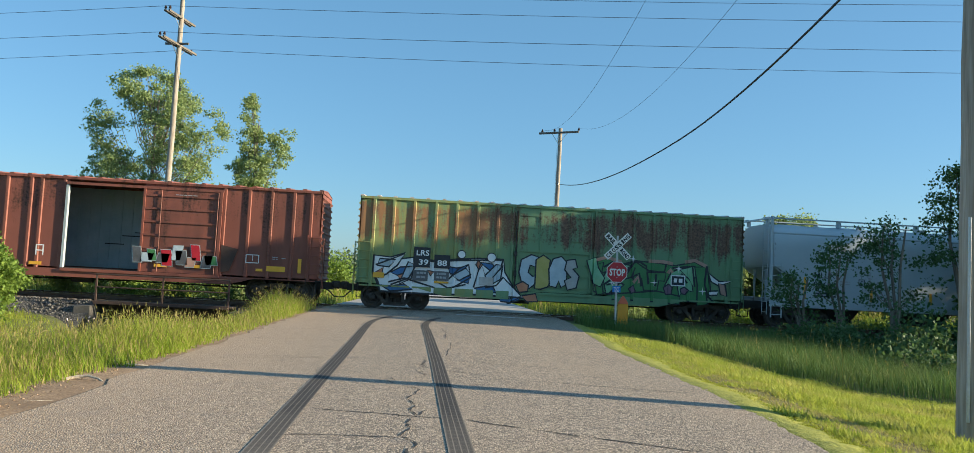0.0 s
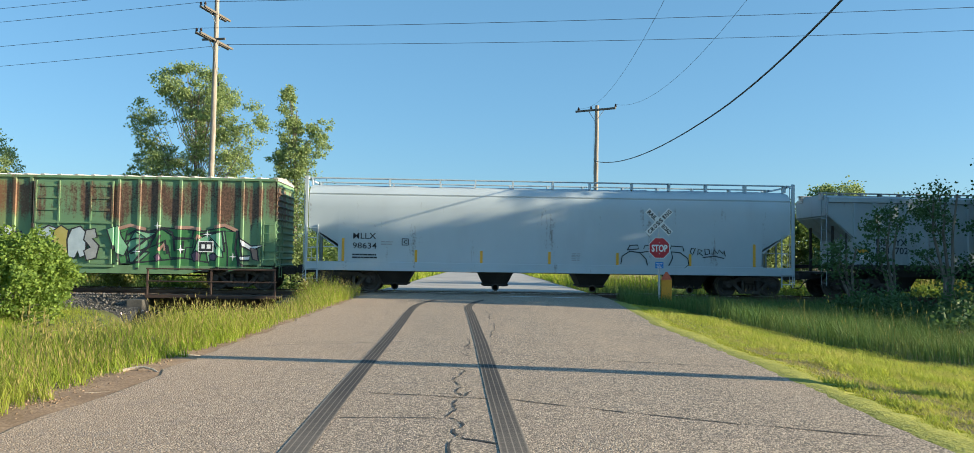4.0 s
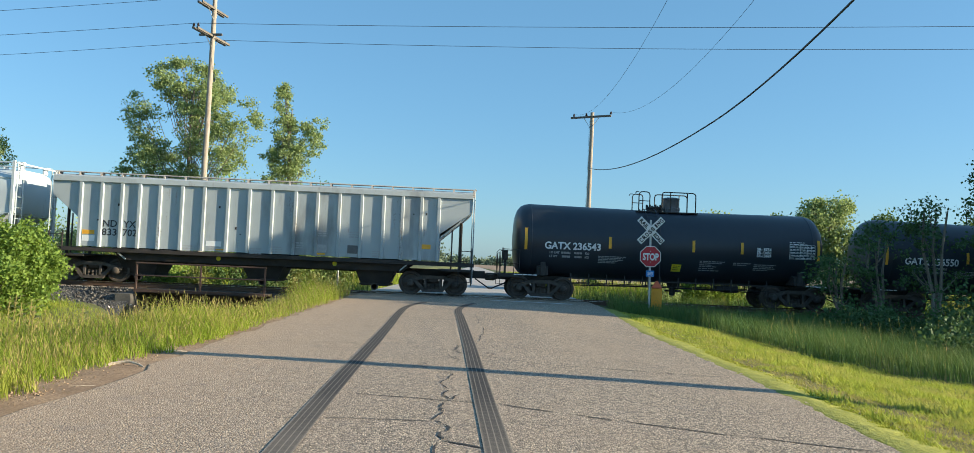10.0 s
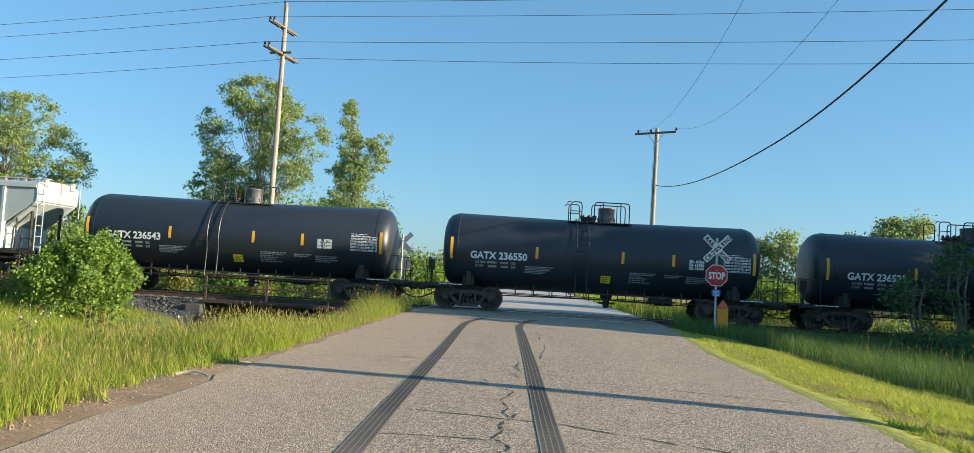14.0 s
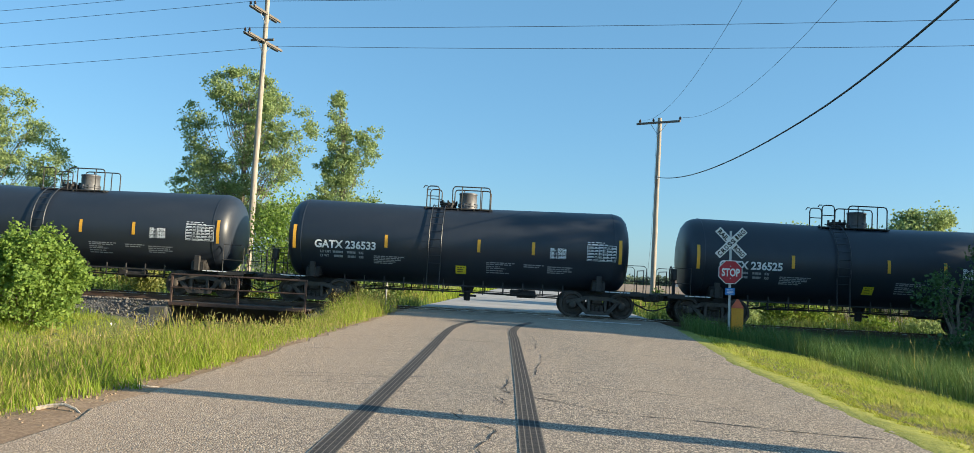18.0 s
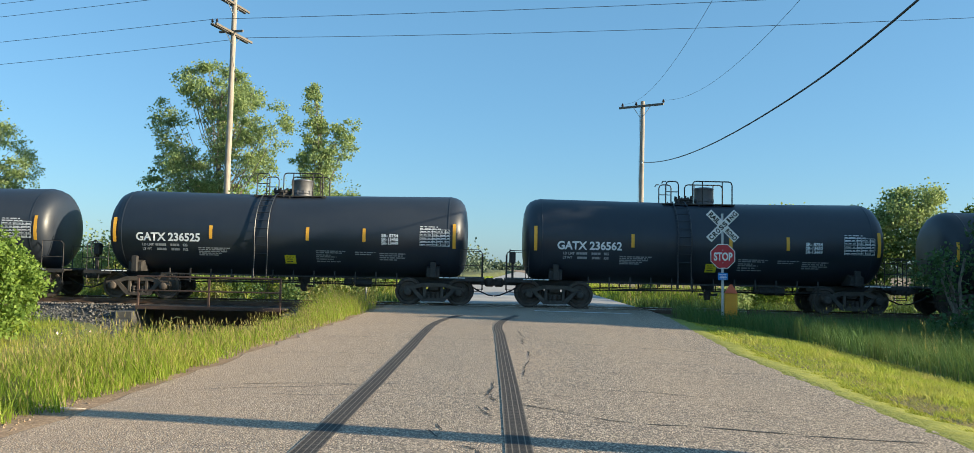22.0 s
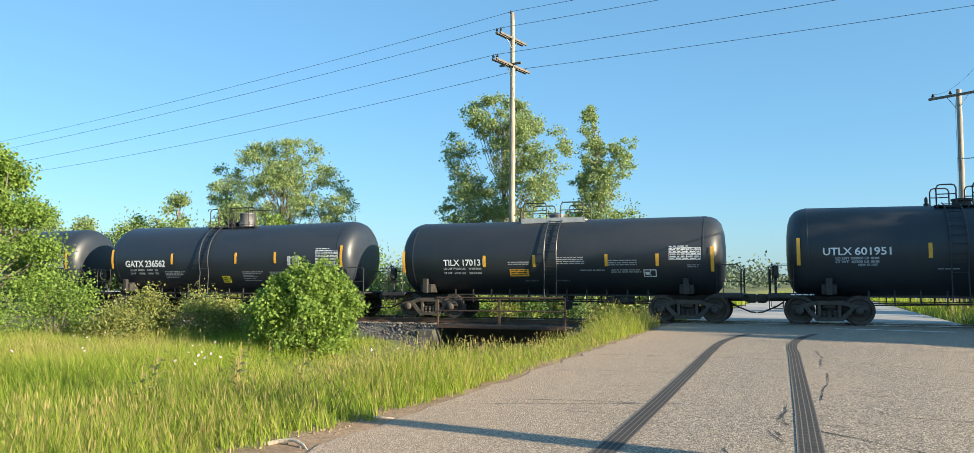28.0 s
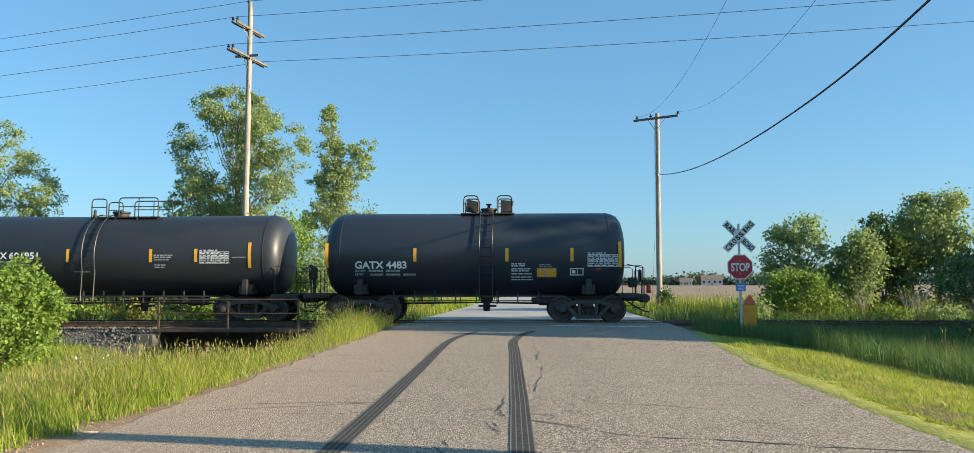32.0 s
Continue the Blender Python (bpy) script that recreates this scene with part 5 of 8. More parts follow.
fit_words("weight_text", "LT WT", 1.17, 1.46, 1.62, 0.075, "grey_text", car, WRAP)
lines("weight_figures", car, [(1.65, 2.15, 1.75), (2.25, 2.75, 1.75), (1.7, 2.15, 1.62), (2.25, 2.75, 1.62), (2.85, 3.3, 1.62)], "grey_text", place, 0.07, 3, 0.014)
lines("stencil_text", car, [(6.6, 7.1, 2.0), (6.6, 7.1, 1.93), (6.6, 7.25, 1.83), (6.6, 7.2, 1.76), (6.6, 7.3, 1.66), (6.6, 7.3, 1.55), (6.6, 7.35, 1.46)], "white", place, 0.035, 4)
bent_patch("placard", car, 7.48, 8.15, 1.56, 1.87, "yellow", place, 3, "worn orange placard with a grey V")
s = Shape()
q = on_tank(1.5, 2.38, off=0.014)
s.add([q(7.6, 1.86), q(7.7, 1.86), q(7.82, 1.68), q(7.94, 1.86), q(8.04, 1.86), q(7.86, 1.57), q(7.78, 1.57)], [(0, 1, 2, 6), (2, 3, 4, 5, 6)])
part("placard_mark", s, "grey_text", car, smooth=False)
lines("stencil_text", car, [(7.55, 8.0, 1.97), (7.55, 8.0, 1.91)], "grey_text", place, 0.03, 6)
s = Shape()
for a, b, c0, d in ((8.62, 9.08, 1.62, 1.65), (8.62, 9.08, 1.84, 1.87), (8.62, 8.65, 1.65, 1.84), (9.05, 9.08, 1.65, 1.84), (8.86, 8.88, 1.65, 1.84), (8.68, 8.8, 1.69, 1.8)):
    s.add([place(a, c0), place(b, c0), place(b, d), place(a, d)], [(0, 1, 2, 3)])
part("stencil_box", s, "white", car, smooth=False)
table_block(car, 9.22, 10.24, 1.92, 2.42, place)
bent_patch("red_tag", car, 9.5, 9.66, 1.8, 1.88, "lamp_red", place, 2)
s = Shape()
s.tube([(11.0, -0.45, 0.98), (11.0, -0.45, 1.95), (10.7, -0.45, 2.02)], 0.02, 6).tube([(11.25, -0.45, 0.98), (11.25, -0.45, 1.9), (11.0, -0.45, 1.95)], 0.02, 6)
s.lathe([(-0.04, 0.2), (0.0, 0.24), (0.04, 0.2)], (11.2, -0.1, 1.62), "x", 18)
s.box(10.75, 11.05, -0.5, -0.2, 1.2, 1.55, 0.04)
part("hand_brake", s, "iron", car, "dark brake wheel and housing")
s = Shape()
s.box(11.42, 11.58, -0.2, -0.02, 1.0, 1.12, 0.02).lathe([(-0.09, 0.05), (-0.08, 0.075), (0.07, 0.075), (0.11, 0.04)], (11.5, -0.11, 1.2), "z", 14)
part("end_lamp", s, "lamp_red", car, "red end-of-train lamp on the coupler")
START.append((car, 152.70))


# -- cars with flat sides --
def flat(y):
    return lambda x, z: (x, y, z)


def side_ladder(car, x, y, z0, z1, material, wide=0.42, rungs=None):
    s = Shape()
    for k in (0, wide):
        s.box(x + k - 0.02, x + k + 0.02, y - 0.05, y, z0, z1)
    n = rungs or max(3, int((z1 - z0) / 0.38))
    for i in range(n):
        z = z0 + 0.12 + i * (z1 - z0 - 0.24) / (n - 1)
        s.tube([(x, y - 0.05, z), (x + wide, y - 0.05, z)], 0.014, 5)
    part("ladder", s, material, car)


def build_box_car(name, label, length, ribs, material, roof_mat, top, half=1.5, floor=0.98, gap=None, sill_z=0.74):
    """A box car: ribbed sides, corrugated ends, ribbed roof; gap: the open doorway from x to x."""
    car = thing(name, label, "box car", "box cars of the train")
    eave = top - 0.16
    spans = [(0.0, gap[0]), (gap[1], length)] if gap else [(0.0, length)]
    for a, b in spans:
        s = Shape()
        s.box(a, b, -half, -half + 0.05, floor - 0.06, eave - 0.04)
        part("side_sheet", s, material, car)
    s = Shape()
    s.box(0, length, half - 0.05, half, floor - 0.06, eave - 0.04)
    part("side_sheet", s, material, car)
    if gap:
        for i in range(12):
            x = gap[0] - 1.2 + i * 0.43
            s = Shape()
            s.box(x + 0.004, x + 0.426, half - 0.1, half - 0.055, floor + 0.02, eave - 0.1, 0.006)
            part("lining_board", s, "inner_wall", car, "scuffed pale blue-grey lining")
        s = Shape()
        for x, z in ((gap[0] + 1.0, 2.35), (gap[0] + 0.35, 2.0), (gap[0] + 1.5, 2.5)):
            s.box(x, x + 0.75, half - 0.13, half - 0.1, z, z + 0.04)
        part("lining_strap", s, "sill_dark", car)
        for a, b in ((0.06, 0.11), (length - 0.11, length - 0.06)):
            s = Shape()
            s.box(a, b, -half + 0.05, half - 0.1, floor, eave - 0.1)
            part("end_lining", s, "inner_wall", car)
    s = Shape()
    s.box(0.0, length, -half, half, floor - 0.1, floor)
    part("deck", s, "sill_dark", car)
    for x in ribs:
        s = Shape()
        y = -half
        s.rings([[(x - 0.07, y, z), (x - 0.045, y - 0.055, z), (x + 0.045, y - 0.055, z), (x + 0.07, y, z)] for z in (floor - 0.05, eave - 0.05)])
        part("side_post", s, material, car)
    for y0, y1 in ((-half - 0.06, -half + 0.02), (half - 0.02, half + 0.06)):
        s = Shape()
        s.box(0, length, y0, y1, eave - 0.06, eave + 0.05, 0.015)
        part("top_chord", s, material, car)
        s = Shape()
        mid = length / 2
        y = y0 if y0 < 0 else y1
        s.prism([(0.1, floor - 0.06), (0.1, sill_z + 0.12), (2.4, sill_z + 0.12), (3.4, sill_z - 0.14), (length - 3.4, sill_z - 0.14), (length - 2.4, sill_z + 0.12), (length - 0.1, sill_z + 0.12), (length - 0.1, floor - 0.06)], min(y0, y1) + 0.01, max(y0, y1) - 0.01)
        part("side_sill", s, material, car)
    # corrugated ends
    for x, k in ((0.0, -1), (length, 1)):
        s, prof = Shape(), []
        n = 13
        for i in range(n * 4 + 1):
            z = floor - 0.05 + (eave - floor) * i / (n * 4)
            prof.append((x + k * (0.02 + 0.07 * max(0.0, math.sin(i * math.pi / 2) if i % 4 != 3 else 0.0)), z))
        outline = prof + [(x - k * 0.04, eave - 0.05), (x - k * 0.04, floor - 0.05)]
        s.rings([[(px, y, pz) for px, pz in outline] for y in (-half, half)])
        part("end_wall", s, material, car)
        s = Shape()
        for y in (-half + 0.1, -half + 0.55):
            s.tube([(x + k * 0.14, y, 0.5), (x + k * 0.14, y, floor + 1.6)], 0.016, 5)
        for i in range(6):
            s.tube([(x + k * 0.14, -half + 0.1, 0.55 + i * 0.38), (x + k * 0.14, -half + 0.55, 0.55 + i * 0.38)], 0.014, 5)
        part("end_ladder", s, material, car)
    # roof
    s = Shape()
    s.slab([(-half - 0.04, eave + 0.05), (0, top), (half + 0.04, eave + 0.05), (half, eave - 0.02), (-half, eave - 0.02)], -0.03, length + 0.03)
    part("roof", s, roof_mat, car, "weathered roof sheets")
    s = Shape()
    n = int(length / 0.62)
    for i in range(n + 1):
        x = 0.05 + i * (length - 0.1) / n
        s.rings([[(x - 0.1, y, z), (x - 0.05, y, z + 0.055), (x + 0.05, y, z + 0.055), (x + 0.1, y, z)] for y, z in ((-half - 0.05, eave + 0.045), (0, top - 0.005), (half + 0.05, eave + 0.045))])
    part("roof_rib", s, roof_mat, car)
    s = Shape()
    s.box(-0.45, length + 0.45, -0.3, 0.3, 0.62, floor - 0.1)
    for x in (length * 0.3, length * 0.45, length * 0.55, length * 0.7):
        s.box(x - 0.06, x + 0.06, -half + 0.05, half - 0.05, 0.72, floor - 0.1)
    part("underframe", s, "sill_dark", car)
    s = Shape()
    s.lathe([(-0.4, 0.02), (-0.38, 0.16), (0.38, 0.16), (0.4, 0.02)], (length * 0.42, -0.9, 0.6), "x", 14)
    s.tube([(2.6, 0.3, 0.5), (length / 2, 0.25, 0.56), (length - 2.6, 0.3, 0.5)], 0.03, 6)
    part("brake_gear", s, "iron", car)
    for x in (0.02, length - 0.46):
        side_ladder(car, x, -half - 0.055, floor + 0.1, floor + 1.7, material, 0.44, 5)
    for x in (0.05, length - 0.45):
        part("step", Shape().tube([(x, -half - 0.04, floor), (x, -half - 0.04, 0.42), (x + 0.4, -half - 0.04, 0.42), (x + 0.4, -half - 0.04, floor)], 0.016, 5), "iron", car)
    for x in (1.5, length - 1.5):
        build_truck(car, x)
    return car


# green box car
GREEN_L = 15.37
car = build_box_car("box_car", "weathered green box car covered in rust and painted lettering", GREEN_L,
                    [0.53, 1.29, 2.09, 2.94, 3.76, 4.59, 5.38, 6.0, 9.32, 10.11, 10.87, 11.68, 12.39, 13.16, 14.06, 14.75], "green_box", "roof_white", 4.46, 1.52)
s = Shape()
s.box(6.2, 9.15, -1.6, -1.56, 0.95, 4.16)
part("door", s, "green_box", car, "rust-patched green sliding door")
for x0, x1 in ((6.26, 7.05), (8.35, 9.1)):
    for i in range(7):
        s = Shape()
        z = 1.15 + i * 0.46
        s.prism([(x0, z), (x1, z), (x1, z + 0.09), (x0, z + 0.09)], -1.63, -1.6)
        part("door_rib", s, "green_box", car)
s = Shape()
for x in (6.22, 9.12, 7.1, 8.3):
    s.box(x - 0.03, x + 0.03, -1.64, -1.6, 1.0, 4.14)
s.box(6.2, 9.15, -1.65, -1.56, 2.5, 2.56).box(6.1, 9.25, -1.63, -1.52, 0.84, 0.93)
part("door_frame", s, "green_box", car)
s = Shape()
s.tube([(6.14, -1.62, 0.8), (6.14, -1.62, 4.1)], 0.025, 6).box(6.08, 6.2, -1.66, -1.58, 1.5, 1.75, 0.02).box(6.08, 6.2, -1.66, -1.58, 2.3, 2.5, 0.02)
part("door_lock_bar", s, "sill_dark", car)
for x0, x1, z0, z1, tone in ((2.16, 2.8, 1.68, 2.46, "dark_text"), (2.96, 3.58, 1.68, 2.2, "dark_text"), (2.16, 2.74, 1.15, 1.56, "lid_grey"), (2.98, 3.56, 1.2, 1.56, "lid_grey")):
    s = Shape()
    s.box(x0, x1, -1.592, -1.58, z0, z1, 0.004)
    part("number_board", s, tone, car, "dark painted number panel")
fit_words("car_number", "LRS", 2.24, 2.72, 2.14, 0.22, "white", car, y=-1.597)
fit_words("car_number", "39", 2.34, 2.7, 1.78, 0.22, "white", car, y=-1.597)
fit_words("car_number", "88", 3.08, 3.44, 1.78, 0.22, "white", car, y=-1.597)
lines("weight_figures", car, [(2.3, 2.66, 1.42), (2.3, 2.66, 1.26), (3.08, 3.45, 1.42), (3.08, 3.45, 1.28)], "grey_text", flat(-1.598), 0.08, 3, 0.02)
for x0, x1, z0, z1 in ((0.62, 1.05, 1.2, 1.4), (2.98, 3.56, 1.1, 1.17), (4.75, 5.3, 1.1, 1.42)):
    s = Shape()
    s.box(x0, x1, -1.58, -1.574, z0, z1)
    part("painted_patch", s, "yellow" if x0 < 4 else "roof_white", car)
# sprayed shapes: flat paint that follows the panels, the posts and the door
def ribbon(points, width):
    """A stroke's outline."""
    up, down = [], []
    for i, (x, z) in enumerate(points):
        a, b = points[max(0, i - 1)], points[min(len(points) - 1, i + 1)]
        d = math.hypot(b[0] - a[0], b[1] - a[1]) or 1
        nx, nz = -(b[1] - a[1]) / d * width / 2, (b[0] - a[0]) / d * width / 2
        up.append((x + nx, z + nz))
        down.append((x - nx, z - nz))
    return up + down[::-1]


def swell(points, by):
    """The outline pushed outwards."""
    area = sum(a[0] * b[1] - b[0] * a[1] for a, b in zip(points, points[1:] + points[:1]))
    k = by if area > 0 else -by
    out = []
    for i, (x, z) in enumerate(points):
        a, b = points[i - 1], points[(i + 1) % len(points)]
        d = math.hypot(b[0] - a[0], b[1] - a[1]) or 1
        out.append((x + (b[1] - a[1]) / d * k, z - (b[0] - a[0]) / d * k))
    return out


GREEN_POSTS = [0.53, 1.29, 2.09, 2.94, 3.76, 4.59, 5.38, 6.0, 9.32, 10.11, 10.87, 11.68, 12.39, 13.16, 14.06, 14.75]
layers = [0]


def sprayed(car, tone, points, rim=0.06):
    for m, outline in ((("dark_text", swell(points, rim)),) if rim else ()) + ((tone, points),):
        layers[0] += 1
        bm = bmesh.new()
        bm.faces.new([bm.verts.new((x, 0, z)) for x, z in outline])
        for x in sorted([p + e for p in GREEN_POSTS for e in (-0.074, -0.048, 0.048, 0.074)] + [6.07, 6.08, 9.2, 9.21]):
            if min(q[0] for q in outline) < x < max(q[0] for q in outline):
                bmesh.ops.bisect_plane(bm, geom=bm.faces[:] + bm.edges[:] + bm.verts[:], plane_co=(x, 0, 0), plane_no=(1, 0, 0))
        for v in bm.verts:
            on_post = any(abs(v.co.x - p) < 0.052 for p in GREEN_POSTS)
            v.co.y = (-1.647 if 6.075 < v.co.x < 9.205 else -1.58 if on_post else -1.526) - 0.0003 * layers[0]
        s = Shape()
        bm.verts.index_update()
        s.add([v.co for v in bm.verts], [[v.index for v in f.verts] for f in bm.faces])
        bm.free()
        part("sprayed_shape", s, m, car, smooth=False)


for tone, points in (
        ("white", [(0.62, 2.04), (1.29, 1.99), (1.84, 2.19), (1.63, 1.94), (2.14, 2.02), (3, 1.93), (3.86, 2.04), (4.72, 2.12), (5.67, 2.13), (5.72, 1.65), (6.04, 1.14), (6.49, 0.71), (4.76, 0.75), (3.04, 0.68), (0.91, 0.7), (0.81, 1.04), (0.63, 1.39)]),
        ("spray_blue", [(1.31, 1.42), (1.68, 1.62), (2.08, 1.67), (1.9, 1.44), (1.61, 1.33)]),
        ("spray_blue", [(3.52, 1.74), (3.87, 1.69), (4.25, 1.84), (3.96, 1.46), (3.62, 1.51)]),
        ("spray_blue", [(3.88, 1.23), (4.41, 1.44), (4.32, 1.17)]),
        ("spray_blue", [(4.76, 1.99), (5.24, 1.92), (5.47, 1.63), (5.16, 1.73)]),
        ("spray_blue", [(0.9, 0.94), (1.33, 0.86), (1.83, 0.97), (2.18, 0.83), (1.33, 0.73)]),
        ("spray_blue", [(5.58, 0.67), (6.05, 0.72), (6.36, 0.62), (5.93, 0.46)]),
        ("spray_blue", [(4.58, 0.94), (5.18, 1.08), (5.7, 0.91), (4.93, 0.81)]),
        ("spray_orange", [(1.58, 1.3), (2.09, 1.5), (1.93, 1.24), (1.74, 1.15)]),
        ("spray_orange", [(0.76, 1.41), (0.98, 1.58), (0.93, 1.26)]),
        ("spray_orange", [(2.74, 1.56), (2.95, 1.52), (2.85, 1.39)]),
        ("spray_orange", [(4.68, 2.03), (4.83, 1.9), (4.73, 1.72), (4.62, 1.9)]),
        ("spray_pale", [(0.86, 1.91), (1.46, 1.9), (1.21, 1.66), (0.78, 1.69)]),
        ("spray_pale", [(1.98, 1.85), (2.19, 1.76), (2.08, 1.24), (1.66, 1.01), (1.82, 1.41)]),
        ("spray_pale", [(3.71, 1.4), (4.21, 1.71), (4.39, 1.52), (3.97, 1.27)]),
        ("spray_pale", [(5, 1.47), (5.41, 1.91), (5.63, 1.91), (5.56, 1.3), (5.26, 1.12)]),
        ("spray_green", [(9.34, 2.23), (9.81, 2.39), (10.49, 2.2), (11, 2.35), (11.85, 2.31), (12.62, 2.24), (13.39, 2.43), (13.91, 2.18), (14.05, 1.31), (13.8, 0.88), (11.88, 0.93), (9.33, 1.1)]),
        ("spray_green", [(9.29, 2.08), (9.66, 2.24), (9.57, 1.66), (9.69, 1.02), (9.48, 0.97), (9.34, 1.48)]),
        ("spray_light_green", [(9.7, 1.64), (9.98, 2.19), (10.5, 1.97), (10.73, 2.02), (10.59, 1.71), (10.17, 1.5), (10.52, 1.42), (10.18, 1.1), (9.84, 1.05), (9.76, 1.4)]),
        ("spray_green", [(10.5, 1.96), (11, 2.3), (11.26, 2.13), (11.52, 1.99), (12.22, 1.94), (12.17, 1.65), (11.92, 1.65), (11.87, 1.25), (11.36, 1.25), (11.27, 1.69), (11.01, 1.85), (10.84, 1.76), (10.52, 1.62)]),
        ("spray_light_green", [(12.44, 1.95), (12.88, 2.2), (13.41, 2.26), (13.45, 1.9), (13.28, 1.68), (13.34, 1.28), (13.07, 1.34), (12.81, 1.1), (12.72, 1.54), (12.57, 1.58), (12.43, 1.26), (12.19, 1.36)]),
        ("spray_green", [(13.43, 2.24), (13.92, 2.27), (13.79, 1.73), (13.95, 0.8), (13.57, 0.73), (13.56, 1.56)]),
        ("spray_green", [(9.84, 0.96), (11.87, 1.19), (12.82, 1.03), (12.82, 0.76), (11.37, 0.84), (9.93, 0.83)]),
        ("spray_purple", [(12.17, 1.36), (12.34, 1.49), (12.48, 1.37), (12.45, 1.15), (12.26, 1.12)]),
        ("spray_purple", [(12.86, 1.33), (13, 1.41), (13.13, 1.31), (13.03, 1.16), (12.9, 1.19)]),
        ("spray_purple", [(10.75, 1.25), (10.89, 1.38), (10.98, 1.17), (10.85, 1.1)]),
        ("white", [(14, 1.99), (14.43, 1.7), (14.95, 1.77), (14.43, 1.57), (14.09, 1.74)]),
        ("white", [(14.01, 1.29), (14.4, 1.32), (14.35, 1.2), (14.03, 1.18)]),
        ("spray_pink", [(14.43, 1.64), (14.65, 1.58), (14.72, 1.15), (14.52, 1.23)]),
        ("spray_pale", [(6.46, 1.24), (6.32, 1.68), (6.39, 2.17), (6.77, 2.37), (7.04, 2.29), (6.96, 1.93), (6.71, 2.01), (6.63, 1.69), (6.83, 1.52), (6.97, 1.56), (6.93, 1.27), (6.72, 1.09)]),
        ("spray_yellow", [(6.97, 1.08), (6.98, 2.2), (7.23, 2.38), (7.49, 2.21), (7.45, 1.87), (7.56, 1.53), (7.44, 1.19), (7.18, 1.09)]),
        ("spray_pale", [(7.55, 1.22), (7.5, 1.87), (7.65, 2.26), (7.95, 2.36), (8.17, 2.14), (8.16, 1.29), (7.99, 1.2), (7.88, 1.45), (7.77, 1.18)]),
        ("platform_grey", [(8.25, 1.1), (8.14, 1.44), (8.39, 1.58), (8.13, 1.88), (8.2, 2.23), (8.5, 2.28), (8.58, 1.98), (8.4, 1.92), (8.66, 1.64), (8.57, 1.2)]),
        ("spray_orange", [(6.21, 1.17), (6.46, 1.3), (6.67, 1.18), (6.64, 0.97), (6.34, 0.92)]),
        ("spray_blue", [(5.56, 0.65), (5.97, 0.76), (6.27, 0.66), (5.98, 0.51), (5.64, 0.53)]),
        ("spray_orange", [(6.47, 0.75), (6.98, 0.85), (7.07, 0.59), (6.65, 0.57)]),
        ("white", [(5.29, 1.15), (5.7, 1.41), (6.05, 1.08), (6.39, 0.75), (5.97, 0.66), (5.47, 0.82)]),
):
    sprayed(car, tone, points)
for points in (
        [(0.7, 1.69), (1.29, 1.94), (1.81, 2.17), (1.54, 1.71), (1.14, 1.35), (0.8, 1.2)],
        [(1.9, 1.67), (2.25, 1.72), (2.01, 1.24), (1.32, 0.95)],
        [(3.56, 1.27), (3.95, 1.71), (4.31, 1.89), (4.41, 1.37), (3.8, 0.99)],
        [(4.54, 1), (4.79, 1.99), (5.09, 1.19), (5.59, 1.81), (5.65, 2.12)],
        [(5.01, 1.01), (5.44, 1.12), (5.7, 1.46)],
        [(0.62, 2.04), (0.61, 1.39), (0.83, 1.04), (0.92, 0.68)],
        [(0.95, 0.68), (3.04, 0.66), (4.76, 0.73), (6.4, 0.69)],
        [(2.14, 2), (3, 1.92), (3.86, 2.02), (5.67, 2.13)],
        [(1.23, 1.05), (1.83, 1.23), (2.43, 1.07), (3.03, 0.91)],
        [(3.07, 1.17), (3.55, 0.92), (4.23, 1.1)],
        [(10.96, 2.11), (10.84, 1.76), (10.93, 1.55)],
        [(9.65, 1.83), (10.03, 1.96), (10.5, 1.93)],
        [(9.83, 1.36), (10.21, 1.5), (10.51, 1.43)],
        [(12.63, 1.58), (12.88, 1.97), (13.1, 1.59)],
):
    sprayed(car, "dark_text", ribbon(points, 0.065), 0.0)
for points in ([(9.3, 2.3), (9.8, 2.46), (10.4, 2.3)], [(11.5, 2.4), (12.1, 2.4), (12.5, 2.34)], [(13.0, 2.44), (13.4, 2.52), (13.9, 2.3)], [(10.9, 1.5), (11.1, 1.75), (11.15, 1.5)], [(12.3, 1.95), (12.4, 2.1), (12.5, 1.98)]):
    sprayed(car, "spray_pink", ribbon(points, 0.13), 0.0)
for tone, points in (("spray_light_green", [(10.05, 2.25), (10.75, 2.16), (10.44, 1.97)]), ("spray_light_green", [(12.82, 2.1), (13.31, 2.25), (13.38, 1.47), (13.16, 1.79)]), ("spray_light_green", [(8.99, 2.28), (9.35, 2.42), (9.45, 2.02), (9.72, 1.62), (9.57, 1.29), (9.3, 1.4)])):
    sprayed(car, tone, points, 0.05)
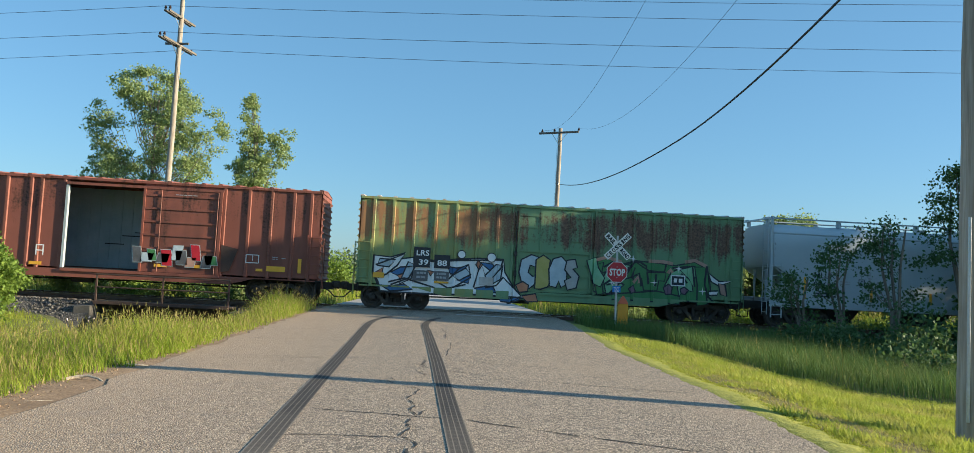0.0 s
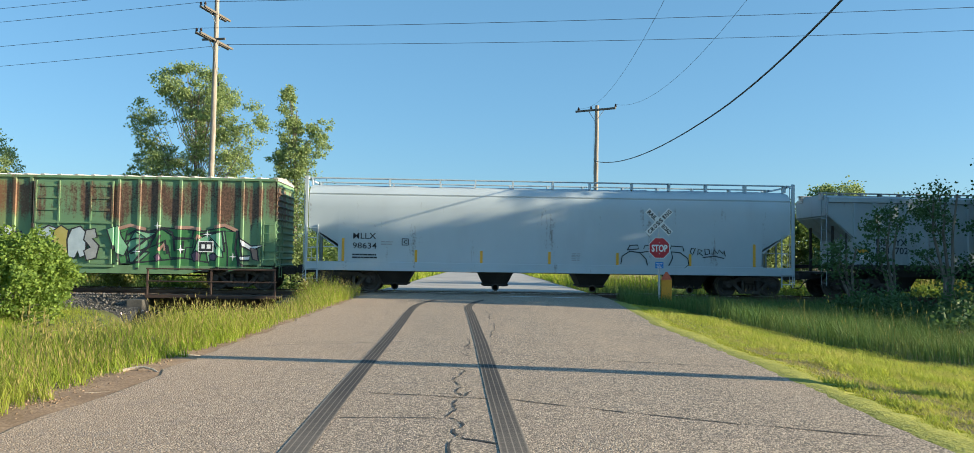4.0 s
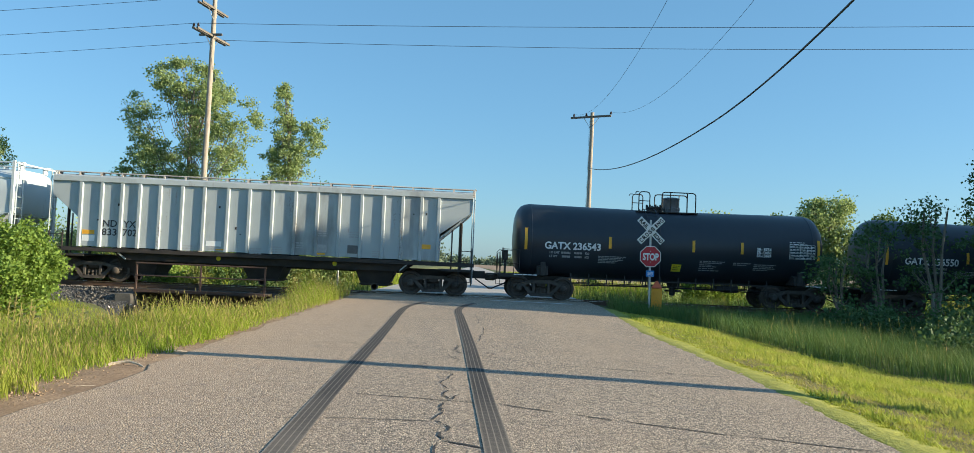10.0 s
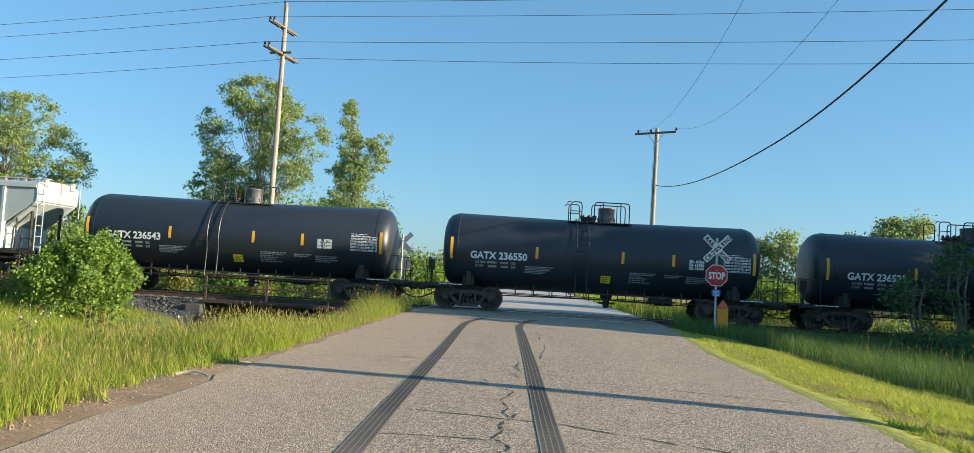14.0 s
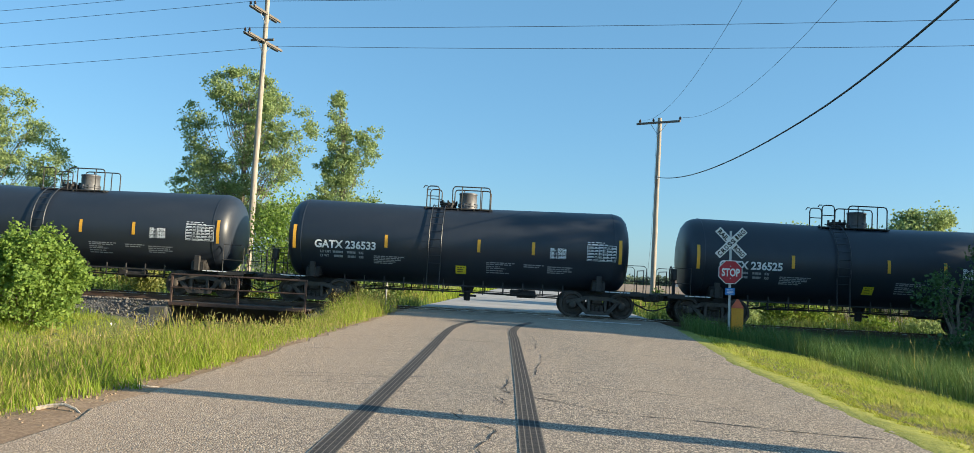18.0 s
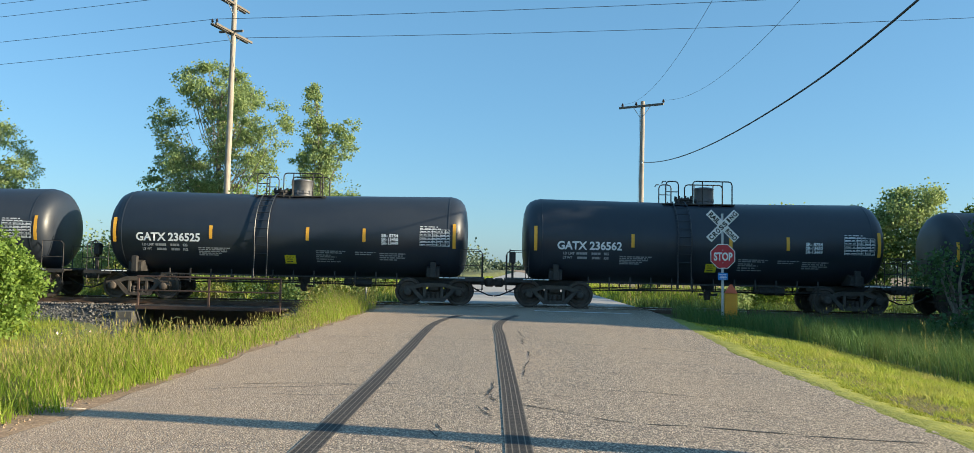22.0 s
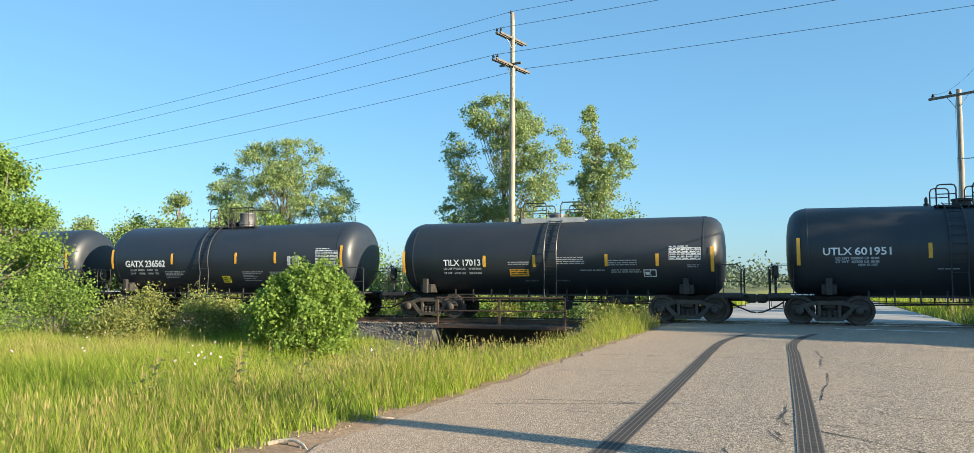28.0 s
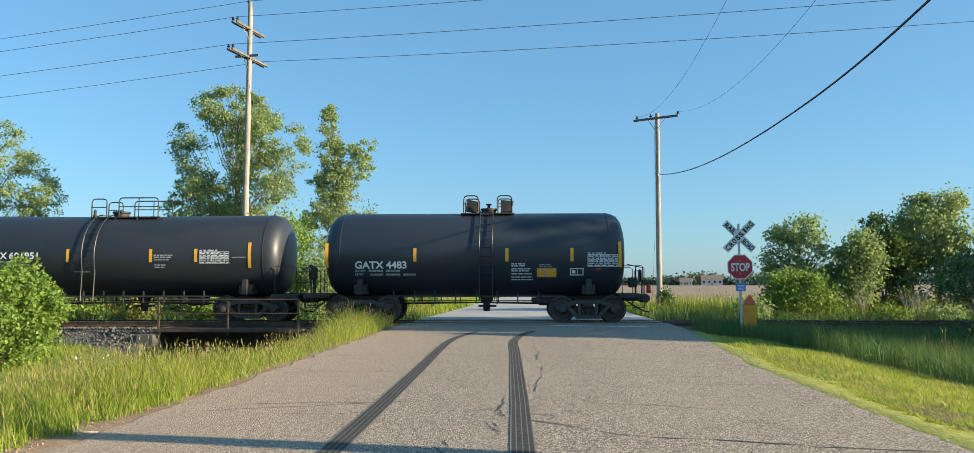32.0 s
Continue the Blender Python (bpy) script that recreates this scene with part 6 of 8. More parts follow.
for points in (
        [(9.7, 2.07), (10.05, 2.29), (10.51, 2.19), (10.79, 2.29)], [(9.73, 1.38), (10.2, 1.73), (10.44, 1.94), (10.76, 2.08)],
        [(10.53, 1.66), (10.76, 2.08), (10.91, 2.33), (11.16, 2.34), (11.41, 2.19), (11.46, 1.95), (12.16, 1.99), (12.23, 2.32)],
        [(10.86, 1.72), (11.14, 1.9), (11.24, 1.37)], [(11.46, 1.95), (11.52, 1.47)], [(11.83, 1.89), (11.81, 1.4)],
        [(12.48, 2.17), (12.89, 2.19), (13.31, 2.29), (13.42, 1.47)], [(13.89, 2.32), (13.83, 1.58), (13.98, 1.09), (14.23, 0.86)], [(9.91, 0.98), (10.22, 1.32), (10.61, 1.75)]):
    sprayed(car, "dark_text", ribbon(points, 0.08), 0.0)
for x, z in ((10.85, 2.45), (10.05, 1.45), (11.75, 1.55), (12.75, 2.15), (13.75, 1.3)):
    sprayed(car, "white", [(x + (0.17 if j % 2 == 0 else 0.035) * math.cos(j * math.pi / 4), z + (0.17 if j % 2 == 0 else 0.035) * math.sin(j * math.pi / 4)) for j in range(8)], 0.0)
for x, z, r in ((4.02, 2.26, 0.14), (5.2, 2.2, 0.16)):
    part("sprayed_rim", Shape().lathe([(0, r + 0.035), (-0.004, r + 0.035)], (x, -1.574, z), "y", 18), "dark_text", car)
    part("sprayed_dot", Shape().lathe([(0, r), (-0.004, r)], (x, -1.578, z), "y", 18), "white", car)
s = Shape()
s.box(12.45, 12.98, -1.59, -1.575, 1.5, 1.85, 0.005)
part("number_board", s, "dark_text", car)
s = Shape()
for a, b, c0, d in ((12.42, 13.01, 1.46, 1.5), (12.42, 13.01, 1.85, 1.89), (12.42, 12.46, 1.5, 1.85), (12.97, 13.01, 1.5, 1.85), (12.55, 12.68, 1.6, 1.76), (12.75, 12.9, 1.6, 1.76)):
    s.add([(a, -1.594, c0), (b, -1.594, c0), (b, -1.594, d), (a, -1.594, d)], [(0, 1, 2, 3)])
part("stencil_box", s, "white", car, smooth=False)
couplers(car, GREEN_L, 0.74, 0.55)
START.append((car, -2.35))

# red box car with an open doorway
RED_L = 15.4
RX = -19.23
car = build_box_car("box_car", "oxide-red box car with one door open, showing a pale empty inside", RED_L,
                    [0.35, 1.2, 2.05, 2.9, 3.75, 4.15 + 0.45, 4.98, 5.8, 11.72, 12.65, 13.49, 14.34, 15.0], "red_box", "red_box", 4.52, 1.52, 1.0, (5.96, 8.72), 0.78)
s = Shape()
s.box(8.74, 11.62, -1.6, -1.555, 0.98, 4.12)
part("door", s, "red_box", car, "closed oxide-red door beside the open doorway")
for i in range(6):
    s = Shape()
    z = 1.35 + i * 0.5
    s.prism([(8.8, z), (11.56, z), (11.56, z + 0.07), (8.8, z + 0.07)], -1.635, -1.6)
    part("door_rib", s, "red_box", car)
s = Shape()
s.box(8.72, 8.8, -1.65, -1.56, 0.98, 4.14).box(11.56, 11.66, -1.65, -1.56, 0.98, 4.14).box(5.9, 11.7, -1.64, -1.52, 0.86, 0.97).box(5.9, 11.7, -1.63, -1.5, 4.12, 4.22)
part("door_frame", s, "red_box", car)
s = Shape()
s.box(5.88, 5.97, -1.6, -1.44, 0.98, 4.1)
part("doorway_edge", s, "inner_wall", car, "pale worn door edge")
for x in (11.5, 9.4):
    part("door_lock_bar", Shape().tube([(x, -1.65, 1.0), (x, -1.65, 4.1)], 0.02, 6), "red_box", car)
for x0, x1, z0, z1, tone in ((4.75, 5.2, 1.04, 1.16, "yellow"), (9.3, 9.75, 1.18, 1.29, "yellow"), (10.75, 11.15, 1.2, 1.32, "yellow"), (13.05, 13.3, 1.2, 1.3, "yellow"), (13.45, 14.15, 1.22, 1.42, "yellow"), (14.62, 14.75, 1.2, 1.75, "yellow")):
    s = Shape()
    s.box(x0, x1, -1.66 if 8.7 < x0 < 11.6 else -1.58, -1.6 if 8.7 < x0 < 11.6 else -1.57, z0, z1)
    part("painted_patch", s, tone, car, "yellow patch")
# blocky sprayed shapes low on the door
rnd = random.Random(9)
for i in range(11):
    x, z = 8.55 + i * 0.27 + rnd.uniform(-0.05, 0.05), 1.2 + rnd.uniform(0, 0.35)
    w, h0 = rnd.uniform(0.28, 0.45), rnd.uniform(0.28, 0.62)
    tone = ("sign_red", "spray_pale", "spray_green", "spray_pink")[i % 4] if i % 3 else "lid_grey"
    for grow, off, m in ((0.022, -1.664, "inner_wall"), (0.0, -1.668, tone)):
        s = Shape()
        lean = 0.08 * (1 if i % 2 else -1)
        s.prism([(x - grow, z - grow), (x + w + grow, z - grow), (x + w + grow + lean, z + h0 + grow), (x - grow + lean, z + h0 + grow)], off, off - 0.003)
        part("sprayed_shape", s, m, car)
s = Shape()
s.prism([(11.75, 1.1), (12.05, 1.15), (12.35, 2.0), (11.7, 2.15)], -1.59, -1.582)
part("primer_patch", s, "rust_iron", car)
s = Shape()
for a, b, c0, d in ((12.65, 13.15, 1.5, 1.53), (12.65, 13.15, 1.8, 1.83), (12.65, 12.68, 1.53, 1.8), (13.12, 13.15, 1.53, 1.8), (12.9, 12.92, 1.6, 1.8), (4.95, 5.0, 1.4, 1.8), (5.2, 5.25, 1.4, 1.8), (5.0, 5.2, 1.76, 1.8), (5.0, 5.2, 1.56, 1.6)):
    s.add([(a, -1.58, c0), (b, -1.58, c0), (b, -1.58, d), (a, -1.58, d)], [(0, 1, 2, 3)])
part("stencil_box", s, "white", car, smooth=False)
lines("stencil_text", car, [(13.65, 13.85, z) for z in (1.68, 1.75)] + [(14.0, 14.15, 1.72)], "grey_text", flat(-1.58), 0.03, 3)
lines("stencil_text", car, [(9.9, 10.7, 3.93), (10.0, 10.6, 3.85)], "grey_text", flat(-1.605), 0.03, 3)
couplers(car, RED_L, 0.74, 0.74)
START.append((car, RX))


def build_hopper(name, label, length, rings_at, profile, material, sill, hoppers, sill_mat, hop_mat, roof_z, stanchions, rail_mat):
    """A covered hopper: body with sloped ends, side sills, hoppers, roof walk, end frames, trucks."""
    car = thing(name, label, "hopper car", "covered hoppers of the train")
    s, rings = Shape(), []
    for x, low in rings_at:
        ring = [(y, max(z, low)) for y, z in profile]
        rings.append([(x, y, z) for y, z in ring] + [(x, -y, z) for y, z in reversed(ring)])
    s.rings(rings)
    part("body", s, material, car)
    for k in (-1, 1):
        s = Shape()
        y = k * (profile[0][0] if k < 0 else profile[0][0])
        y = k * abs(profile[0][0])
        s.box(0.0, length, min(y, y + k * 0.04), max(y, y + k * 0.04), sill[0], sill[1], 0.01)
        part("side_sill", s, sill_mat, car)
    for x, w in hoppers:
        s = Shape()
        s.rings([[(x - w, -1.1, sill[0] + 0.25), (x + w, -1.1, sill[0] + 0.25), (x + w, 1.1, sill[0] + 0.25), (x - w, 1.1, sill[0] + 0.25)],
                 [(x - w * 0.56, -0.75, 0.36), (x + w * 0.56, -0.75, 0.36), (x + w * 0.56, 0.75, 0.36), (x - w * 0.56, 0.75, 0.36)],
                 [(x - w * 0.54, -0.7, 0.27), (x + w * 0.54, -0.7, 0.27), (x + w * 0.54, 0.7, 0.27), (x - w * 0.54, 0.7, 0.27)]])
        s.box(x - w * 0.62, x + w * 0.62, -0.8, 0.8, 0.3, 0.36)
        part("hopper", s, hop_mat, car, "dark discharge hopper")
        s = Shape()
        s.lathe([(-0.1, 0.1), (0.1, 0.1)], (x, -0.78, 0.24), "y", 12).lathe([(-0.02, 0.15), (0.02, 0.15)], (x, -0.86, 0.24), "y", 12)
        part("outlet_cap", s, "truck_iron", car)
    s = Shape()
    s.box(-0.5, 2.6, -0.3, 0.3, 0.72, 1.02).box(length - 2.6, length + 0.5, -0.3, 0.3, 0.72, 1.02).box(2.0, length - 2.0, -0.2, 0.2, 0.8, 1.0)
    part("centre_sill", s, "sill_dark", car)
    for y in (-0.95, 0.95):
        s = Shape()
        s.box(0.0, length, y - 0.16, y + 0.16, roof_z - 0.03, roof_z)
        part("roof_walk", s, rail_mat, car)
    bracket = None
    for x in stanchions:
        for y in (-0.95, 0.95):
            if bracket is None:
                bracket = part("walk_bracket", Shape().box(-0.03, 0.03, -0.16, 0.16, roof_z - 0.3, roof_z - 0.03), rail_mat, car, at=pose(x, y, 0))
            else:
                again(bracket, car, pose(x, y, 0))
    n = 8
    for i in range(n):
        x = 1.4 + i * (length - 2.8) / (n - 1)
        s = Shape()
        s.box(x - 0.55, x + 0.55, -0.42, 0.42, roof_z - 0.4, roof_z - 0.22, 0.05)
        part("hatch_cover", s, rail_mat, car)
    return car


# pale smooth-sided hopper
L = 19.25
prof = [(-1.58, 1.1), (-1.6, 2.0), (-1.61, 3.3), (-1.6, 3.72), (-1.56, 3.78), (-1.58, 3.84), (-1.5, 3.95), (-1.3, 4.1), (-0.8, 4.22)]
car = build_hopper("hopper_car", "pale grey smooth-sided covered hopper with yellow stripes on the rails", L,
                   [(0.14, 2.55), (0.16, 2.5), (0.75, 2.2), (1.28, 1.86), (1.3, 1.1), (L - 1.3, 1.1), (L - 1.28, 1.86), (L - 0.75, 2.2), (L - 0.16, 2.5), (L - 0.14, 2.55)],
                   prof, "hopper_grey", (0.84, 1.18), [(3.45, 0.85), (7.45, 0.85), (11.35, 0.85), (15.3, 0.85)], "hopper_grey", "sill_dark", 4.5, [0.15, 3.2, 5.2, 6.6, 8.1, 9.7, 11.2, 12.9, 14.4, 15.9, 17.5, 19.1], "hopper_grey")
for k, x in ((1, 0.0), (-1, L)):
    s = Shape()
    s.rings([[(x + k * 0.2, -1.5, 2.5), (x + k * 0.2, 1.5, 2.5), (x + k * 0.2, 1.5, 2.44), (x + k * 0.2, -1.5, 2.44)], [(x + k * 2.4, -1.5, 0.95), (x + k * 2.4, 1.5, 0.95), (x + k * 2.4, 1.5, 0.89), (x + k * 2.4, -1.5, 0.89)]])
    part("slope_sheet", s, "hopper_grey", car)
    s = Shape()
    s.box(min(x, x + k * 0.1), max(x, x + k * 0.1), -1.64, -1.54, 1.1, 4.5).box(min(x, x + k * 0.1), max(x, x + k * 0.1), 1.54, 1.64, 1.1, 4.5)
    s.box(min(x, x + k * 0.06), max(x, x + k * 0.06), -1.6, 1.6, 4.4, 4.46)
    part("corner_post", s, "hopper_grey", car)
    side_ladder(car, x + 0.06 if k > 0 else x - 0.5, -1.6, 0.4, 2.6, "hopper_grey", 0.44, 6)
    s = Shape()
    for y in (-1.5, -1.05):
        s.tube([(x - k * 0.06, y, 0.5), (x - k * 0.06, y, 4.5)], 0.018, 5)
    for i in range(10):
        s.tube([(x - k * 0.06, -1.5, 0.6 + i * 0.42), (x - k * 0.06, -1.05, 0.6 + i * 0.42)], 0.015, 5)
    part("end_ladder", s, "hopper_grey", car)
    s = Shape()
    for y in (-0.55, 0.55):
        part("end_brace", Shape().tube([(x + k * 0.3, y, 1.0), (x + k * 0.3, y, 2.45)], 0.045, 6), "hopper_grey", car)
    s.tube([(x + k * 0.25, -1.55, 1.2), (x + k * 0.25, -1.55, 1.75), (x + k * 1.2, -1.55, 1.75)], 0.018, 5)
    part("grab_iron", s, "hopper_grey", car)
    build_truck(car, x + k * 1.55)
for x, z1 in ((1.48, 2.09), (4.31, 1.67), (6.86, 1.67), (9.53, 1.67), (12.21, 1.67), (15.1, 1.67), (17.66, 2.09)):
    s = Shape()
    s.box(x - 0.05, x + 0.05, -1.606, -1.588, 1.2, z1)
    part("reflective_stripe", s, "yellow", car, "yellow reflective tape")
fit_words("car_number", "MLLX", 1.84, 2.72, 2.08, 0.24, "dark_text", car, y=-1.61, bold=0.002)
fit_words("car_number", "98634", 1.84, 2.76, 1.7, 0.24, "dark_text", car, y=-1.61, bold=0.002)
lines("weight_figures", car, [(1.84, 2.8, 1.43), (1.84, 2.8, 1.32)], "dark_text", flat(-1.609), 0.06, 3, 0.02)
lines("stencil_text", car, [(2.95, 3.4, 1.95), (2.95, 3.4, 1.85)], "grey_text", flat(-1.61), 0.05, 5)
lines("stencil_text", car, [(10.4, 10.75, z) for z in (1.6, 1.54, 1.48, 1.4, 1.34)], "grey_text", flat(-1.608), 0.03, 6)
s = Shape()
for a, b, c0, d in ((3.75, 4.02, 1.84, 1.87), (3.75, 4.02, 2.08, 2.11), (3.75, 3.78, 1.87, 2.08), (3.99, 4.02, 1.87, 2.08)):
    s.add([(a, -1.612, c0), (b, -1.612, c0), (b, -1.612, d), (a, -1.612, d)], [(0, 1, 2, 3)])
part("stencil_box", s, "dark_text", car, smooth=False)
fit_words("stencil_letter", "C", 3.82, 3.95, 1.92, 0.12, "dark_text", car, y=-1.613)
strokes = [[(12.35, 1.25), (12.4, 1.55), (12.7, 1.75), (13.1, 1.7), (13.35, 1.45), (13.4, 1.2)], [(13.1, 1.7), (13.6, 1.78), (14.0, 1.68)], [(14.25, 1.2), (14.4, 1.5), (14.35, 1.75), (14.7, 1.72), (15.0, 1.5), (15.05, 1.25), (14.85, 1.1)],
           [(12.6, 1.8), (12.7, 1.98), (13.0, 2.0), (13.05, 1.85), (12.6, 1.8)], [(13.25, 1.85), (13.3, 2.0), (13.6, 1.98), (13.65, 1.85)], [(14.3, 1.85), (14.35, 1.98), (14.8, 1.95), (14.85, 1.78)],
           [(15.1, 1.75), (15.15, 1.9), (15.3, 1.9), (15.2, 1.65), (15.1, 1.75)], [(15.4, 1.65), (15.42, 1.88), (15.58, 1.8), (15.45, 1.72), (15.6, 1.62)], [(15.7, 1.65), (15.68, 1.88), (15.85, 1.86), (15.88, 1.7), (15.7, 1.65)], [(16.0, 1.66), (16.05, 1.86), (16.2, 1.7), (16.25, 1.86), (16.4, 1.7), (16.45, 1.82), (16.5, 1.6)], [(15.6, 1.55), (16.1, 1.6), (16.45, 1.52)]]
for st in strokes:
    s = Shape()
    s.tube([(x, -1.605, z) for x, z in st], 0.02, 5)
    part("sprayed_line", s, "dark_text", car, "black spray-paint stroke")
couplers(car, L, 0.52, 0.66)
START.append((car, 14.16))

# ribbed hopper with dark lower half
L = 16.4
prof = [(-1.5, 1.3), (-1.5, 2.4), (-1.5, 3.8), (-1.58, 3.84), (-1.56, 4.02), (-1.2, 4.1), (-0.6, 4.18)]
car = build_hopper("hopper_car", "streaked grey ribbed covered hopper with a dark lower half", L,
                   [(0.14, 3.32), (0.16, 3.3), (1.2, 2.42), (1.22, 1.36), (L - 1.4, 1.36), (L - 1.38, 2.42), (L - 0.16, 3.3), (L - 0.14, 3.32)],
                   prof, "ndyx_grey", (1.16, 1.32), [(3.3, 1.0), (8.1, 1.05), (12.5, 1.0)], "sill_dark", "sill_dark", 4.25, [0.1 + i * 0.81 for i in range(21)], "roof_white")
for x in (35.81, 36.59, 37.35, 38.02, 38.79, 39.63, 40.47, 41.38, 42.2, 43.08, 43.97, 44.82, 45.67, 46.53, 47.38, 48.12, 48.86, 49.54):
    x -= 34.6
    s = Shape()
    s.rings([[(x - 0.075, -1.5, z), (x - 0.05, -1.58, z), (x + 0.05, -1.58, z), (x + 0.075, -1.5, z)] for z in (1.34, 3.82)])
    part("side_post", s, "ndyx_grey", car)
s = Shape()
s.prism([(1.5, 1.3), (L - 1.5, 1.3), (L - 2.4, 1.2), (L - 2.8, 0.88), (2.8, 0.88), (2.4, 1.2)], -1.2, 1.2)
part("lower_body", s, "sill_dark", car, "grimy black lower body")
for k, x in ((1, 0.0), (-1, L)):
    s = Shape()
    s.rings([[(x + k * 0.2, -1.46, 3.3), (x + k * 0.2, 1.46, 3.3), (x + k * 0.2, 1.46, 3.24), (x + k * 0.2, -1.46, 3.24)], [(x + k * 2.9, -1.3, 0.95), (x + k * 2.9, 1.3, 0.95), (x + k * 2.9, 1.3, 0.89), (x + k * 2.9, -1.3, 0.89)]])
    part("slope_sheet", s, "ndyx_grey", car)
    s = Shape()
    for dx, y, z, r in ((0.55, -1.0, 2.9, 0.06), (0.55, 1.0, 2.9, 0.06), (0.9, -1.42, 2.6, 0.03)):
        part("end_brace", Shape().tube([(x + k * dx, y, 1.0), (x + k * dx, y, z)], r, 6), "sill_dark", car)
    s.box(min(x - k * 0.05, x + k * 1.4), max(x - k * 0.05, x + k * 1.4), -1.45, 1.45, 0.96, 1.04)
    part("end_platform", s, "sill_dark", car)
    s = Shape()
    for y in (-1.52, -1.08):
        s.tube([(x + k * 0.06, y, 0.5), (x + k * 0.06, y, 4.25)], 0.02, 5)
    for i in range(9):
        s.tube([(x + k * 0.06, -1.52, 0.6 + i * 0.43), (x + k * 0.06, -1.08, 0.6 + i * 0.43)], 0.015, 5)
    part("end_ladder", s, "ndyx_grey", car)
    part("corner_post", Shape().tube([(x + k * 0.06, 1.52, 0.5), (x + k * 0.06, 1.52, 4.25)], 0.02, 5), "ndyx_grey", car)
    side_ladder(car, x + 0.1 if k > 0 else x - 0.6, -1.5, 0.45, 1.9, "sill_dark", 0.5, 4)
    build_truck(car, x + k * (1.58 if k < 0 else 1.6))
for text, x0, x1, z in (("ND", 2.06, 2.58, 2.13), ("YX", 2.86, 3.32, 2.13), ("833", 2.05, 2.6, 1.8), ("702", 2.84, 3.36, 1.8)):
    fit_words("car_number", text, x0, x1, z, 0.27, "dark_text", car, y=-1.507)
for x0, x1, z0, z1, m in ((1.32, 1.78, 1.82, 1.98, "yellow"), (14.3, 14.68, 1.8, 1.98, "yellow"), (1.32, 1.8, 1.55, 1.77, "white"), (11.45, 11.85, 1.5, 1.82, "lid_grey"), (10.2, 10.65, 1.5, 1.8, "grey_text"), (10.15, 10.6, 1.4, 1.47, "yellow"), (6.4, 6.85, 1.4, 1.46, "yellow"), (6.02, 6.6, 1.55, 1.75, "white")):
    s = Shape()
    s.box(x0, x1, -1.508, -1.502, z0, z1)
    part("painted_patch", s, m, car)
for i, (x, z) in enumerate(((5.1, 1.5), (6.1, 1.6), (7.7, 1.5), (9.3, 1.8), (11.5, 2.3), (12.4, 1.6), (8.5, 1.6), (10.2, 2.3))):
    lines("stencil_text", car, [(x, x + 0.45, z - 0.09 * j) for j in range(3)], "grey_text", flat(-1.504), 0.045, i)
for x in (6.45, 10.95):
    part("yellow_disc", Shape().lathe([(0, 0.09), (-0.02, 0.085)], (x, -1.205, 1.08), "y", 16), "yellow_plate", car, "yellow inspection disc")
rnd = random.Random(2)
for i in range(9):
    x, z = 1.5 + rnd.uniform(0, 13), rnd.uniform(1.6, 3.2)
    part("paint_chip", Shape().box(x, x + 0.06, -1.507, -1.502, z, z + rnd.uniform(0.04, 0.12)), "sill_dark", car)
couplers(car, L, 0.68, 0.85)
START.append((car, 34.7))


# ---- signs, poles, wires ----
def build_crossbuck(name, label, at, back=False):
    """A post with crossed blades, a stop sign and a small plate; its face looks along -y."""
    sign = thing(name, label, "road sign", at=at)
    s = Shape()
    s.box(-0.035, 0.035, 0.0, 0.06, -0.6, 3.2, 0.008)
    for i in range(14):
        s.box(-0.012, 0.012, -0.003, 0.0, 0.4 + i * 0.18, 0.43 + i * 0.18)
    part("post", s, "galv", sign, "galvanised steel post")
    face = "galv" if back else "sign_white"
    for tilt, y, text in ((45, -0.018, (("RAIL", -0.56, -0.17), ("ROAD", 0.17, 0.57))), (-45, -0.03, tuple((c, -0.51 + 0.146 * i - (0.018 if c == "I" else 0.052), -0.51 + 0.146 * i + (0.018 if c == "I" else 0.052)) for i, c in enumerate("CROSSING")))):
        s = Shape()
        s.box(-0.61, 0.61, -0.004, 0.004, -0.115, 0.115, 0.003)
        blade = part("blade", s, face, sign, at=pose(0, y, 2.81, 0, tilt, 0))
        if not back:
            for word, a, b in text:
                fit_words("lettering", word, a, b, -0.075, 0.15, "sign_black", blade, y=-0.009, bold=0.008)
    for r, y, m in ((0.412, -0.028, face), (0.385, -0.034, "galv" if back else "sign_red")):
        s = Shape()
        s.prism([(r * math.cos(math.pi / 8 + i * math.pi / 4), 1.86 + r * math.sin(math.pi / 8 + i * math.pi / 4)) for i in range(8)], y, y + 0.005)
        plate = part("stop_plate", s, m, sign, "" if back else "red octagonal stop plate with a white rim")
    if not back:
        fit_words("lettering", "STOP", -0.28, 0.28, 1.735, 0.25, "sign_white", sign, y=-0.037, bold=0.012)
        s = Shape()
        s.box(-0.15, 0.15, -0.028, -0.022, 1.12, 1.35, 0.002)
        part("notice_plate", s, "sign_blue", sign, "small blue notice plate")
        lines("notice_text", sign, [(-0.11, 0.11, 1.28), (-0.09, 0.1, 1.235), (-0.1, 0.11, 1.19), (-0.07, 0.08, 1.145)], "sign_white", flat(-0.031), 0.018, 3, 0.014)
    s = Shape()
    for z in (2.81, 2.05, 1.66, 1.23):
        s.lathe([(-0.045, 0.014), (-0.038, 0.018), (0.07, 0.014)], (0, 0, z), "y", 8)
    part("bolt", s, "galv", sign)
    return sign


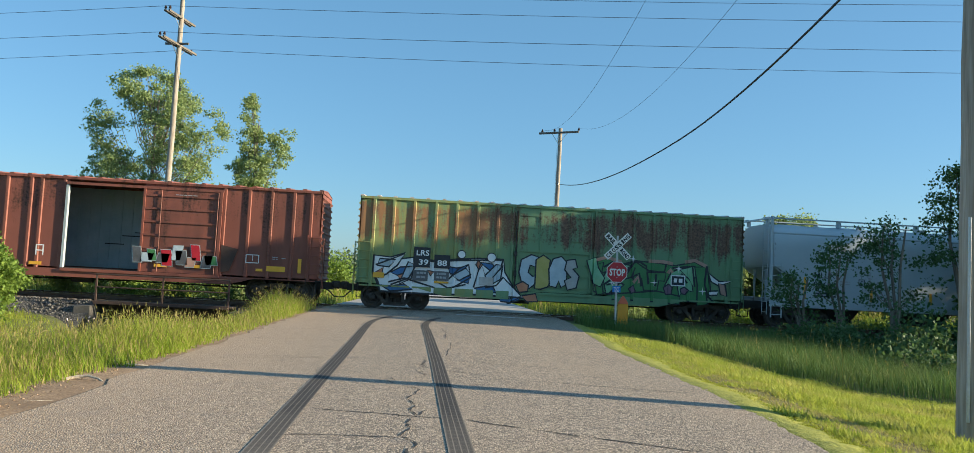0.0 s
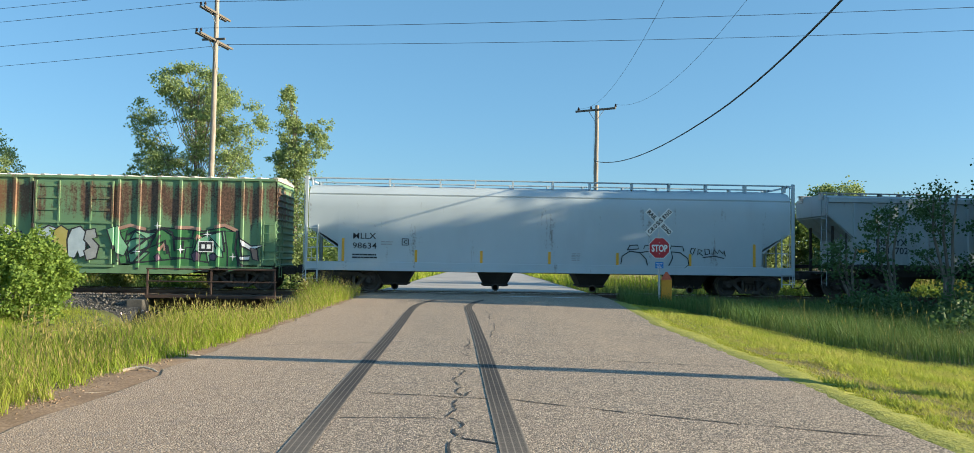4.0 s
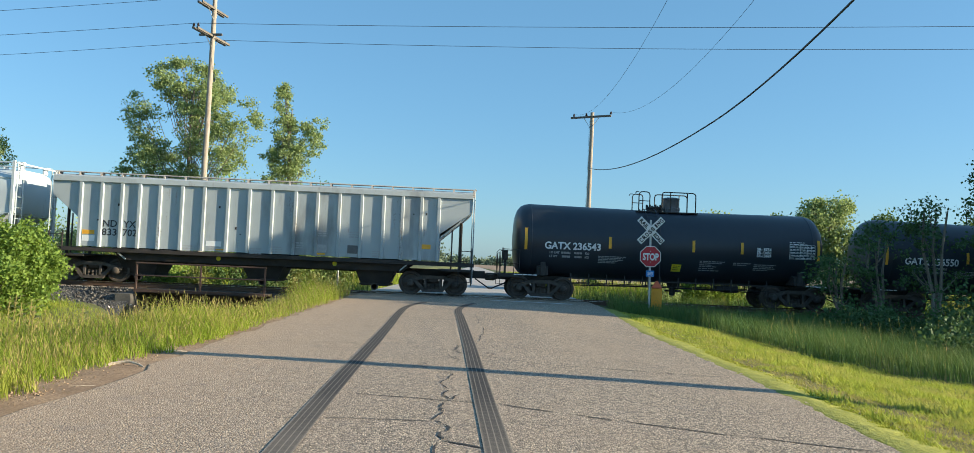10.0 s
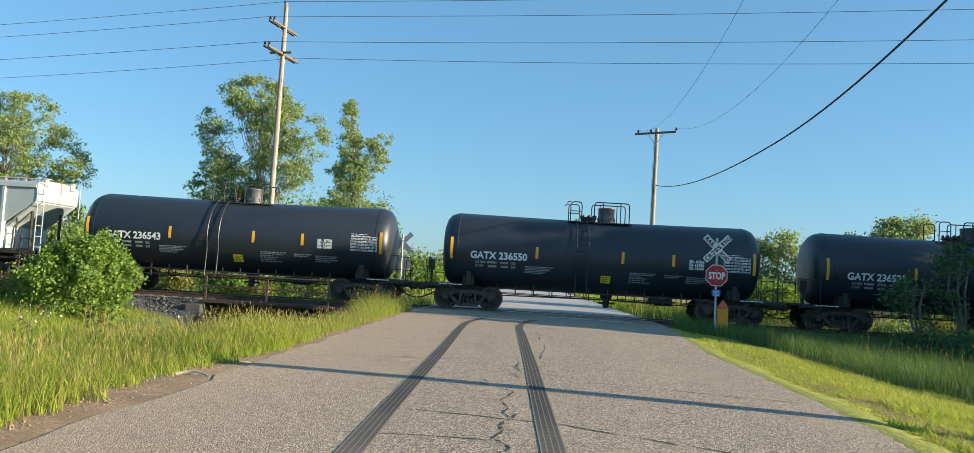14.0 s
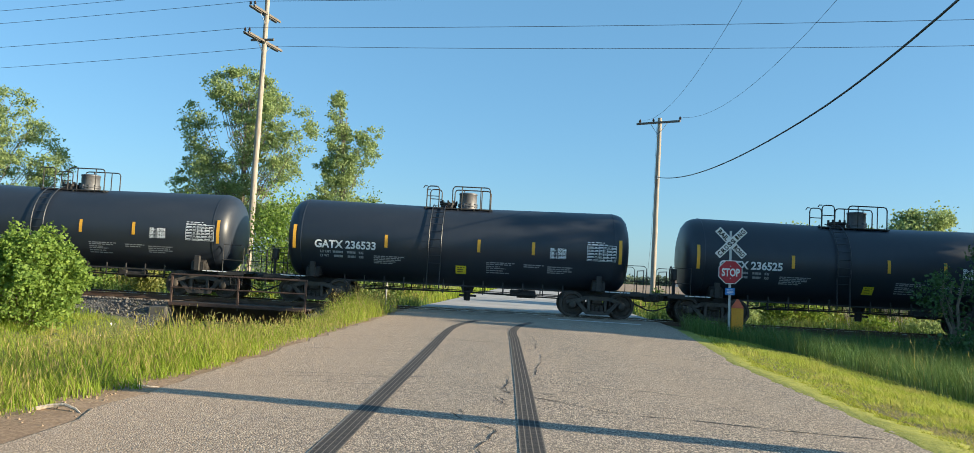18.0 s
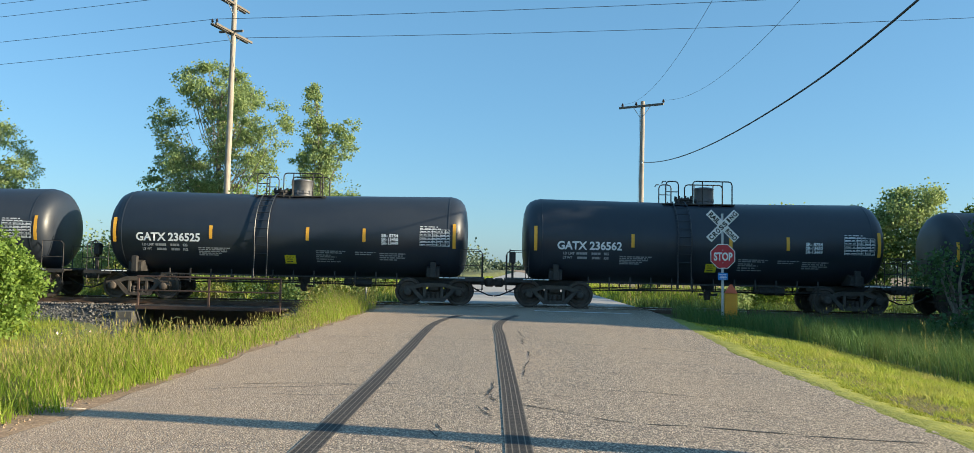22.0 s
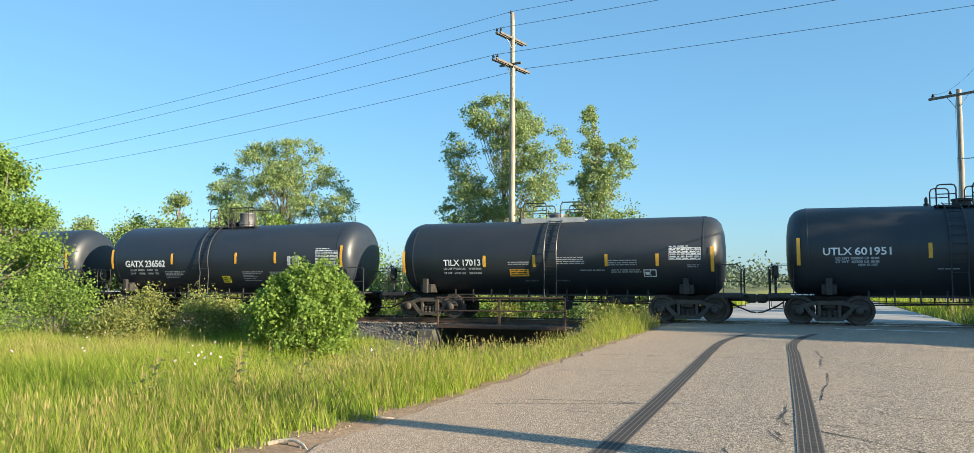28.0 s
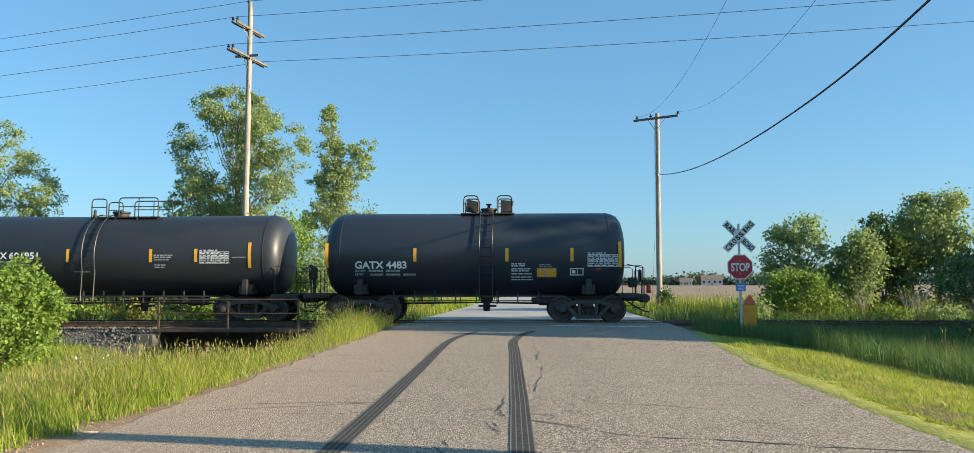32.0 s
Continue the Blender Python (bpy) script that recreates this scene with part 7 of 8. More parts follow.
build_crossbuck("crossing_sign", "white crossed blades over a red stop sign on a post", pose(7.29, 28.74, 0.02, 0, -0.6, -2))
build_crossbuck("crossing_sign", "bare metal back of the crossing sign beyond the track", pose(-5.12, 36.8, -0.1, 0, 0.6, 176), True)

marker = thing("utility_marker", "orange marker post with a pointed red cap in the grass", "marker", at=pose(7.6, 28.95, -0.35, 0, 0, -8))
part("body", Shape().box(-0.19, 0.19, -0.06, 0.06, 0.0, 1.08, 0.02), "marker_orange", marker)
part("cap", Shape().rings([[(-0.19, -0.07, 1.08), (0.19, -0.07, 1.08), (0.19, 0.07, 1.08), (-0.19, 0.07, 1.08)], [(-0.17, -0.06, 1.13), (0.17, -0.06, 1.13), (0.17, 0.06, 1.13), (-0.17, 0.06, 1.13)], [(-0.03, -0.02, 1.36), (0.03, -0.02, 1.36), (0.03, 0.02, 1.36), (-0.03, 0.02, 1.36)]]), "marker_red", marker, "faded red pointed cap")
part("label_plate", Shape().box(-0.13, 0.13, -0.066, -0.06, 0.55, 0.8), "marker_orange", marker)


def insulator(s, x, y, z):
    return s.lathe([(0.0, 0.02), (0.06, 0.025), (0.07, 0.075), (0.12, 0.085), (0.13, 0.05), (0.17, 0.06), (0.2, 0.045), (0.24, 0.03)], (x, y, z), "z", 10)


def build_pole(name, label, x, y, z0, top, r0, r1, lean=(0, 0)):
    pole = thing(name, label, "utility pole", "utility poles", at=pose(x, y, 0))
    n = 12
    rings = []
    rnd = random.Random(int(top * 10))
    for i in range(n + 1):
        z = z0 + (top - z0) * i / n
        r = r0 + (r1 - r0) * i / n
        ox, oy = lean[0] * z + 0.015 * rnd.uniform(-1, 1), lean[1] * z
        rings.append([(ox + r * math.cos(a * math.pi / 7), oy + r * math.sin(a * math.pi / 7), z) for a in range(14)])
    part("shaft", Shape().rings(rings), "wood_grey", pole, "sun-bleached round wooden shaft")
    return pole


def crossarm(pole, z, way, length, off=0.14, double=False, brace=0.6, name="crossarm"):
    """An arm across the pole, along way (a unit step in x and y), with its braces."""
    wx, wy = way
    nx, ny = -wy, wx
    for k in ((-1, 1) if double else (-1,)):
        s = Shape()
        pts = []
        for e in (-length / 2, length / 2):
            for d in (-0.05, 0.05):
                for h in (-0.06, 0.06):
                    pts.append((wx * e + nx * (k * off + d), wy * e + ny * (k * off + d), z + h))
        s.add(pts, [(0, 1, 3, 2), (4, 6, 7, 5), (0, 4, 5, 1), (2, 3, 7, 6), (0, 2, 6, 4), (1, 5, 7, 3)])
        part(name, s, "arm_wood", pole, "grey wooden crossarm", smooth=False)
    s = Shape()
    for e in (-1, 1):
        s.tube([(wx * e * brace, wy * e * brace, z - 0.05), (nx * -0.1, ny * -0.1, z - 0.75)], 0.018, 5)
    part("brace", s, "galv", pole)


def wire(name, a, b, sag, r, label, n=28, curve=None):
    pts = []
    for i in range(n + 1):
        f = i / n
        p = Vector(a).lerp(Vector(b), f)
        p.z = curve(p.y) if curve else p.z - 4 * sag * f * (1 - f)
        pts.append(p)
    return tagged(part(name, Shape().tube(pts, r, 5), "wire"), label, "wire", "overhead wires")


# tall pole behind the track
tall = build_pole("utility_pole", "tall weathered wooden pole with two pairs of crossarms", -15.1, 48.5, -0.6, 17.7, 0.2, 0.13, (0.004, 0))
ARM = Vector((0.22, 0.975))
crossarm(tall, 16.1, ARM, 3.0, double=True, brace=0.6)
crossarm(tall, 14.42, ARM, 3.8, double=True, brace=0.8)
crossarm(tall, 14.5, Vector((0.97, -0.2)), 1.5, double=False, brace=0.3)
for e, k, z in ((-1.42, -0.14, 16.16), (-1.42, 0.14, 16.16), (-1.8, -0.14, 14.48), (-1.8, 0.14, 14.48), (1.8, 0.14, 14.48), (-0.07, 0, 17.6)):
    part("insulator", insulator(Shape(), ARM.x * e - ARM.y * k, ARM.y * e + ARM.x * k, z), "ceramic", tall, "dark glazed insulator")
s = Shape()
s.tube([(0.05, -0.2, 13.4), (0.35, -0.3, 11.9), (0.4, -0.3, 11.8)], 0.012, 5).box(0.36, 0.44, -0.34, -0.26, 11.6, 11.8)
part("dangling_lead", s, "wire", tall)
for dx, dy, z, sag in ((0.05, 0.0, 17.8, 0.6), (-0.31, -1.38, 16.38, 0.6), (-0.4, -1.75, 14.7, 0.6), (0.4, 1.75, 14.7, 0.8)):
    wire("overhead_wire", (-15.1 + dx, 48.5 + dy, z), (70 + dx, 32.6 + dy, z + 0.9), sag, 0.013, "thin dark wire strung between tall poles", 30)
    wire("overhead_wire", (-15.1 + dx, 48.5 + dy, z), (-96 + dx, 67.4 + dy, z - 1.6), sag, 0.013, "thin dark wire strung between tall poles", 30)
far_pole = build_pole("utility_pole", "far wooden pole of the tall line", -96.0, 67.4, -0.6, 16.0, 0.2, 0.13)
crossarm(far_pole, 14.6, ARM, 3.0, double=True, brace=0.6)
crossarm(far_pole, 12.95, ARM, 3.8, double=True, brace=0.8)
east_pole = build_pole("utility_pole", "wooden pole of the tall line beside the track", 70.0, 32.6 - 6.0 + 6.0 - 4.2, -0.6, 18.7, 0.2, 0.13)
crossarm(east_pole, 17.1, ARM, 3.0, double=True, brace=0.6)
crossarm(east_pole, 15.45, ARM, 3.8, double=True, brace=0.8)

# shorter pole by the far road, and the pole beside the lawn
short = build_pole("utility_pole", "weathered wooden pole with one crossarm beyond the track", 8.47, 49.4, -0.6, 11.15, 0.17, 0.12, (0.004, 0))
ARM2 = Vector((0.84, -0.54))
crossarm(short, 10.85, ARM2, 2.7, 0.14, False, 0.5)
near = build_pole("utility_pole", "thick wooden pole standing in the mown grass by the road", 6.6, 9.0, -0.7, 11.4, 0.165, 0.13)
beyond = build_pole("utility_pole", "far wooden pole beside the road beyond the track", 12.85, 125.0, -0.4, 10.6, 0.17, 0.12)
crossarm(beyond, 10.3, ARM2, 2.4, 0.14, False, 0.5)
ARM3 = Vector((0.995, -0.1))
crossarm(near, 10.95, ARM3, 2.7, 0.16, False, 0.6)
for e in (-1.25, -0.4, 1.25):
    part("insulator", insulator(Shape(), 0.04 + ARM2.x * e, ARM2.y * e, 10.91), "ceramic", short)
    part("insulator", insulator(Shape(), ARM3.x * e, ARM3.y * e, 11.0), "ceramic", near)
for e in (-1.25, 1.25):
    wire("overhead_wire", (8.51 + ARM2.x * e, 49.4 + ARM2.y * e, 11.12), (6.4 + ARM3.x * e, 9.0 + ARM3.y * e, 11.22), 2.3, 0.006, "thin wire between the two roadside poles", 36)
part("ground_lead", Shape().tube([(-0.13, -0.02, 10.6), (-0.15, -0.05, 7.0), (-0.24, -0.25, 4.0), (-0.5, -0.6, 0.6)], 0.008, 4), "wire", short)
wire("overhead_cable", (8.32, 49.3, 7.6), (6.35, 9.0, 6.3), 0, 0.021, "thick black cable between the two roadside poles", 40, lambda y: 5.47 + (0.0028 if y > 21.5 else 0.0076) * (y - 21.5) ** 2)
s = Shape()
s.box(-0.02, 0.06, -0.2, -0.14, 7.5, 7.68).lathe([(-0.03, 0.05), (0.03, 0.05)], (0.0, -0.17, 7.58), "z", 10)
part("cable_clamp", s, "galv", short)
s = Shape()
s.tube([(-0.14, -0.12, 0.0), (-0.15, -0.13, 2.4)], 0.02, 6)
part("cable_guard", s, "galv", near)

# dead wood on the shoulder
for pts, at in (([(0, 0, 0.02), (0.12, 0.06, 0.05), (0.26, 0.05, 0.07), (0.4, -0.02, 0.05), (0.5, -0.1, 0.02)], (-4.05, 9.75)), ([(0, 0, 0.02), (0.2, 0.05, 0.03), (0.42, 0.12, 0.02)], (-3.75, 8.2)), ([(0, 0, 0.02), (0.15, -0.04, 0.03), (0.3, 0.0, 0.02)], (-3.9, 11.3))):
    tagged(part("dead_stick", Shape().tube([(x + at[0], y + at[1], z + ground_z(at[0], at[1]) + 0.04) for x, y, z in pts], 0.022, 6, 0.01), "dead_wood"), "bleached dead stick on the gravel shoulder", "stick", "sticks on the shoulder")


# ---- trees, shrubs, grass ----
def leaf_quads(points, size, rng, droop=0.0):
    """A kite-shaped leaf at each point, turned at random."""
    n = len(points)
    d = rng.normal(size=(n, 3))
    d[:, 2] -= droop
    d /= np.linalg.norm(d, axis=1)[:, None]
    e = np.cross(d, rng.normal(size=(n, 3)))
    e /= np.linalg.norm(e, axis=1)[:, None]
    s = size * rng.uniform(0.6, 1.35, (n, 1))
    v = np.stack([points, points + d * s * 0.5 + e * s * 0.34, points + d * s, points + d * s * 0.5 - e * s * 0.34], 1)
    return v.reshape(-1, 3), np.arange(n * 4).reshape(n, 4)


def clump_points(clumps, n, rng, core=0.56):
    """Points strewn round the clumps (centre, radii), thinning outwards."""
    c = np.array([k[0] for k in clumps], float)
    r = np.array([k[1] for k in clumps], float)
    w = r.prod(axis=1) ** 0.67
    pick = rng.choice(len(c), n, p=w / w.sum())
    d = rng.normal(size=(n, 3)) * core
    far = np.linalg.norm(d, axis=1)
    d *= np.where(far > 1.5, 1.5 / far, 1.0)[:, None]
    return c[pick] + d * r[pick]


def build_tree(name, label, x, y, height, spread, leaves, size, material, seed, base=0.25, narrow=1.0, clumps=26, lean=0.0, stems=1, category="tree", group="", gap=1.0):
    """A tapered trunk, limbs, and a crown of leaf clumps in an egg-shaped, uneven outline."""
    rng = np.random.default_rng(seed)
    z = ground_z(x, y)
    tree = thing(name, label, category, group, at=pose(x, y, z))
    cl = []
    for i in range(clumps):
        f = rng.uniform(0, 1) ** 0.8
        h = height * (base + (0.96 - base) * f)
        wide = spread * (math.sin(math.pi * min(1, (0.16 + 0.84 * f) ** narrow)) ** 0.7)
        a, q = rng.uniform(0, 2 * math.pi), rng.uniform(0.25, 1.0) ** 0.6
        r = spread * rng.uniform(0.12, 0.27) * (1 - 0.25 * f)
        cl.append(((lean * f * height + wide * q * math.cos(a) * 0.86, wide * q * math.sin(a) * 0.86, min(h, height - r * 0.7)), (r, r, r * rng.uniform(0.6, 0.95) * gap)))
    s = Shape()
    top = height * 0.82
    for k in range(stems):
        a = k * 2.4 + seed
        ox, oy = (0, 0) if stems == 1 else (0.25 * math.cos(a), 0.25 * math.sin(a))
        tx, ty = lean * top + (0 if stems == 1 else spread * 0.4 * math.cos(a)), 0 if stems == 1 else spread * 0.4 * math.sin(a)
        s.tube([(ox, oy, -0.4), (ox + tx * 0.2, oy + ty * 0.2, top * 0.3), (ox + tx * 0.6, oy + ty * 0.6, top * 0.65), (ox + tx, oy + ty, top)], max(0.03, height * 0.018 / stems ** 0.5), 8, 0.02)
    part("trunk", s, "bark", tree)
    s = Shape()
    for c, r in cl:
        f = min(0.85, max(0.12, c[2] / height - 0.18))
        p0 = (lean * f * height, 0, height * f)
        mid = ((p0[0] + c[0]) / 2, c[1] / 2, (p0[2] + c[2]) / 2 - 0.02 * height)
        s.tube([p0, mid, c], height * 0.006 + 0.008, 5, 0.008)
    part("limb", s, "bark", tree)["kind"] = "stuff"
    v, f = leaf_quads(clump_points(cl, leaves, rng), size, rng, 0.0)
    cards("crown", v, f, material, "", "", "", tree)
    return tree


def build_shrub(name, label, x, y, rx, ry, height, leaves, size, material, seed, group="", clumps=16, core=0.56):
    """A bush: several stems and leaf clumps from the ground up, domed."""
    rng = np.random.default_rng(seed)
    z = ground_z(x, y)
    bush = thing(name, label, "shrub", group, at=pose(x, y, z))
    cl = []
    for i in range(clumps):
        a, q = rng.uniform(0, 2 * math.pi), rng.uniform(0, 1) ** 0.5
        h = height * (0.18 + 0.66 * rng.uniform(0, 1) * math.sqrt(max(0.05, 1 - q * q * 0.85)))
        r = rng.uniform(0.2, 0.36)
        cl.append(((rx * q * math.cos(a) * 0.78, ry * q * math.sin(a) * 0.78, h), (rx * r * 1.25, ry * r * 1.25, height * r * 0.8)))
    s = Shape()
    for c, r in cl:
        s.tube([(c[0] * 0.15, c[1] * 0.15, -0.3), (c[0] * 0.5, c[1] * 0.5, c[2] * 0.55), c], 0.022, 5, 0.006)
    part("stem", s, "bark", bush)["kind"] = "stuff"
    v, f = leaf_quads(clump_points(cl, leaves, rng, core), size, rng, 0.15)
    cards("crown", v, f, material, "", "", "", bush)
    return bush


def build_open_tree(name, label, x, y, rows, tufts, per, size, material, seed, deep=0.8, holes=-0.02, group="", stems=1, tuft=0.62, cleft=None):
    """A tree with leaf tufts at the ends of its twigs and gaps between them; rows: height, and how far the crown reaches to both sides; cleft: x, lowest height and spread of a fork in the crown."""
    rng = np.random.default_rng(seed)
    rows = sorted(rows)
    z0 = ground_z(x, y)
    tree = thing(name, label, "tree", group, at=pose(x, y, z0))
    west, east = [(z, a) for z, a, b in rows], [(z, b) for z, a, b in rows]
    low, high = rows[0][0], rows[-1][0]
    widest = max(b - a for z, a, b in rows)
    spots = []
    while len(spots) < tufts:
        z = rng.uniform(low, high)
        a, b = along(west, z), along(east, z)
        if rng.random() > (b - a) / widest:
            continue
        r, w = rng.random() ** 0.4, rng.uniform(0, 2 * math.pi)
        px, py = (a + b) / 2 + (b - a) / 2 * r * math.cos(w), (b - a) / 2 * deep * r * math.sin(w)
        if cleft and abs(px - cleft[0]) < cleft[2] * (z - cleft[1]):
            continue
        if noise.noise((px * 0.42 + seed, py * 0.42, z * 0.5)) + 0.5 * noise.noise((px * 1.1, py * 1.1 + seed, z * 1.1)) < holes:
            continue
        spots.append((px - x, py, z - z0))
    s = Shape()
    top = (high - z0) * 0.86
    for k in range(stems):
        a = k * 2.2 + seed
        o = 0.0 if stems == 1 else 0.12 * widest
        s.tube([(0, 0, -0.4), (o * 0.4 * math.cos(a) + 0.1, o * 0.4 * math.sin(a), top * 0.35), (o * math.cos(a) - 0.1, o * math.sin(a), top * 0.7), (o * 1.2 * math.cos(a), o * 1.2 * math.sin(a), top)], max(0.06, top * 0.016), 8, 0.03)
    part("trunk", s, "bark", tree)
    s = Shape()
    for px, py, z in spots[::5]:
        f = max(0.15, min(0.9, (z / top) * 0.75 - 0.04 * math.hypot(px, py)))
        s.tube([(0, 0, top * f), (px * 0.45, py * 0.45, top * f + (z - top * f) * 0.35), (px * 0.85, py * 0.85, z - 0.1), (px, py, z)], 0.02 + 0.0012 * top, 4, 0.008)
    part("limb", s, "bark", tree)["kind"] = "stuff"
    c = np.repeat(np.array(spots), per, axis=0)
    r = np.repeat(rng.uniform(0.6, 1.35, len(spots)) * tuft, per)[:, None]
    d = rng.normal(size=(len(c), 3)) * np.array([0.52, 0.52, 0.36])
    far = np.linalg.norm(d, axis=1)
    d *= np.where(far > 1.1, 1.1 / far, 1.0)[:, None]
    v, f = leaf_quads(c + d * r, size, rng, 0.15)
    cards("crown", v, f, material, "", "", "", tree)
    return tree


# beyond the track, at the left of the road
build_open_tree("cottonwood_tree", "tall open cottonwood behind the track, bright in the sun", -21.6, 65.5, [(16.9, -22.7, -21.9), (16.1, -24.6, -19.6), (14.8, -26.2, -18.2), (13.3, -26.5, -16.4), (11.8, -26.7, -15.6), (10.4, -26.2, -16.5), (8.6, -27.4, -17.0), (6.0, -27.2, -16.8), (3.5, -26.0, -17.5)], 820, 66, 0.18, "leaf", 11, 0.7, 0.1, tuft=0.5)
build_open_tree("cottonwood_tree", "slender young cottonwood with upswept limbs", -12.5, 60.5, [(14.4, -13.2, -12.4), (13.3, -13.7, -11.7), (12.7, -13.8, -10.4), (11.6, -13.8, -9.9), (10.3, -13.7, -10.0), (9.0, -14.5, -10.3), (7.5, -14.7, -10.4), (6.0, -15.2, -9.3), (3.5, -15.0, -9.3)], 300, 66, 0.17, "leaf", 12, 0.8, -0.02, tuft=0.42, cleft=(-11.95, 9.9, 0.2))
build_open_tree("cottonwood_tree", "broad cottonwood with gaps in its crown", -43.6, 66.0, [(14.6, -43.8, -41.5), (13.8, -48.0, -38.9), (12.4, -50.6, -37.9), (10.6, -51.4, -37.7), (8.7, -50.8, -35.7), (7.4, -49.5, -36.0), (5.0, -48.0, -38.0)], 600, 62, 0.19, "leaf", 13, 0.7, 0.13, tuft=0.55)
for i, (x, y, h, w) in enumerate(((-34.5, 52, 6.4, 3.0), (-38.8, 53, 7.6, 3.2), (-43.2, 52, 8.4, 3.2), (-48, 53, 6.9, 3.4), (-53.5, 53, 6.6, 3.6), (-59, 54, 7.2, 3.6), (-66, 56, 7.5, 4.0), (-29.5, 51, 5.2, 2.6))):
    build_tree("hedgerow_tree", "low leafy tree in the row behind the track", x, y, h, w, 9500, 0.19, ("leaf_bright", "leaf", "leaf")[i % 3], 30 + i, 0.12, 0.8, 44, group="trees behind the track")
for i, (x, y, rx, h, m) in enumerate(((-15.8, 43.0, 2.2, 5.0, "leaf_bright"), (-12.0, 45.5, 2.2, 6.6, "leaf_bright"), (-9.0, 44.5, 1.7, 5.6, "leaf"), (-19.5, 44.0, 2.4, 4.2, "leaf"), (-24.0, 45.0, 2.6, 4.4, "leaf_bright"), (-7.4, 52.0, 2.0, 5.4, "leaf_dark"), (-9.4, 55.0, 2.2, 7.0, "leaf_dark"))):
    build_shrub("tall_shrub", "tall bright shrub growing behind the rails", x, y, rx, rx, h, 8000, 0.15, m, 50 + i, "shrubs behind the track", 20)
for i in range(16):
    x = -34 + i * 1.75 + (i % 3) * 0.3
    if -12 < x < -6.4:
        continue
    build_shrub("low_shrub", "low weedy shrub along the far bank", x, 37.6 + (i % 4) * 0.5, 1.0, 0.8, 1.1 + 0.3 * (i % 3), 900, 0.13, ("leaf_bright", "leaf_olive", "leaf")[i % 3], 80 + i, "weeds along the far bank", 9)

for i, x in enumerate((-11.6, -10.4, -9.2, -8.0, -6.9, -14.0, -15.6)):
    build_shrub("low_shrub", "olive weeds standing in the creek behind the bridge", x, 37.0 + (i % 3) * 0.5, 0.9, 0.7, 1.5 + 0.35 * (i % 2) + 1.4 * channel(x, 37.2), 1300, 0.13, ("leaf_olive", "leaf_dark")[i % 2], 96 + i, "weeds along the far bank", 10)

for i, (x, h) in enumerate(((-36, 5.6), (-41, 6.6), (-46, 6.4), (-51, 5.9), (-56, 5.9), (-62, 6.3))):
    build_shrub("hedge_shrub", "wide leafy hedge shrub behind the track", x, 50.5, 3.4, 2.0, h, 9000, 0.19, ("leaf", "leaf_bright")[i % 2], 300 + i, "hedge behind the track", 30)
for i, (x, y, h) in enumerate(((-8.3, 45.5, 5.6), (-6.6, 46.2, 4.9), (-5.2, 46.8, 3.6))):
    build_shrub("tall_shrub", "tall bright shrub by the far road", x, y, 1.4, 1.4, h, 6000, 0.15, ("leaf_bright", "leaf")[i % 2], 310 + i, "shrubs behind the track", 20)

# on this side, at the left
def build_round_shrub(name, label, x, y, rx, ry, height, leaves, size, material, seed):
    """A dense dome of small leaves with a lumpy outline."""
    rng = np.random.default_rng(seed)
    bush = thing(name, label, "shrub", at=pose(x, y, ground_z(x, y)))
    d = rng.normal(size=(leaves, 3))
    d /= np.linalg.norm(d, axis=1)[:, None]
    d[:, 2] = np.abs(d[:, 2]) * np.where(rng.random(leaves) < 0.75, 1, -0.8)
    lump = np.array([1 + 0.24 * noise.noise(Vector(q) * 1.9) + 0.3 * noise.noise(Vector(q) * 4.2) + 0.2 * noise.noise(Vector(q) * 9.0) for q in d])
    far = lump * (1 - 0.45 * rng.random(leaves) ** 2.0) + rng.normal(size=leaves) * 0.025
    pts = d * far[:, None] * np.array([rx, ry, height * 0.56]) + np.array([0, 0, height * 0.44])
    pts[:, :2] *= (1.12 - 0.25 * pts[:, 2] / height)[:, None]
    v, f = leaf_quads(pts, size, rng, 0.1)
    cards("crown", v, f, material, "", "", "", bush)
    s = Shape()
    for i in range(14):
        a = i * 2.4
        s.tube([(0.1 * math.cos(a), 0.1 * math.sin(a), -0.3), (rx * 0.4 * math.cos(a), ry * 0.4 * math.sin(a), height * 0.35), (rx * 0.75 * math.cos(a), ry * 0.75 * math.sin(a), height * (0.5 + 0.3 * (i % 2)))], 0.03, 5, 0.008)
    part("stem", s, "bark", bush)["kind"] = "stuff"
    return bush


build_round_shrub("round_shrub", "dense round bright green shrub above the creek", -13.05, 24.0, 1.5, 1.5, 2.6, 26000, 0.1, "leaf_bright", 5)
build_tree("willow_tree", "bushy tree with drooping bright leaves near the creek", -25.3, 23.2, 6.9, 2.5, 26000, 0.11, "leaf_bright", 6, 0.08, 0.8, 60, stems=3)
for i, (x, y, rx, h, m) in enumerate(((-20.4, 25.0, 1.3, 2.3, "leaf_olive"), (-18.0, 25.4, 1.3, 2.0, "leaf_olive"), (-21.9, 23.0, 1.3, 2.9, "leaf_bright"), (-16.3, 26.0, 0.9, 1.5, "leaf_olive"), (-19.2, 23.0, 1.1, 1.5, "leaf_olive"), (-28.5, 24.5, 2.2, 4.0, "leaf"), (-22.8, 20.5, 1.3, 2.3, "leaf_bright"))):
    build_shrub("wild_shrub", "tangled olive-green shrub in the tall grass", x, y, rx, rx, h, 7000, 0.08, m, 110 + i, "shrubs by the creek", 16)

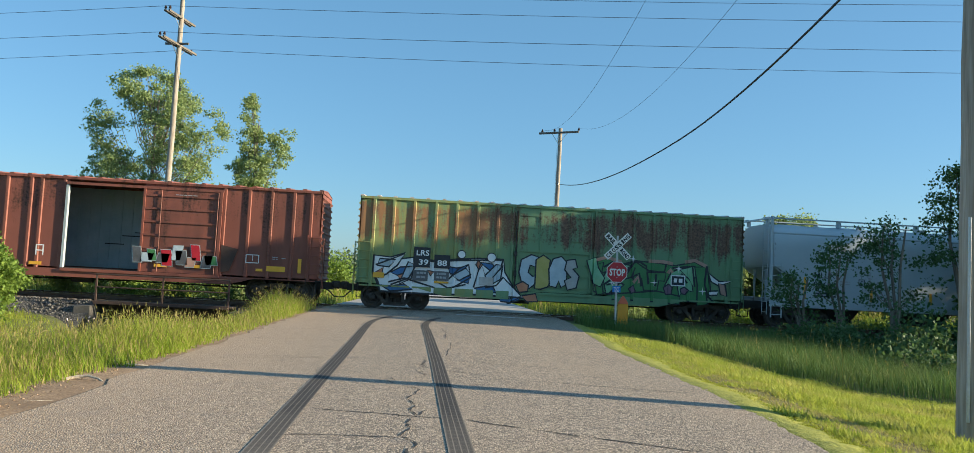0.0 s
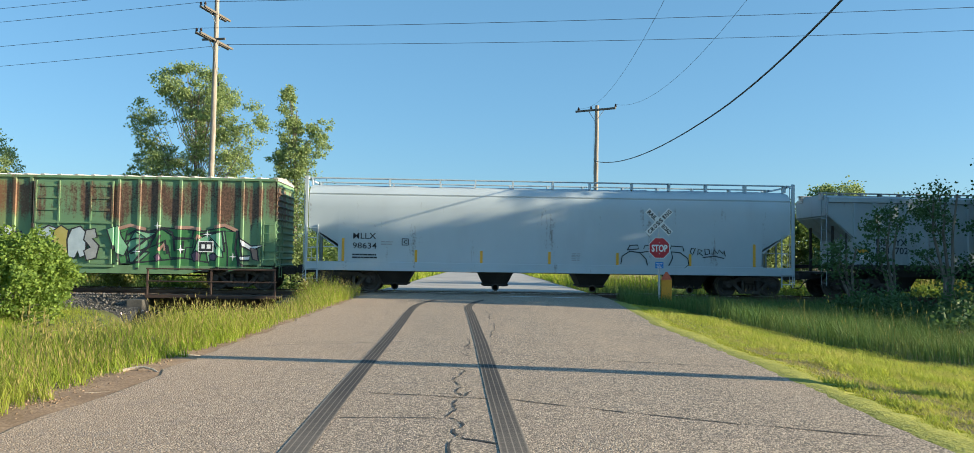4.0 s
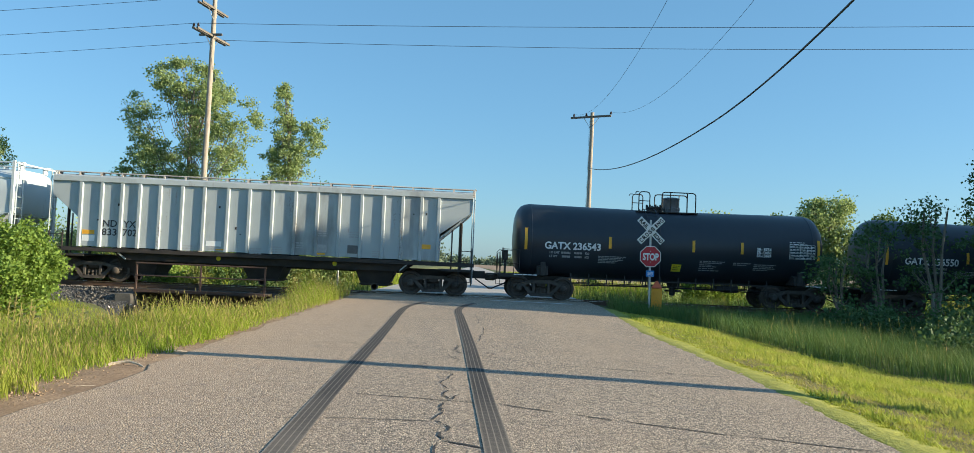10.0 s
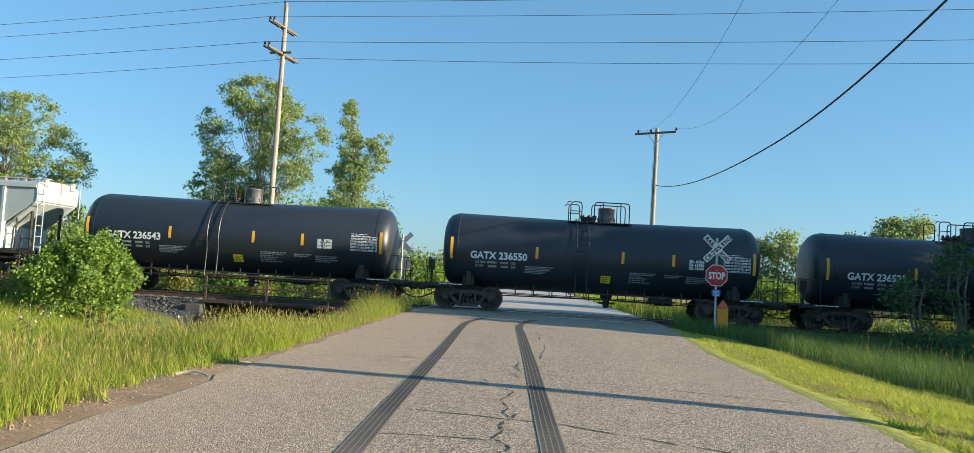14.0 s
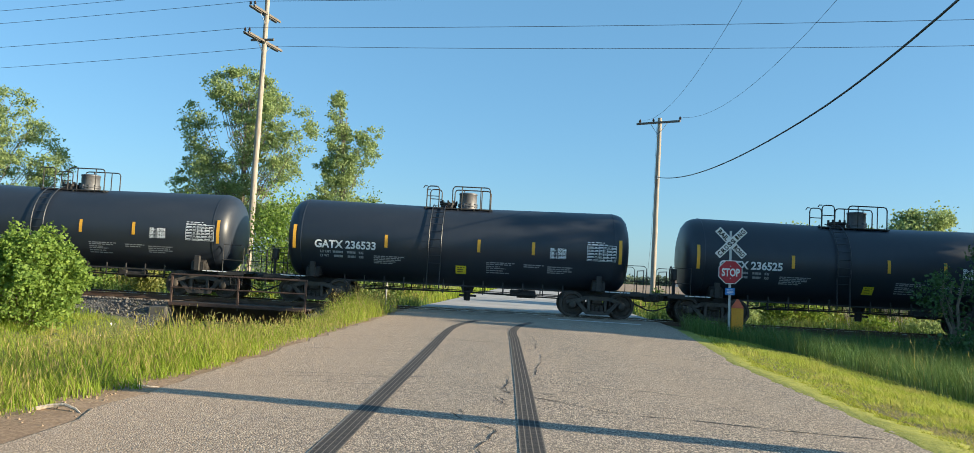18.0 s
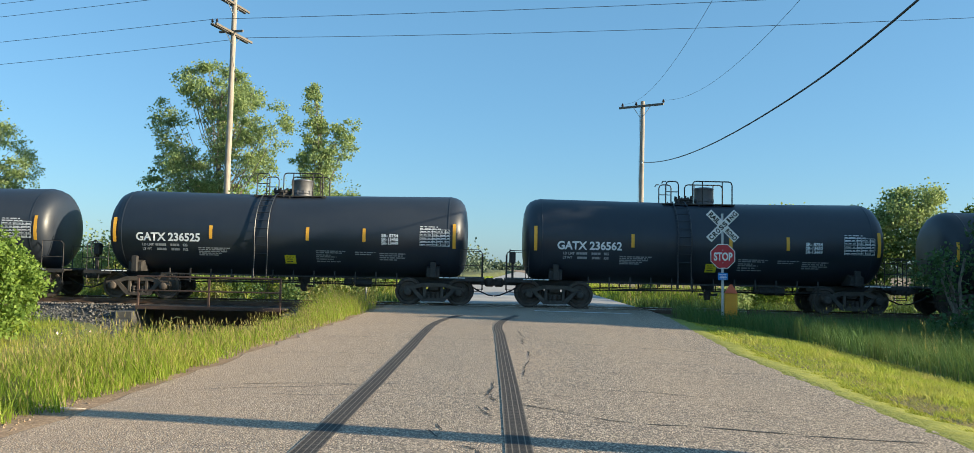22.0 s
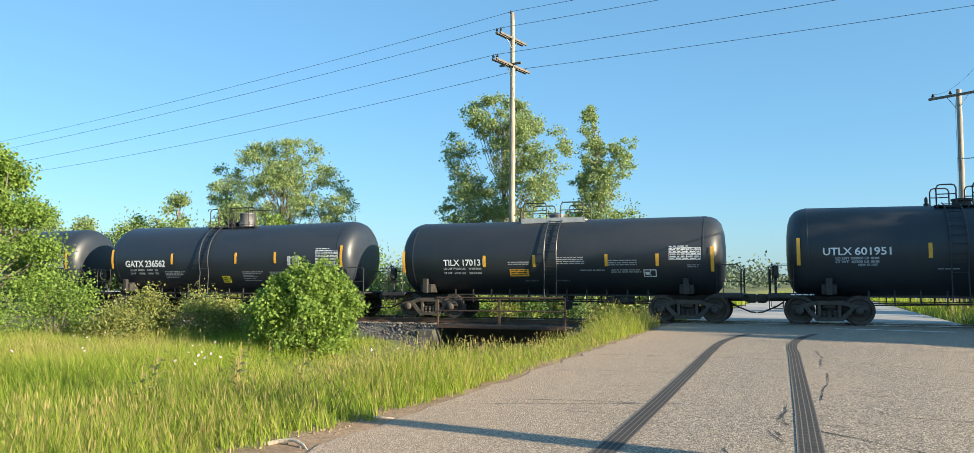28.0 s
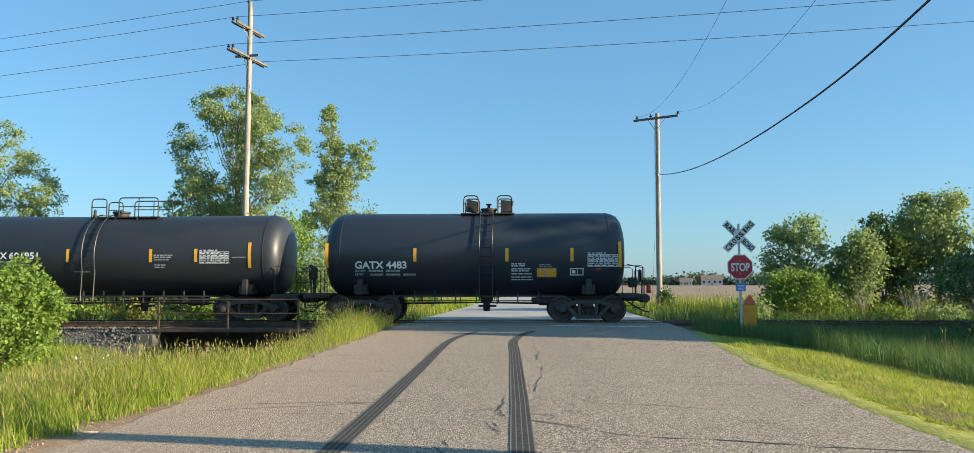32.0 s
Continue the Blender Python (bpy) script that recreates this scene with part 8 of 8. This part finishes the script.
# beyond the track, at the right
build_open_tree("bright_shrub", "sunlit yellow-green shrub behind the rails", 12.9, 39.3, [(2.0, 12.0, 13.2), (1.6, 11.5, 14.0), (1.0, 11.3, 14.4), (0.2, 11.2, 14.5), (-0.2, 11.3, 14.4)], 90, 90, 0.13, "leaf_bright", 7, 0.7, -0.4, stems=3, tuft=0.42)
for i, (x, y, rows, tufts, m) in enumerate((
        (14.4, 43.0, [(4.6, 14.5, 15.1), (3.9, 12.9, 15.6), (3.2, 12.6, 16.0), (2.4, 12.5, 16.0), (1.2, 12.5, 15.9), (0.0, 12.6, 15.8)], 150, "leaf"),
        (16.5, 42.0, [(3.8, 16.1, 16.7), (3.2, 15.7, 17.3), (2.4, 15.5, 17.6), (1.5, 15.6, 17.5), (0.6, 15.8, 17.2)], 80, "leaf"),
        (18.0, 43.0, [(4.5, 17.6, 18.1), (3.9, 17.0, 18.9), (3.1, 16.9, 19.3), (1.7, 17.0, 19.4), (0.2, 17.2, 19.2)], 130, "leaf_dark"),
        (20.9, 43.6, [(5.75, 20.0, 21.9), (5.25, 19.2, 22.5), (4.4, 19.0, 22.8), (3.0, 18.9, 23.0), (1.2, 19.2, 22.8), (0.0, 19.4, 22.6)], 220, "leaf"),
        (24.4, 43.0, [(4.8, 23.8, 25.0), (4.2, 22.8, 26.2), (3.0, 22.4, 26.6), (0.5, 22.6, 26.4)], 170, "leaf_dark"))):
    build_open_tree("thicket_tree", "dark rounded tree in the thicket behind the track", x, y, rows, tufts, 80, 0.15, m, 140 + i, 0.8, -0.3, "thicket behind the track", 2, 0.5)
for i, (x, y, h, w, m) in enumerate(((29, 43, 5.3, 2.6, "leaf_dark"), (34, 44, 5.6, 2.8, "leaf"), (39, 44, 5.6, 3.0, "leaf_dark"), (45, 44, 5.8, 3.2, "leaf"))):
    build_tree("thicket_tree", "dark rounded tree in the thicket behind the track", x, y, h, w, 7000, 0.17, m, 150 + i, 0.04, 0.7, 60, group="thicket behind the track", stems=2)
rng = np.random.default_rng(71)
for x, y in ((17.6, 39.6), (18.2, 39.9), (15.9, 40.0)):
    dead = thing("dead_shrub", "bare grey twigs of a dead shrub behind the rails", "shrub", "dead shrubs", at=pose(x, y, ground_z(x, y)))
    for j in range(9):
        a, h = rng.uniform(0, 6.28), rng.uniform(1.0, 1.7)
        q = (0.45 * math.cos(a), 0.3 * math.sin(a))
        t = Shape().tube([(0, 0, -0.1), (q[0] * 0.4, q[1] * 0.4, h * 0.5), (q[0], q[1], h)], 0.014, 4, 0.004)
        for m in range(4):
            f = 0.45 + 0.12 * m
            e = rng.uniform(-0.22, 0.22, 2)
            t.tube([(q[0] * f, q[1] * f, h * f), (q[0] * f + e[0], q[1] * f + e[1], h * f + 0.3)], 0.006, 3, 0.003)
        part("twig", t, "dead_wood", dead)
for i, x in enumerate((16.0, 18.2, 20.3, 22.6, 10.2, 24.8, 27.0)):
    build_shrub("low_shrub", "low leafy weed behind the rails", x, 37.5 + 0.4 * (i % 3), 1.0, 0.7, 0.9 + 0.25 * (i % 3), 800, 0.12, ("leaf_bright", "leaf", "leaf_olive")[i % 3], 170 + i, "weeds along the far bank", 9)
build_shrub("low_shrub", "small shrub at the foot of the pole", 8.9, 49.0, 0.7, 0.7, 1.3, 900, 0.12, "leaf_dark", 190, "", 8)

# the grove on this side of the track, at the right: it shades the crossing
for i, (x, y, rows, tufts) in enumerate((
        (13.1, 26.4, [(2.3, 12.5, 13.3), (1.6, 11.9, 14.0), (0.8, 12.1, 14.0), (0.0, 12.5, 13.8)], 15),
        (14.6, 26.6, [(3.3, 14.2, 14.9), (2.5, 13.6, 15.6), (1.4, 13.4, 15.6), (0.2, 13.9, 15.3)], 21),
        (16.4, 26.3, [(4.5, 16.0, 17.0), (3.6, 15.4, 17.6), (2.4, 15.1, 17.8), (0.4, 15.5, 17.5)], 34),
        (18.6, 25.8, [(6.2, 18.2, 19.2), (5.2, 17.5, 20.0), (3.8, 17.2, 20.4), (2.0, 17.3, 20.2), (0.4, 17.6, 19.8)], 95))):
    build_open_tree("sapling", "young wild sapling with feathery leaves before the rails", x, y, rows, tufts, 60, 0.11, "sapling", 200 + i, 0.7, 0.02, "saplings by the track", 3, 0.36)
for i, (x, y, h, w) in enumerate(((22.4, 28.2, 8.8, 1.9), (22.6, 25.2, 9.4, 1.8), (25.6, 26.8, 9.8, 2.2), (26.0, 22.6, 9.0, 2.3), (29.0, 28.0, 10.0, 2.2), (29.6, 25.0, 10.4, 2.5), (31.5, 21.2, 9.6, 2.6), (33.6, 27.4, 10.8, 2.5), (35.5, 24.0, 10.6, 2.7), (38.5, 28.0, 11.2, 2.3), (39.0, 21.5, 10.2, 2.8), (42.0, 25.5, 11.5, 2.8), (46.5, 28.0, 11.5, 2.4), (47.0, 23.5, 11.2, 3.0), (53, 26, 11.8, 3.0), (24.5, 20.6, 6.6, 1.6), (28.4, 19.4, 7.4, 1.7), (33.5, 18.6, 8.4, 1.9))):
    build_tree("grove_tree", "dark leafy tree of the grove beside the track", x, y, h * (1.2 if x > 20 else 1.0), w * 1.15, 7000, 0.23, "leaf_dark", 220 + i, 0.03, 0.75, 56, group="grove beside the track", stems=2)
for i, (x, y, h) in enumerate(((12.9, 25.2, 1.2), (14.6, 25.4, 1.7), (16.2, 25.0, 1.7), (18.3, 24.6, 2.0), (12.3, 22.6, 1.5), (13.4, 20.4, 2.0), (12.4, 18.6, 1.4), (14.6, 22.6, 2.4), (15.2, 19.2, 2.4), (16.6, 21.2, 2.8), (14.4, 17.2, 1.8))):
    build_shrub("undergrowth_shrub", "undergrowth at the grove's edge, leaves darkened in colour for shade", x, y, 1.05, 0.9, h * 0.85, 1300, 0.115, "sapling", 250 + i, "undergrowth of the grove", 12)


def blades(name, points, tall, width, material, seed, label, lean=0.45, head=0.0, scale=None):
    """Bent blades of grass: two faces each; head: the length of a seed head on top."""
    rng = np.random.default_rng(seed)
    n = len(points)
    h = tall * rng.uniform(0.6, 1.2, n)
    if scale:
        h *= np.array([scale(x, y) for x, y, z in points])
    a = rng.uniform(0, 2 * np.pi, n)
    out = np.stack([np.cos(a), np.sin(a)], 1)
    side = np.stack([-np.sin(a), np.cos(a)], 1) * (width * rng.uniform(0.7, 1.3, n))[:, None]
    bend = (h * lean * rng.uniform(0.3, 1.3, n))[:, None] * out + np.array([-0.1, 0.03]) * h[:, None]
    p = np.array(points)
    rows = []
    for f, k in ((0, 1.0), (0.55, 0.8), (1.0, 0.12)):
        c = np.concatenate([p[:, :2] + bend * f * f, (p[:, 2] + h * (f - 0.12 * f * f * lean))[:, None]], 1)
        for sgn in (-1, 1):
            q = c.copy()
            q[:, :2] += side * sgn * k
            rows.append(q)
    v = np.stack(rows, 1).reshape(-1, 3)
    i = np.arange(n)[:, None] * 6
    f = np.concatenate([i + np.array([[0, 1, 3, 2]]), i + np.array([[2, 3, 5, 4]])], 0)
    if head:
        tip = np.concatenate([p[:, :2] + bend, (p[:, 2] + h * (1 - 0.12 * lean))[:, None]], 1)
        up = np.concatenate([bend * 0.6, (h * 0.9)[:, None]], 1)
        up /= np.linalg.norm(up, axis=1)[:, None]
        s3 = np.concatenate([side / np.linalg.norm(side, axis=1)[:, None] * head * 0.07, np.zeros((n, 1))], 1)
        hv = np.stack([tip - up * head * 0.5, tip + s3, tip + up * head * 0.6, tip - s3], 1).reshape(-1, 3)
        hf = len(v) + np.arange(n * 4).reshape(n, 4)
        v, f = np.concatenate([v, hv]), np.concatenate([f, hf])
    return cards(name, v, f, material, label, "grass", "stuff")


def scatter(n, x0, x1, y0, y1, seed, keep):
    rng = random.Random(seed)
    out = []
    while len(out) < n:
        x, y = rng.uniform(x0, x1), rng.uniform(y0, y1)
        if keep(x, y, rng):
            out.append((x, y, ground_z(x, y) - 0.02))
    return out


def left_field(x, y, rng):
    a, b = road_edges(y)
    edge = a - along(GRASS_GAP, y) - 0.06 * math.sin(y * 2.3) - 0.05 * math.sin(y * 7.1) + 0.22 * noise.noise((x * 1.5, y * 2.1, 6))
    if x > edge:
        return False
    if x > edge - 0.25 and rng.random() > 0.6:
        return False
    if y > 28.6 and x < -5.2:
        return False
    if channel(x, y) > 0.45 and y > 25:
        return False
    # the nearer, the denser
    return rng.random() < 1.25 - 0.026 * math.hypot(x, y - 3)


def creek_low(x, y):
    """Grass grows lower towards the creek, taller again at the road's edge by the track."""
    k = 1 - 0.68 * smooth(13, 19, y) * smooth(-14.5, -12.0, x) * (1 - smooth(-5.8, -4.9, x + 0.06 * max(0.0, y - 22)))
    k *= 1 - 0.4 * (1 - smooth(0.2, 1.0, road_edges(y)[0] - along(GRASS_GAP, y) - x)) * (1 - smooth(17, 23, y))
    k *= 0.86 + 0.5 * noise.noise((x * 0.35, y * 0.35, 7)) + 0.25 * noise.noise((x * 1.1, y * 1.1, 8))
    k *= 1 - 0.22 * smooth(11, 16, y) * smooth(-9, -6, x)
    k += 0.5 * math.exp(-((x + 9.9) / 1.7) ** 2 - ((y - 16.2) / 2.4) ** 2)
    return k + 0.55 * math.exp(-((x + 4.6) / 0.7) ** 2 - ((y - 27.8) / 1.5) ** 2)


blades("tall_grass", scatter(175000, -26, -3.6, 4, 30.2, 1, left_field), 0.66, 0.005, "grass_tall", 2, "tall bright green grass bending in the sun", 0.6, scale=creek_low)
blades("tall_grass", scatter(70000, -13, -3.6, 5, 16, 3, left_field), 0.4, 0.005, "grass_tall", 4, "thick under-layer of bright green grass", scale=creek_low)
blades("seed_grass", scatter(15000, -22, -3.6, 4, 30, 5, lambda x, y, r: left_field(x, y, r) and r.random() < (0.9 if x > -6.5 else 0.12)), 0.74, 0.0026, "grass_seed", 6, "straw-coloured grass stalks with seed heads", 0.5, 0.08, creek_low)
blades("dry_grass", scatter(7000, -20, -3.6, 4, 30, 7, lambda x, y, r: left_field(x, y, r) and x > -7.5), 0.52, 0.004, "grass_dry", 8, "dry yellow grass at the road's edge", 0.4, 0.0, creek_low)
blades("dry_grass", scatter(7000, -24, -14, 13, 21, 27, lambda x, y, r: noise.noise((x * 0.3, y * 0.3, 4)) > -0.05), 0.75, 0.0035, "grass_dry", 28, "patch of tall dry grass in the meadow", 0.5)
blades("verge_grass", scatter(1500, -5.5, -3.7, 4, 30, 9, lambda x, y, r: x < road_edges(y)[0] - along(GRASS_GAP, y) + 0.15), 0.14, 0.005, "grass_tall", 10, "short weeds on the gravel", 0.6)


def lawn_end(y):
    """How far from the road the mown grass reaches."""
    return float(np.interp(y, [3, 13.2, 14.4, 15.2, 17, 20.6, 25.5, 27.3], [12.5, 12.5, 9.8, 8.8, 8.05, 7.65, 6.9, 5.4]))


def lawn(x, y, rng):
    a, b = road_edges(y)
    edge = b + 0.55 + 0.1 * math.sin(y * 1.7) + 0.08 * math.sin(y * 5.1) - 0.3 * smooth(15, 19, y)
    return edge < x < lawn_end(y) and bare_patch(x, y) < 0.35 * rng.random() + 0.12 and rng.random() < 1.2 - 0.035 * math.hypot(x, y)


blades("mown_lawn", scatter(125000, 3.3, 12, 3.5, 27, 11, lawn), 0.08, 0.0065, "grass_mown", 12, "mown yellow-green grass beside the road", 0.7)
blades("worn_turf", scatter(9000, 3.3, 8, 3.0, 18, 33, lambda x, y, r: bare_patch(x, y) > 0.15), 0.06, 0.006, "grass_dry", 34, "dry worn turf and stubble beside the lawn", 0.9)
blades("lawn_clumps", scatter(12000, 3.3, 11, 3.5, 26, 13, lambda x, y, r: lawn(x, y, r) and noise.noise((x * 0.9, y * 0.9, 2)) > 0.12), 0.14, 0.008, "grass_mown", 14, "longer tufts in the mown grass", 0.6)
blades("moss_tufts", [(x, y, z + 0.035) for x, y, z in scatter(30000, 3.4, 6.2, 4, 27, 43, lambda x, y, r: 0.0 < x - road_edges(y)[1] < 0.62)], 0.03, 0.007, "moss_tuft", 44, "low yellow-green moss and clover tufts", 0.9)


def reeds(x, y, rng):
    a, b = road_edges(y)
    return x > max(b + 0.4, lawn_end(y) - 0.15) and y < 30.3 and x < 26 and rng.random() < 1.25 - 0.03 * x


blades("reed_grass", scatter(52000, 5.2, 24, 13, 30.4, 15, reeds), 0.6, 0.0055, "grass_shaded", 16, "tall grass before the track, darkened in colour for shade", scale=lambda x, y: 0.75 if 6.2 < x < 8.6 and 25.5 < y < 29.3 else 1.0)
blades("reed_heads", scatter(350, 5.2, 20, 14, 30.2, 17, reeds), 0.85, 0.004, "grass_seed", 18, "pale seed heads above the dark grass", 0.25, 0.1)


def far_bank(x, y, rng):
    a, b = road_edges(y)
    return not (a - 0.3 < x < b + 0.3) and not (x > 9.2 and y > 57) and channel(x, y) < 0.5 and rng.random() < 1.3 - y / 60


blades("far_grass", scatter(22000, -34, 34, 41, 62, 19, far_bank), 0.7, 0.014, "grass_tall", 20, "bright uncut grass beyond the track")
# the bank's shade behind the train comes from this darker grass colour
blades("bank_grass", scatter(17000, -34, 34, 35.6, 41.0, 29, far_bank), 0.55, 0.01, "grass_shaded", 30, "uncut grass on the bank beyond the rails, darkened in colour for shade")
blades("far_seed_grass", scatter(3500, -26, 30, 38, 56, 21, far_bank), 0.85, 0.008, "grass_seed", 22, "pale grass stalks beyond the track", 0.25, 0.22)
blades("roadside_grass", scatter(9000, -8, 12, 50, 120, 23, lambda x, y, r: (road_edges(y)[0] - 5 < x < road_edges(y)[0] - 0.2) or (road_edges(y)[1] + 0.2 < x < road_edges(y)[1] + 3)), 0.4, 0.03, "grass_tall", 24, "grass along the far road")

# blossoms in the tall grass
rng = np.random.default_rng(77)
pts = np.array([(x + rng.normal() * 0.25, y + rng.normal() * 0.25, ground_z(x, y) + rng.uniform(0.55, 0.95)) for x, y in ((-7.9, 13.5), (-9.5, 11.0), (-11.5, 15.0), (-6.8, 17.5)) for i in range(16)])
v, f = leaf_quads(pts, 0.05, rng)
cards("wild_flowers", v, f, "flower", "small white and pink wild flowers in the grass", "flowers")
for i, (x, y, h) in enumerate(((-7.4, 19.6, 1.15), (-7.7, 19.9, 0.95), (-6.2, 17.0, 0.8), (-8.6, 16.0, 0.9), (-6.0, 11.8, 0.8), (-6.2, 12.1, 0.9), (-6.5, 12.4, 0.85), (-5.8, 12.9, 0.75), (-6.9, 13.0, 0.95), (-7.1, 11.6, 0.85), (-7.6, 12.2, 0.9), (-6.6, 10.9, 0.8), (-5.6, 14.8, 0.7), (-5.4, 17.5, 0.75), (-5.7, 19.0, 0.7))):
    s = Shape()
    z = ground_z(x, y)
    s.tube([(x, y, z), (x + 0.03, y, z + h * 0.6), (x + 0.05, y, z + h)], 0.012, 5, 0.006)
    for j in range(9):
        a, q = j * 2.4, z + h * (0.45 + 0.06 * j)
        c, d = math.cos(a) * 0.1, math.sin(a) * 0.1
        s.add([(x + 0.03, y, q), (x + 0.03 + c - d * 0.3, y + d + c * 0.3, q + 0.06), (x + 0.03 + c * 1.8, y + d * 1.8, q + 0.04), (x + 0.03 + c + d * 0.3, y + d - c * 0.3, q + 0.05)], [(0, 1, 2, 3)])
    tagged(part("dock_plant", s, "grass_dry"), "yellowing dock stalk standing in the grass", "plant", "dock stalks")

# ---- distance ----
rnd = random.Random(40)
rng = np.random.default_rng(41)
cl = []
for i in range(170):
    x = -420 + i * 5.2 + rnd.uniform(-2, 2)
    h = rnd.uniform(4.5, 9) * (1.0 if x > 40 or x < -60 else 0.75)
    if 60 < x < 126:
        h *= 0.8
    cl.append(((x, 655 + rnd.uniform(-12, 20), h * 0.55), (rnd.uniform(4, 7), 5, h * 0.6)))
# woods and copse get their haze from the leaf colour alone
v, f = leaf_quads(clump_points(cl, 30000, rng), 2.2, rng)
cards("far_woods", v, f, "leaf_far", "line of trees on the horizon, haze put into their leaf colour", "woods")
cl = []
for i in range(26):
    x = rnd.uniform(-120, 6) if i % 2 else rnd.uniform(-60, -6)
    cl.append(((x, 250 + rnd.uniform(-40, 60), 3.2), (rnd.uniform(4, 7), 5, rnd.uniform(3, 5))))
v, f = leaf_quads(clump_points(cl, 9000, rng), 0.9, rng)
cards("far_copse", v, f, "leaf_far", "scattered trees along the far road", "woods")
MAT["house_wall"] = plain("pale_house_siding", (0.55, 0.53, 0.5), (0.66, 0.64, 0.6), 0.5, 0.8, 0, 0.1, 3)
MAT["house_roof"] = plain("brown_house_shingles", (0.2, 0.14, 0.11), (0.28, 0.2, 0.16), 0.5, 0.85, 0, 0.2, 3)
MAT["glass"] = plain("dark_window_glass", (0.03, 0.035, 0.04), (0.05, 0.055, 0.06), 0.5, 0.1, 0, 0)
for x, w, d, h, label in ((133, 9, 8, 3.0, "small pale house far across the field"), (153, 16, 9, 4.6, "long pale farmhouse far across the field")):
    house = thing("farmhouse", label, "house", "houses across the field", at=pose(x, 630, 0, 0, 0, -14))
    part("wall", Shape().box(-w / 2, w / 2, -d / 2, d / 2, -0.2, h), "house_wall", house)
    part("roof", Shape().slab([(-d / 2 - 0.5, h - 0.1), (0, h + d * 0.36), (d / 2 + 0.5, h - 0.1)], -w / 2 - 0.4, w / 2 + 0.4), "house_roof", house)
    for i in range(4):
        x0 = -w / 2 + w * (i + 0.3) / 4
        part("window", Shape().box(x0, x0 + w * 0.1, -d / 2 - 0.05, -d / 2 + 0.02, h * 0.4, h * 0.75), "glass", house)
    part("door", Shape().box(-0.5, 0.5, -d / 2 - 0.06, -d / 2 + 0.02, 0, 2.1), "house_roof", house)


def motions():
    """The whole train rolls to the left; its wheels turn with it."""
    steps = [i / 10 for i in range(321)]
    for car, x in START:
        walk(car, [(t, pose(x + travelled(t), TRACK_Y, RAIL_Z)) for t in range(0, 33)])
        for truck in car.children:
            for ob in truck.children:
                if ob.name.startswith("wheelset"):
                    x0 = ob.location.x
                    walk(ob, [(t, pose(x0, 0, WHEEL_R, 0, math.degrees(travelled(t) / WHEEL_R), 0)) for t in steps])


motions()
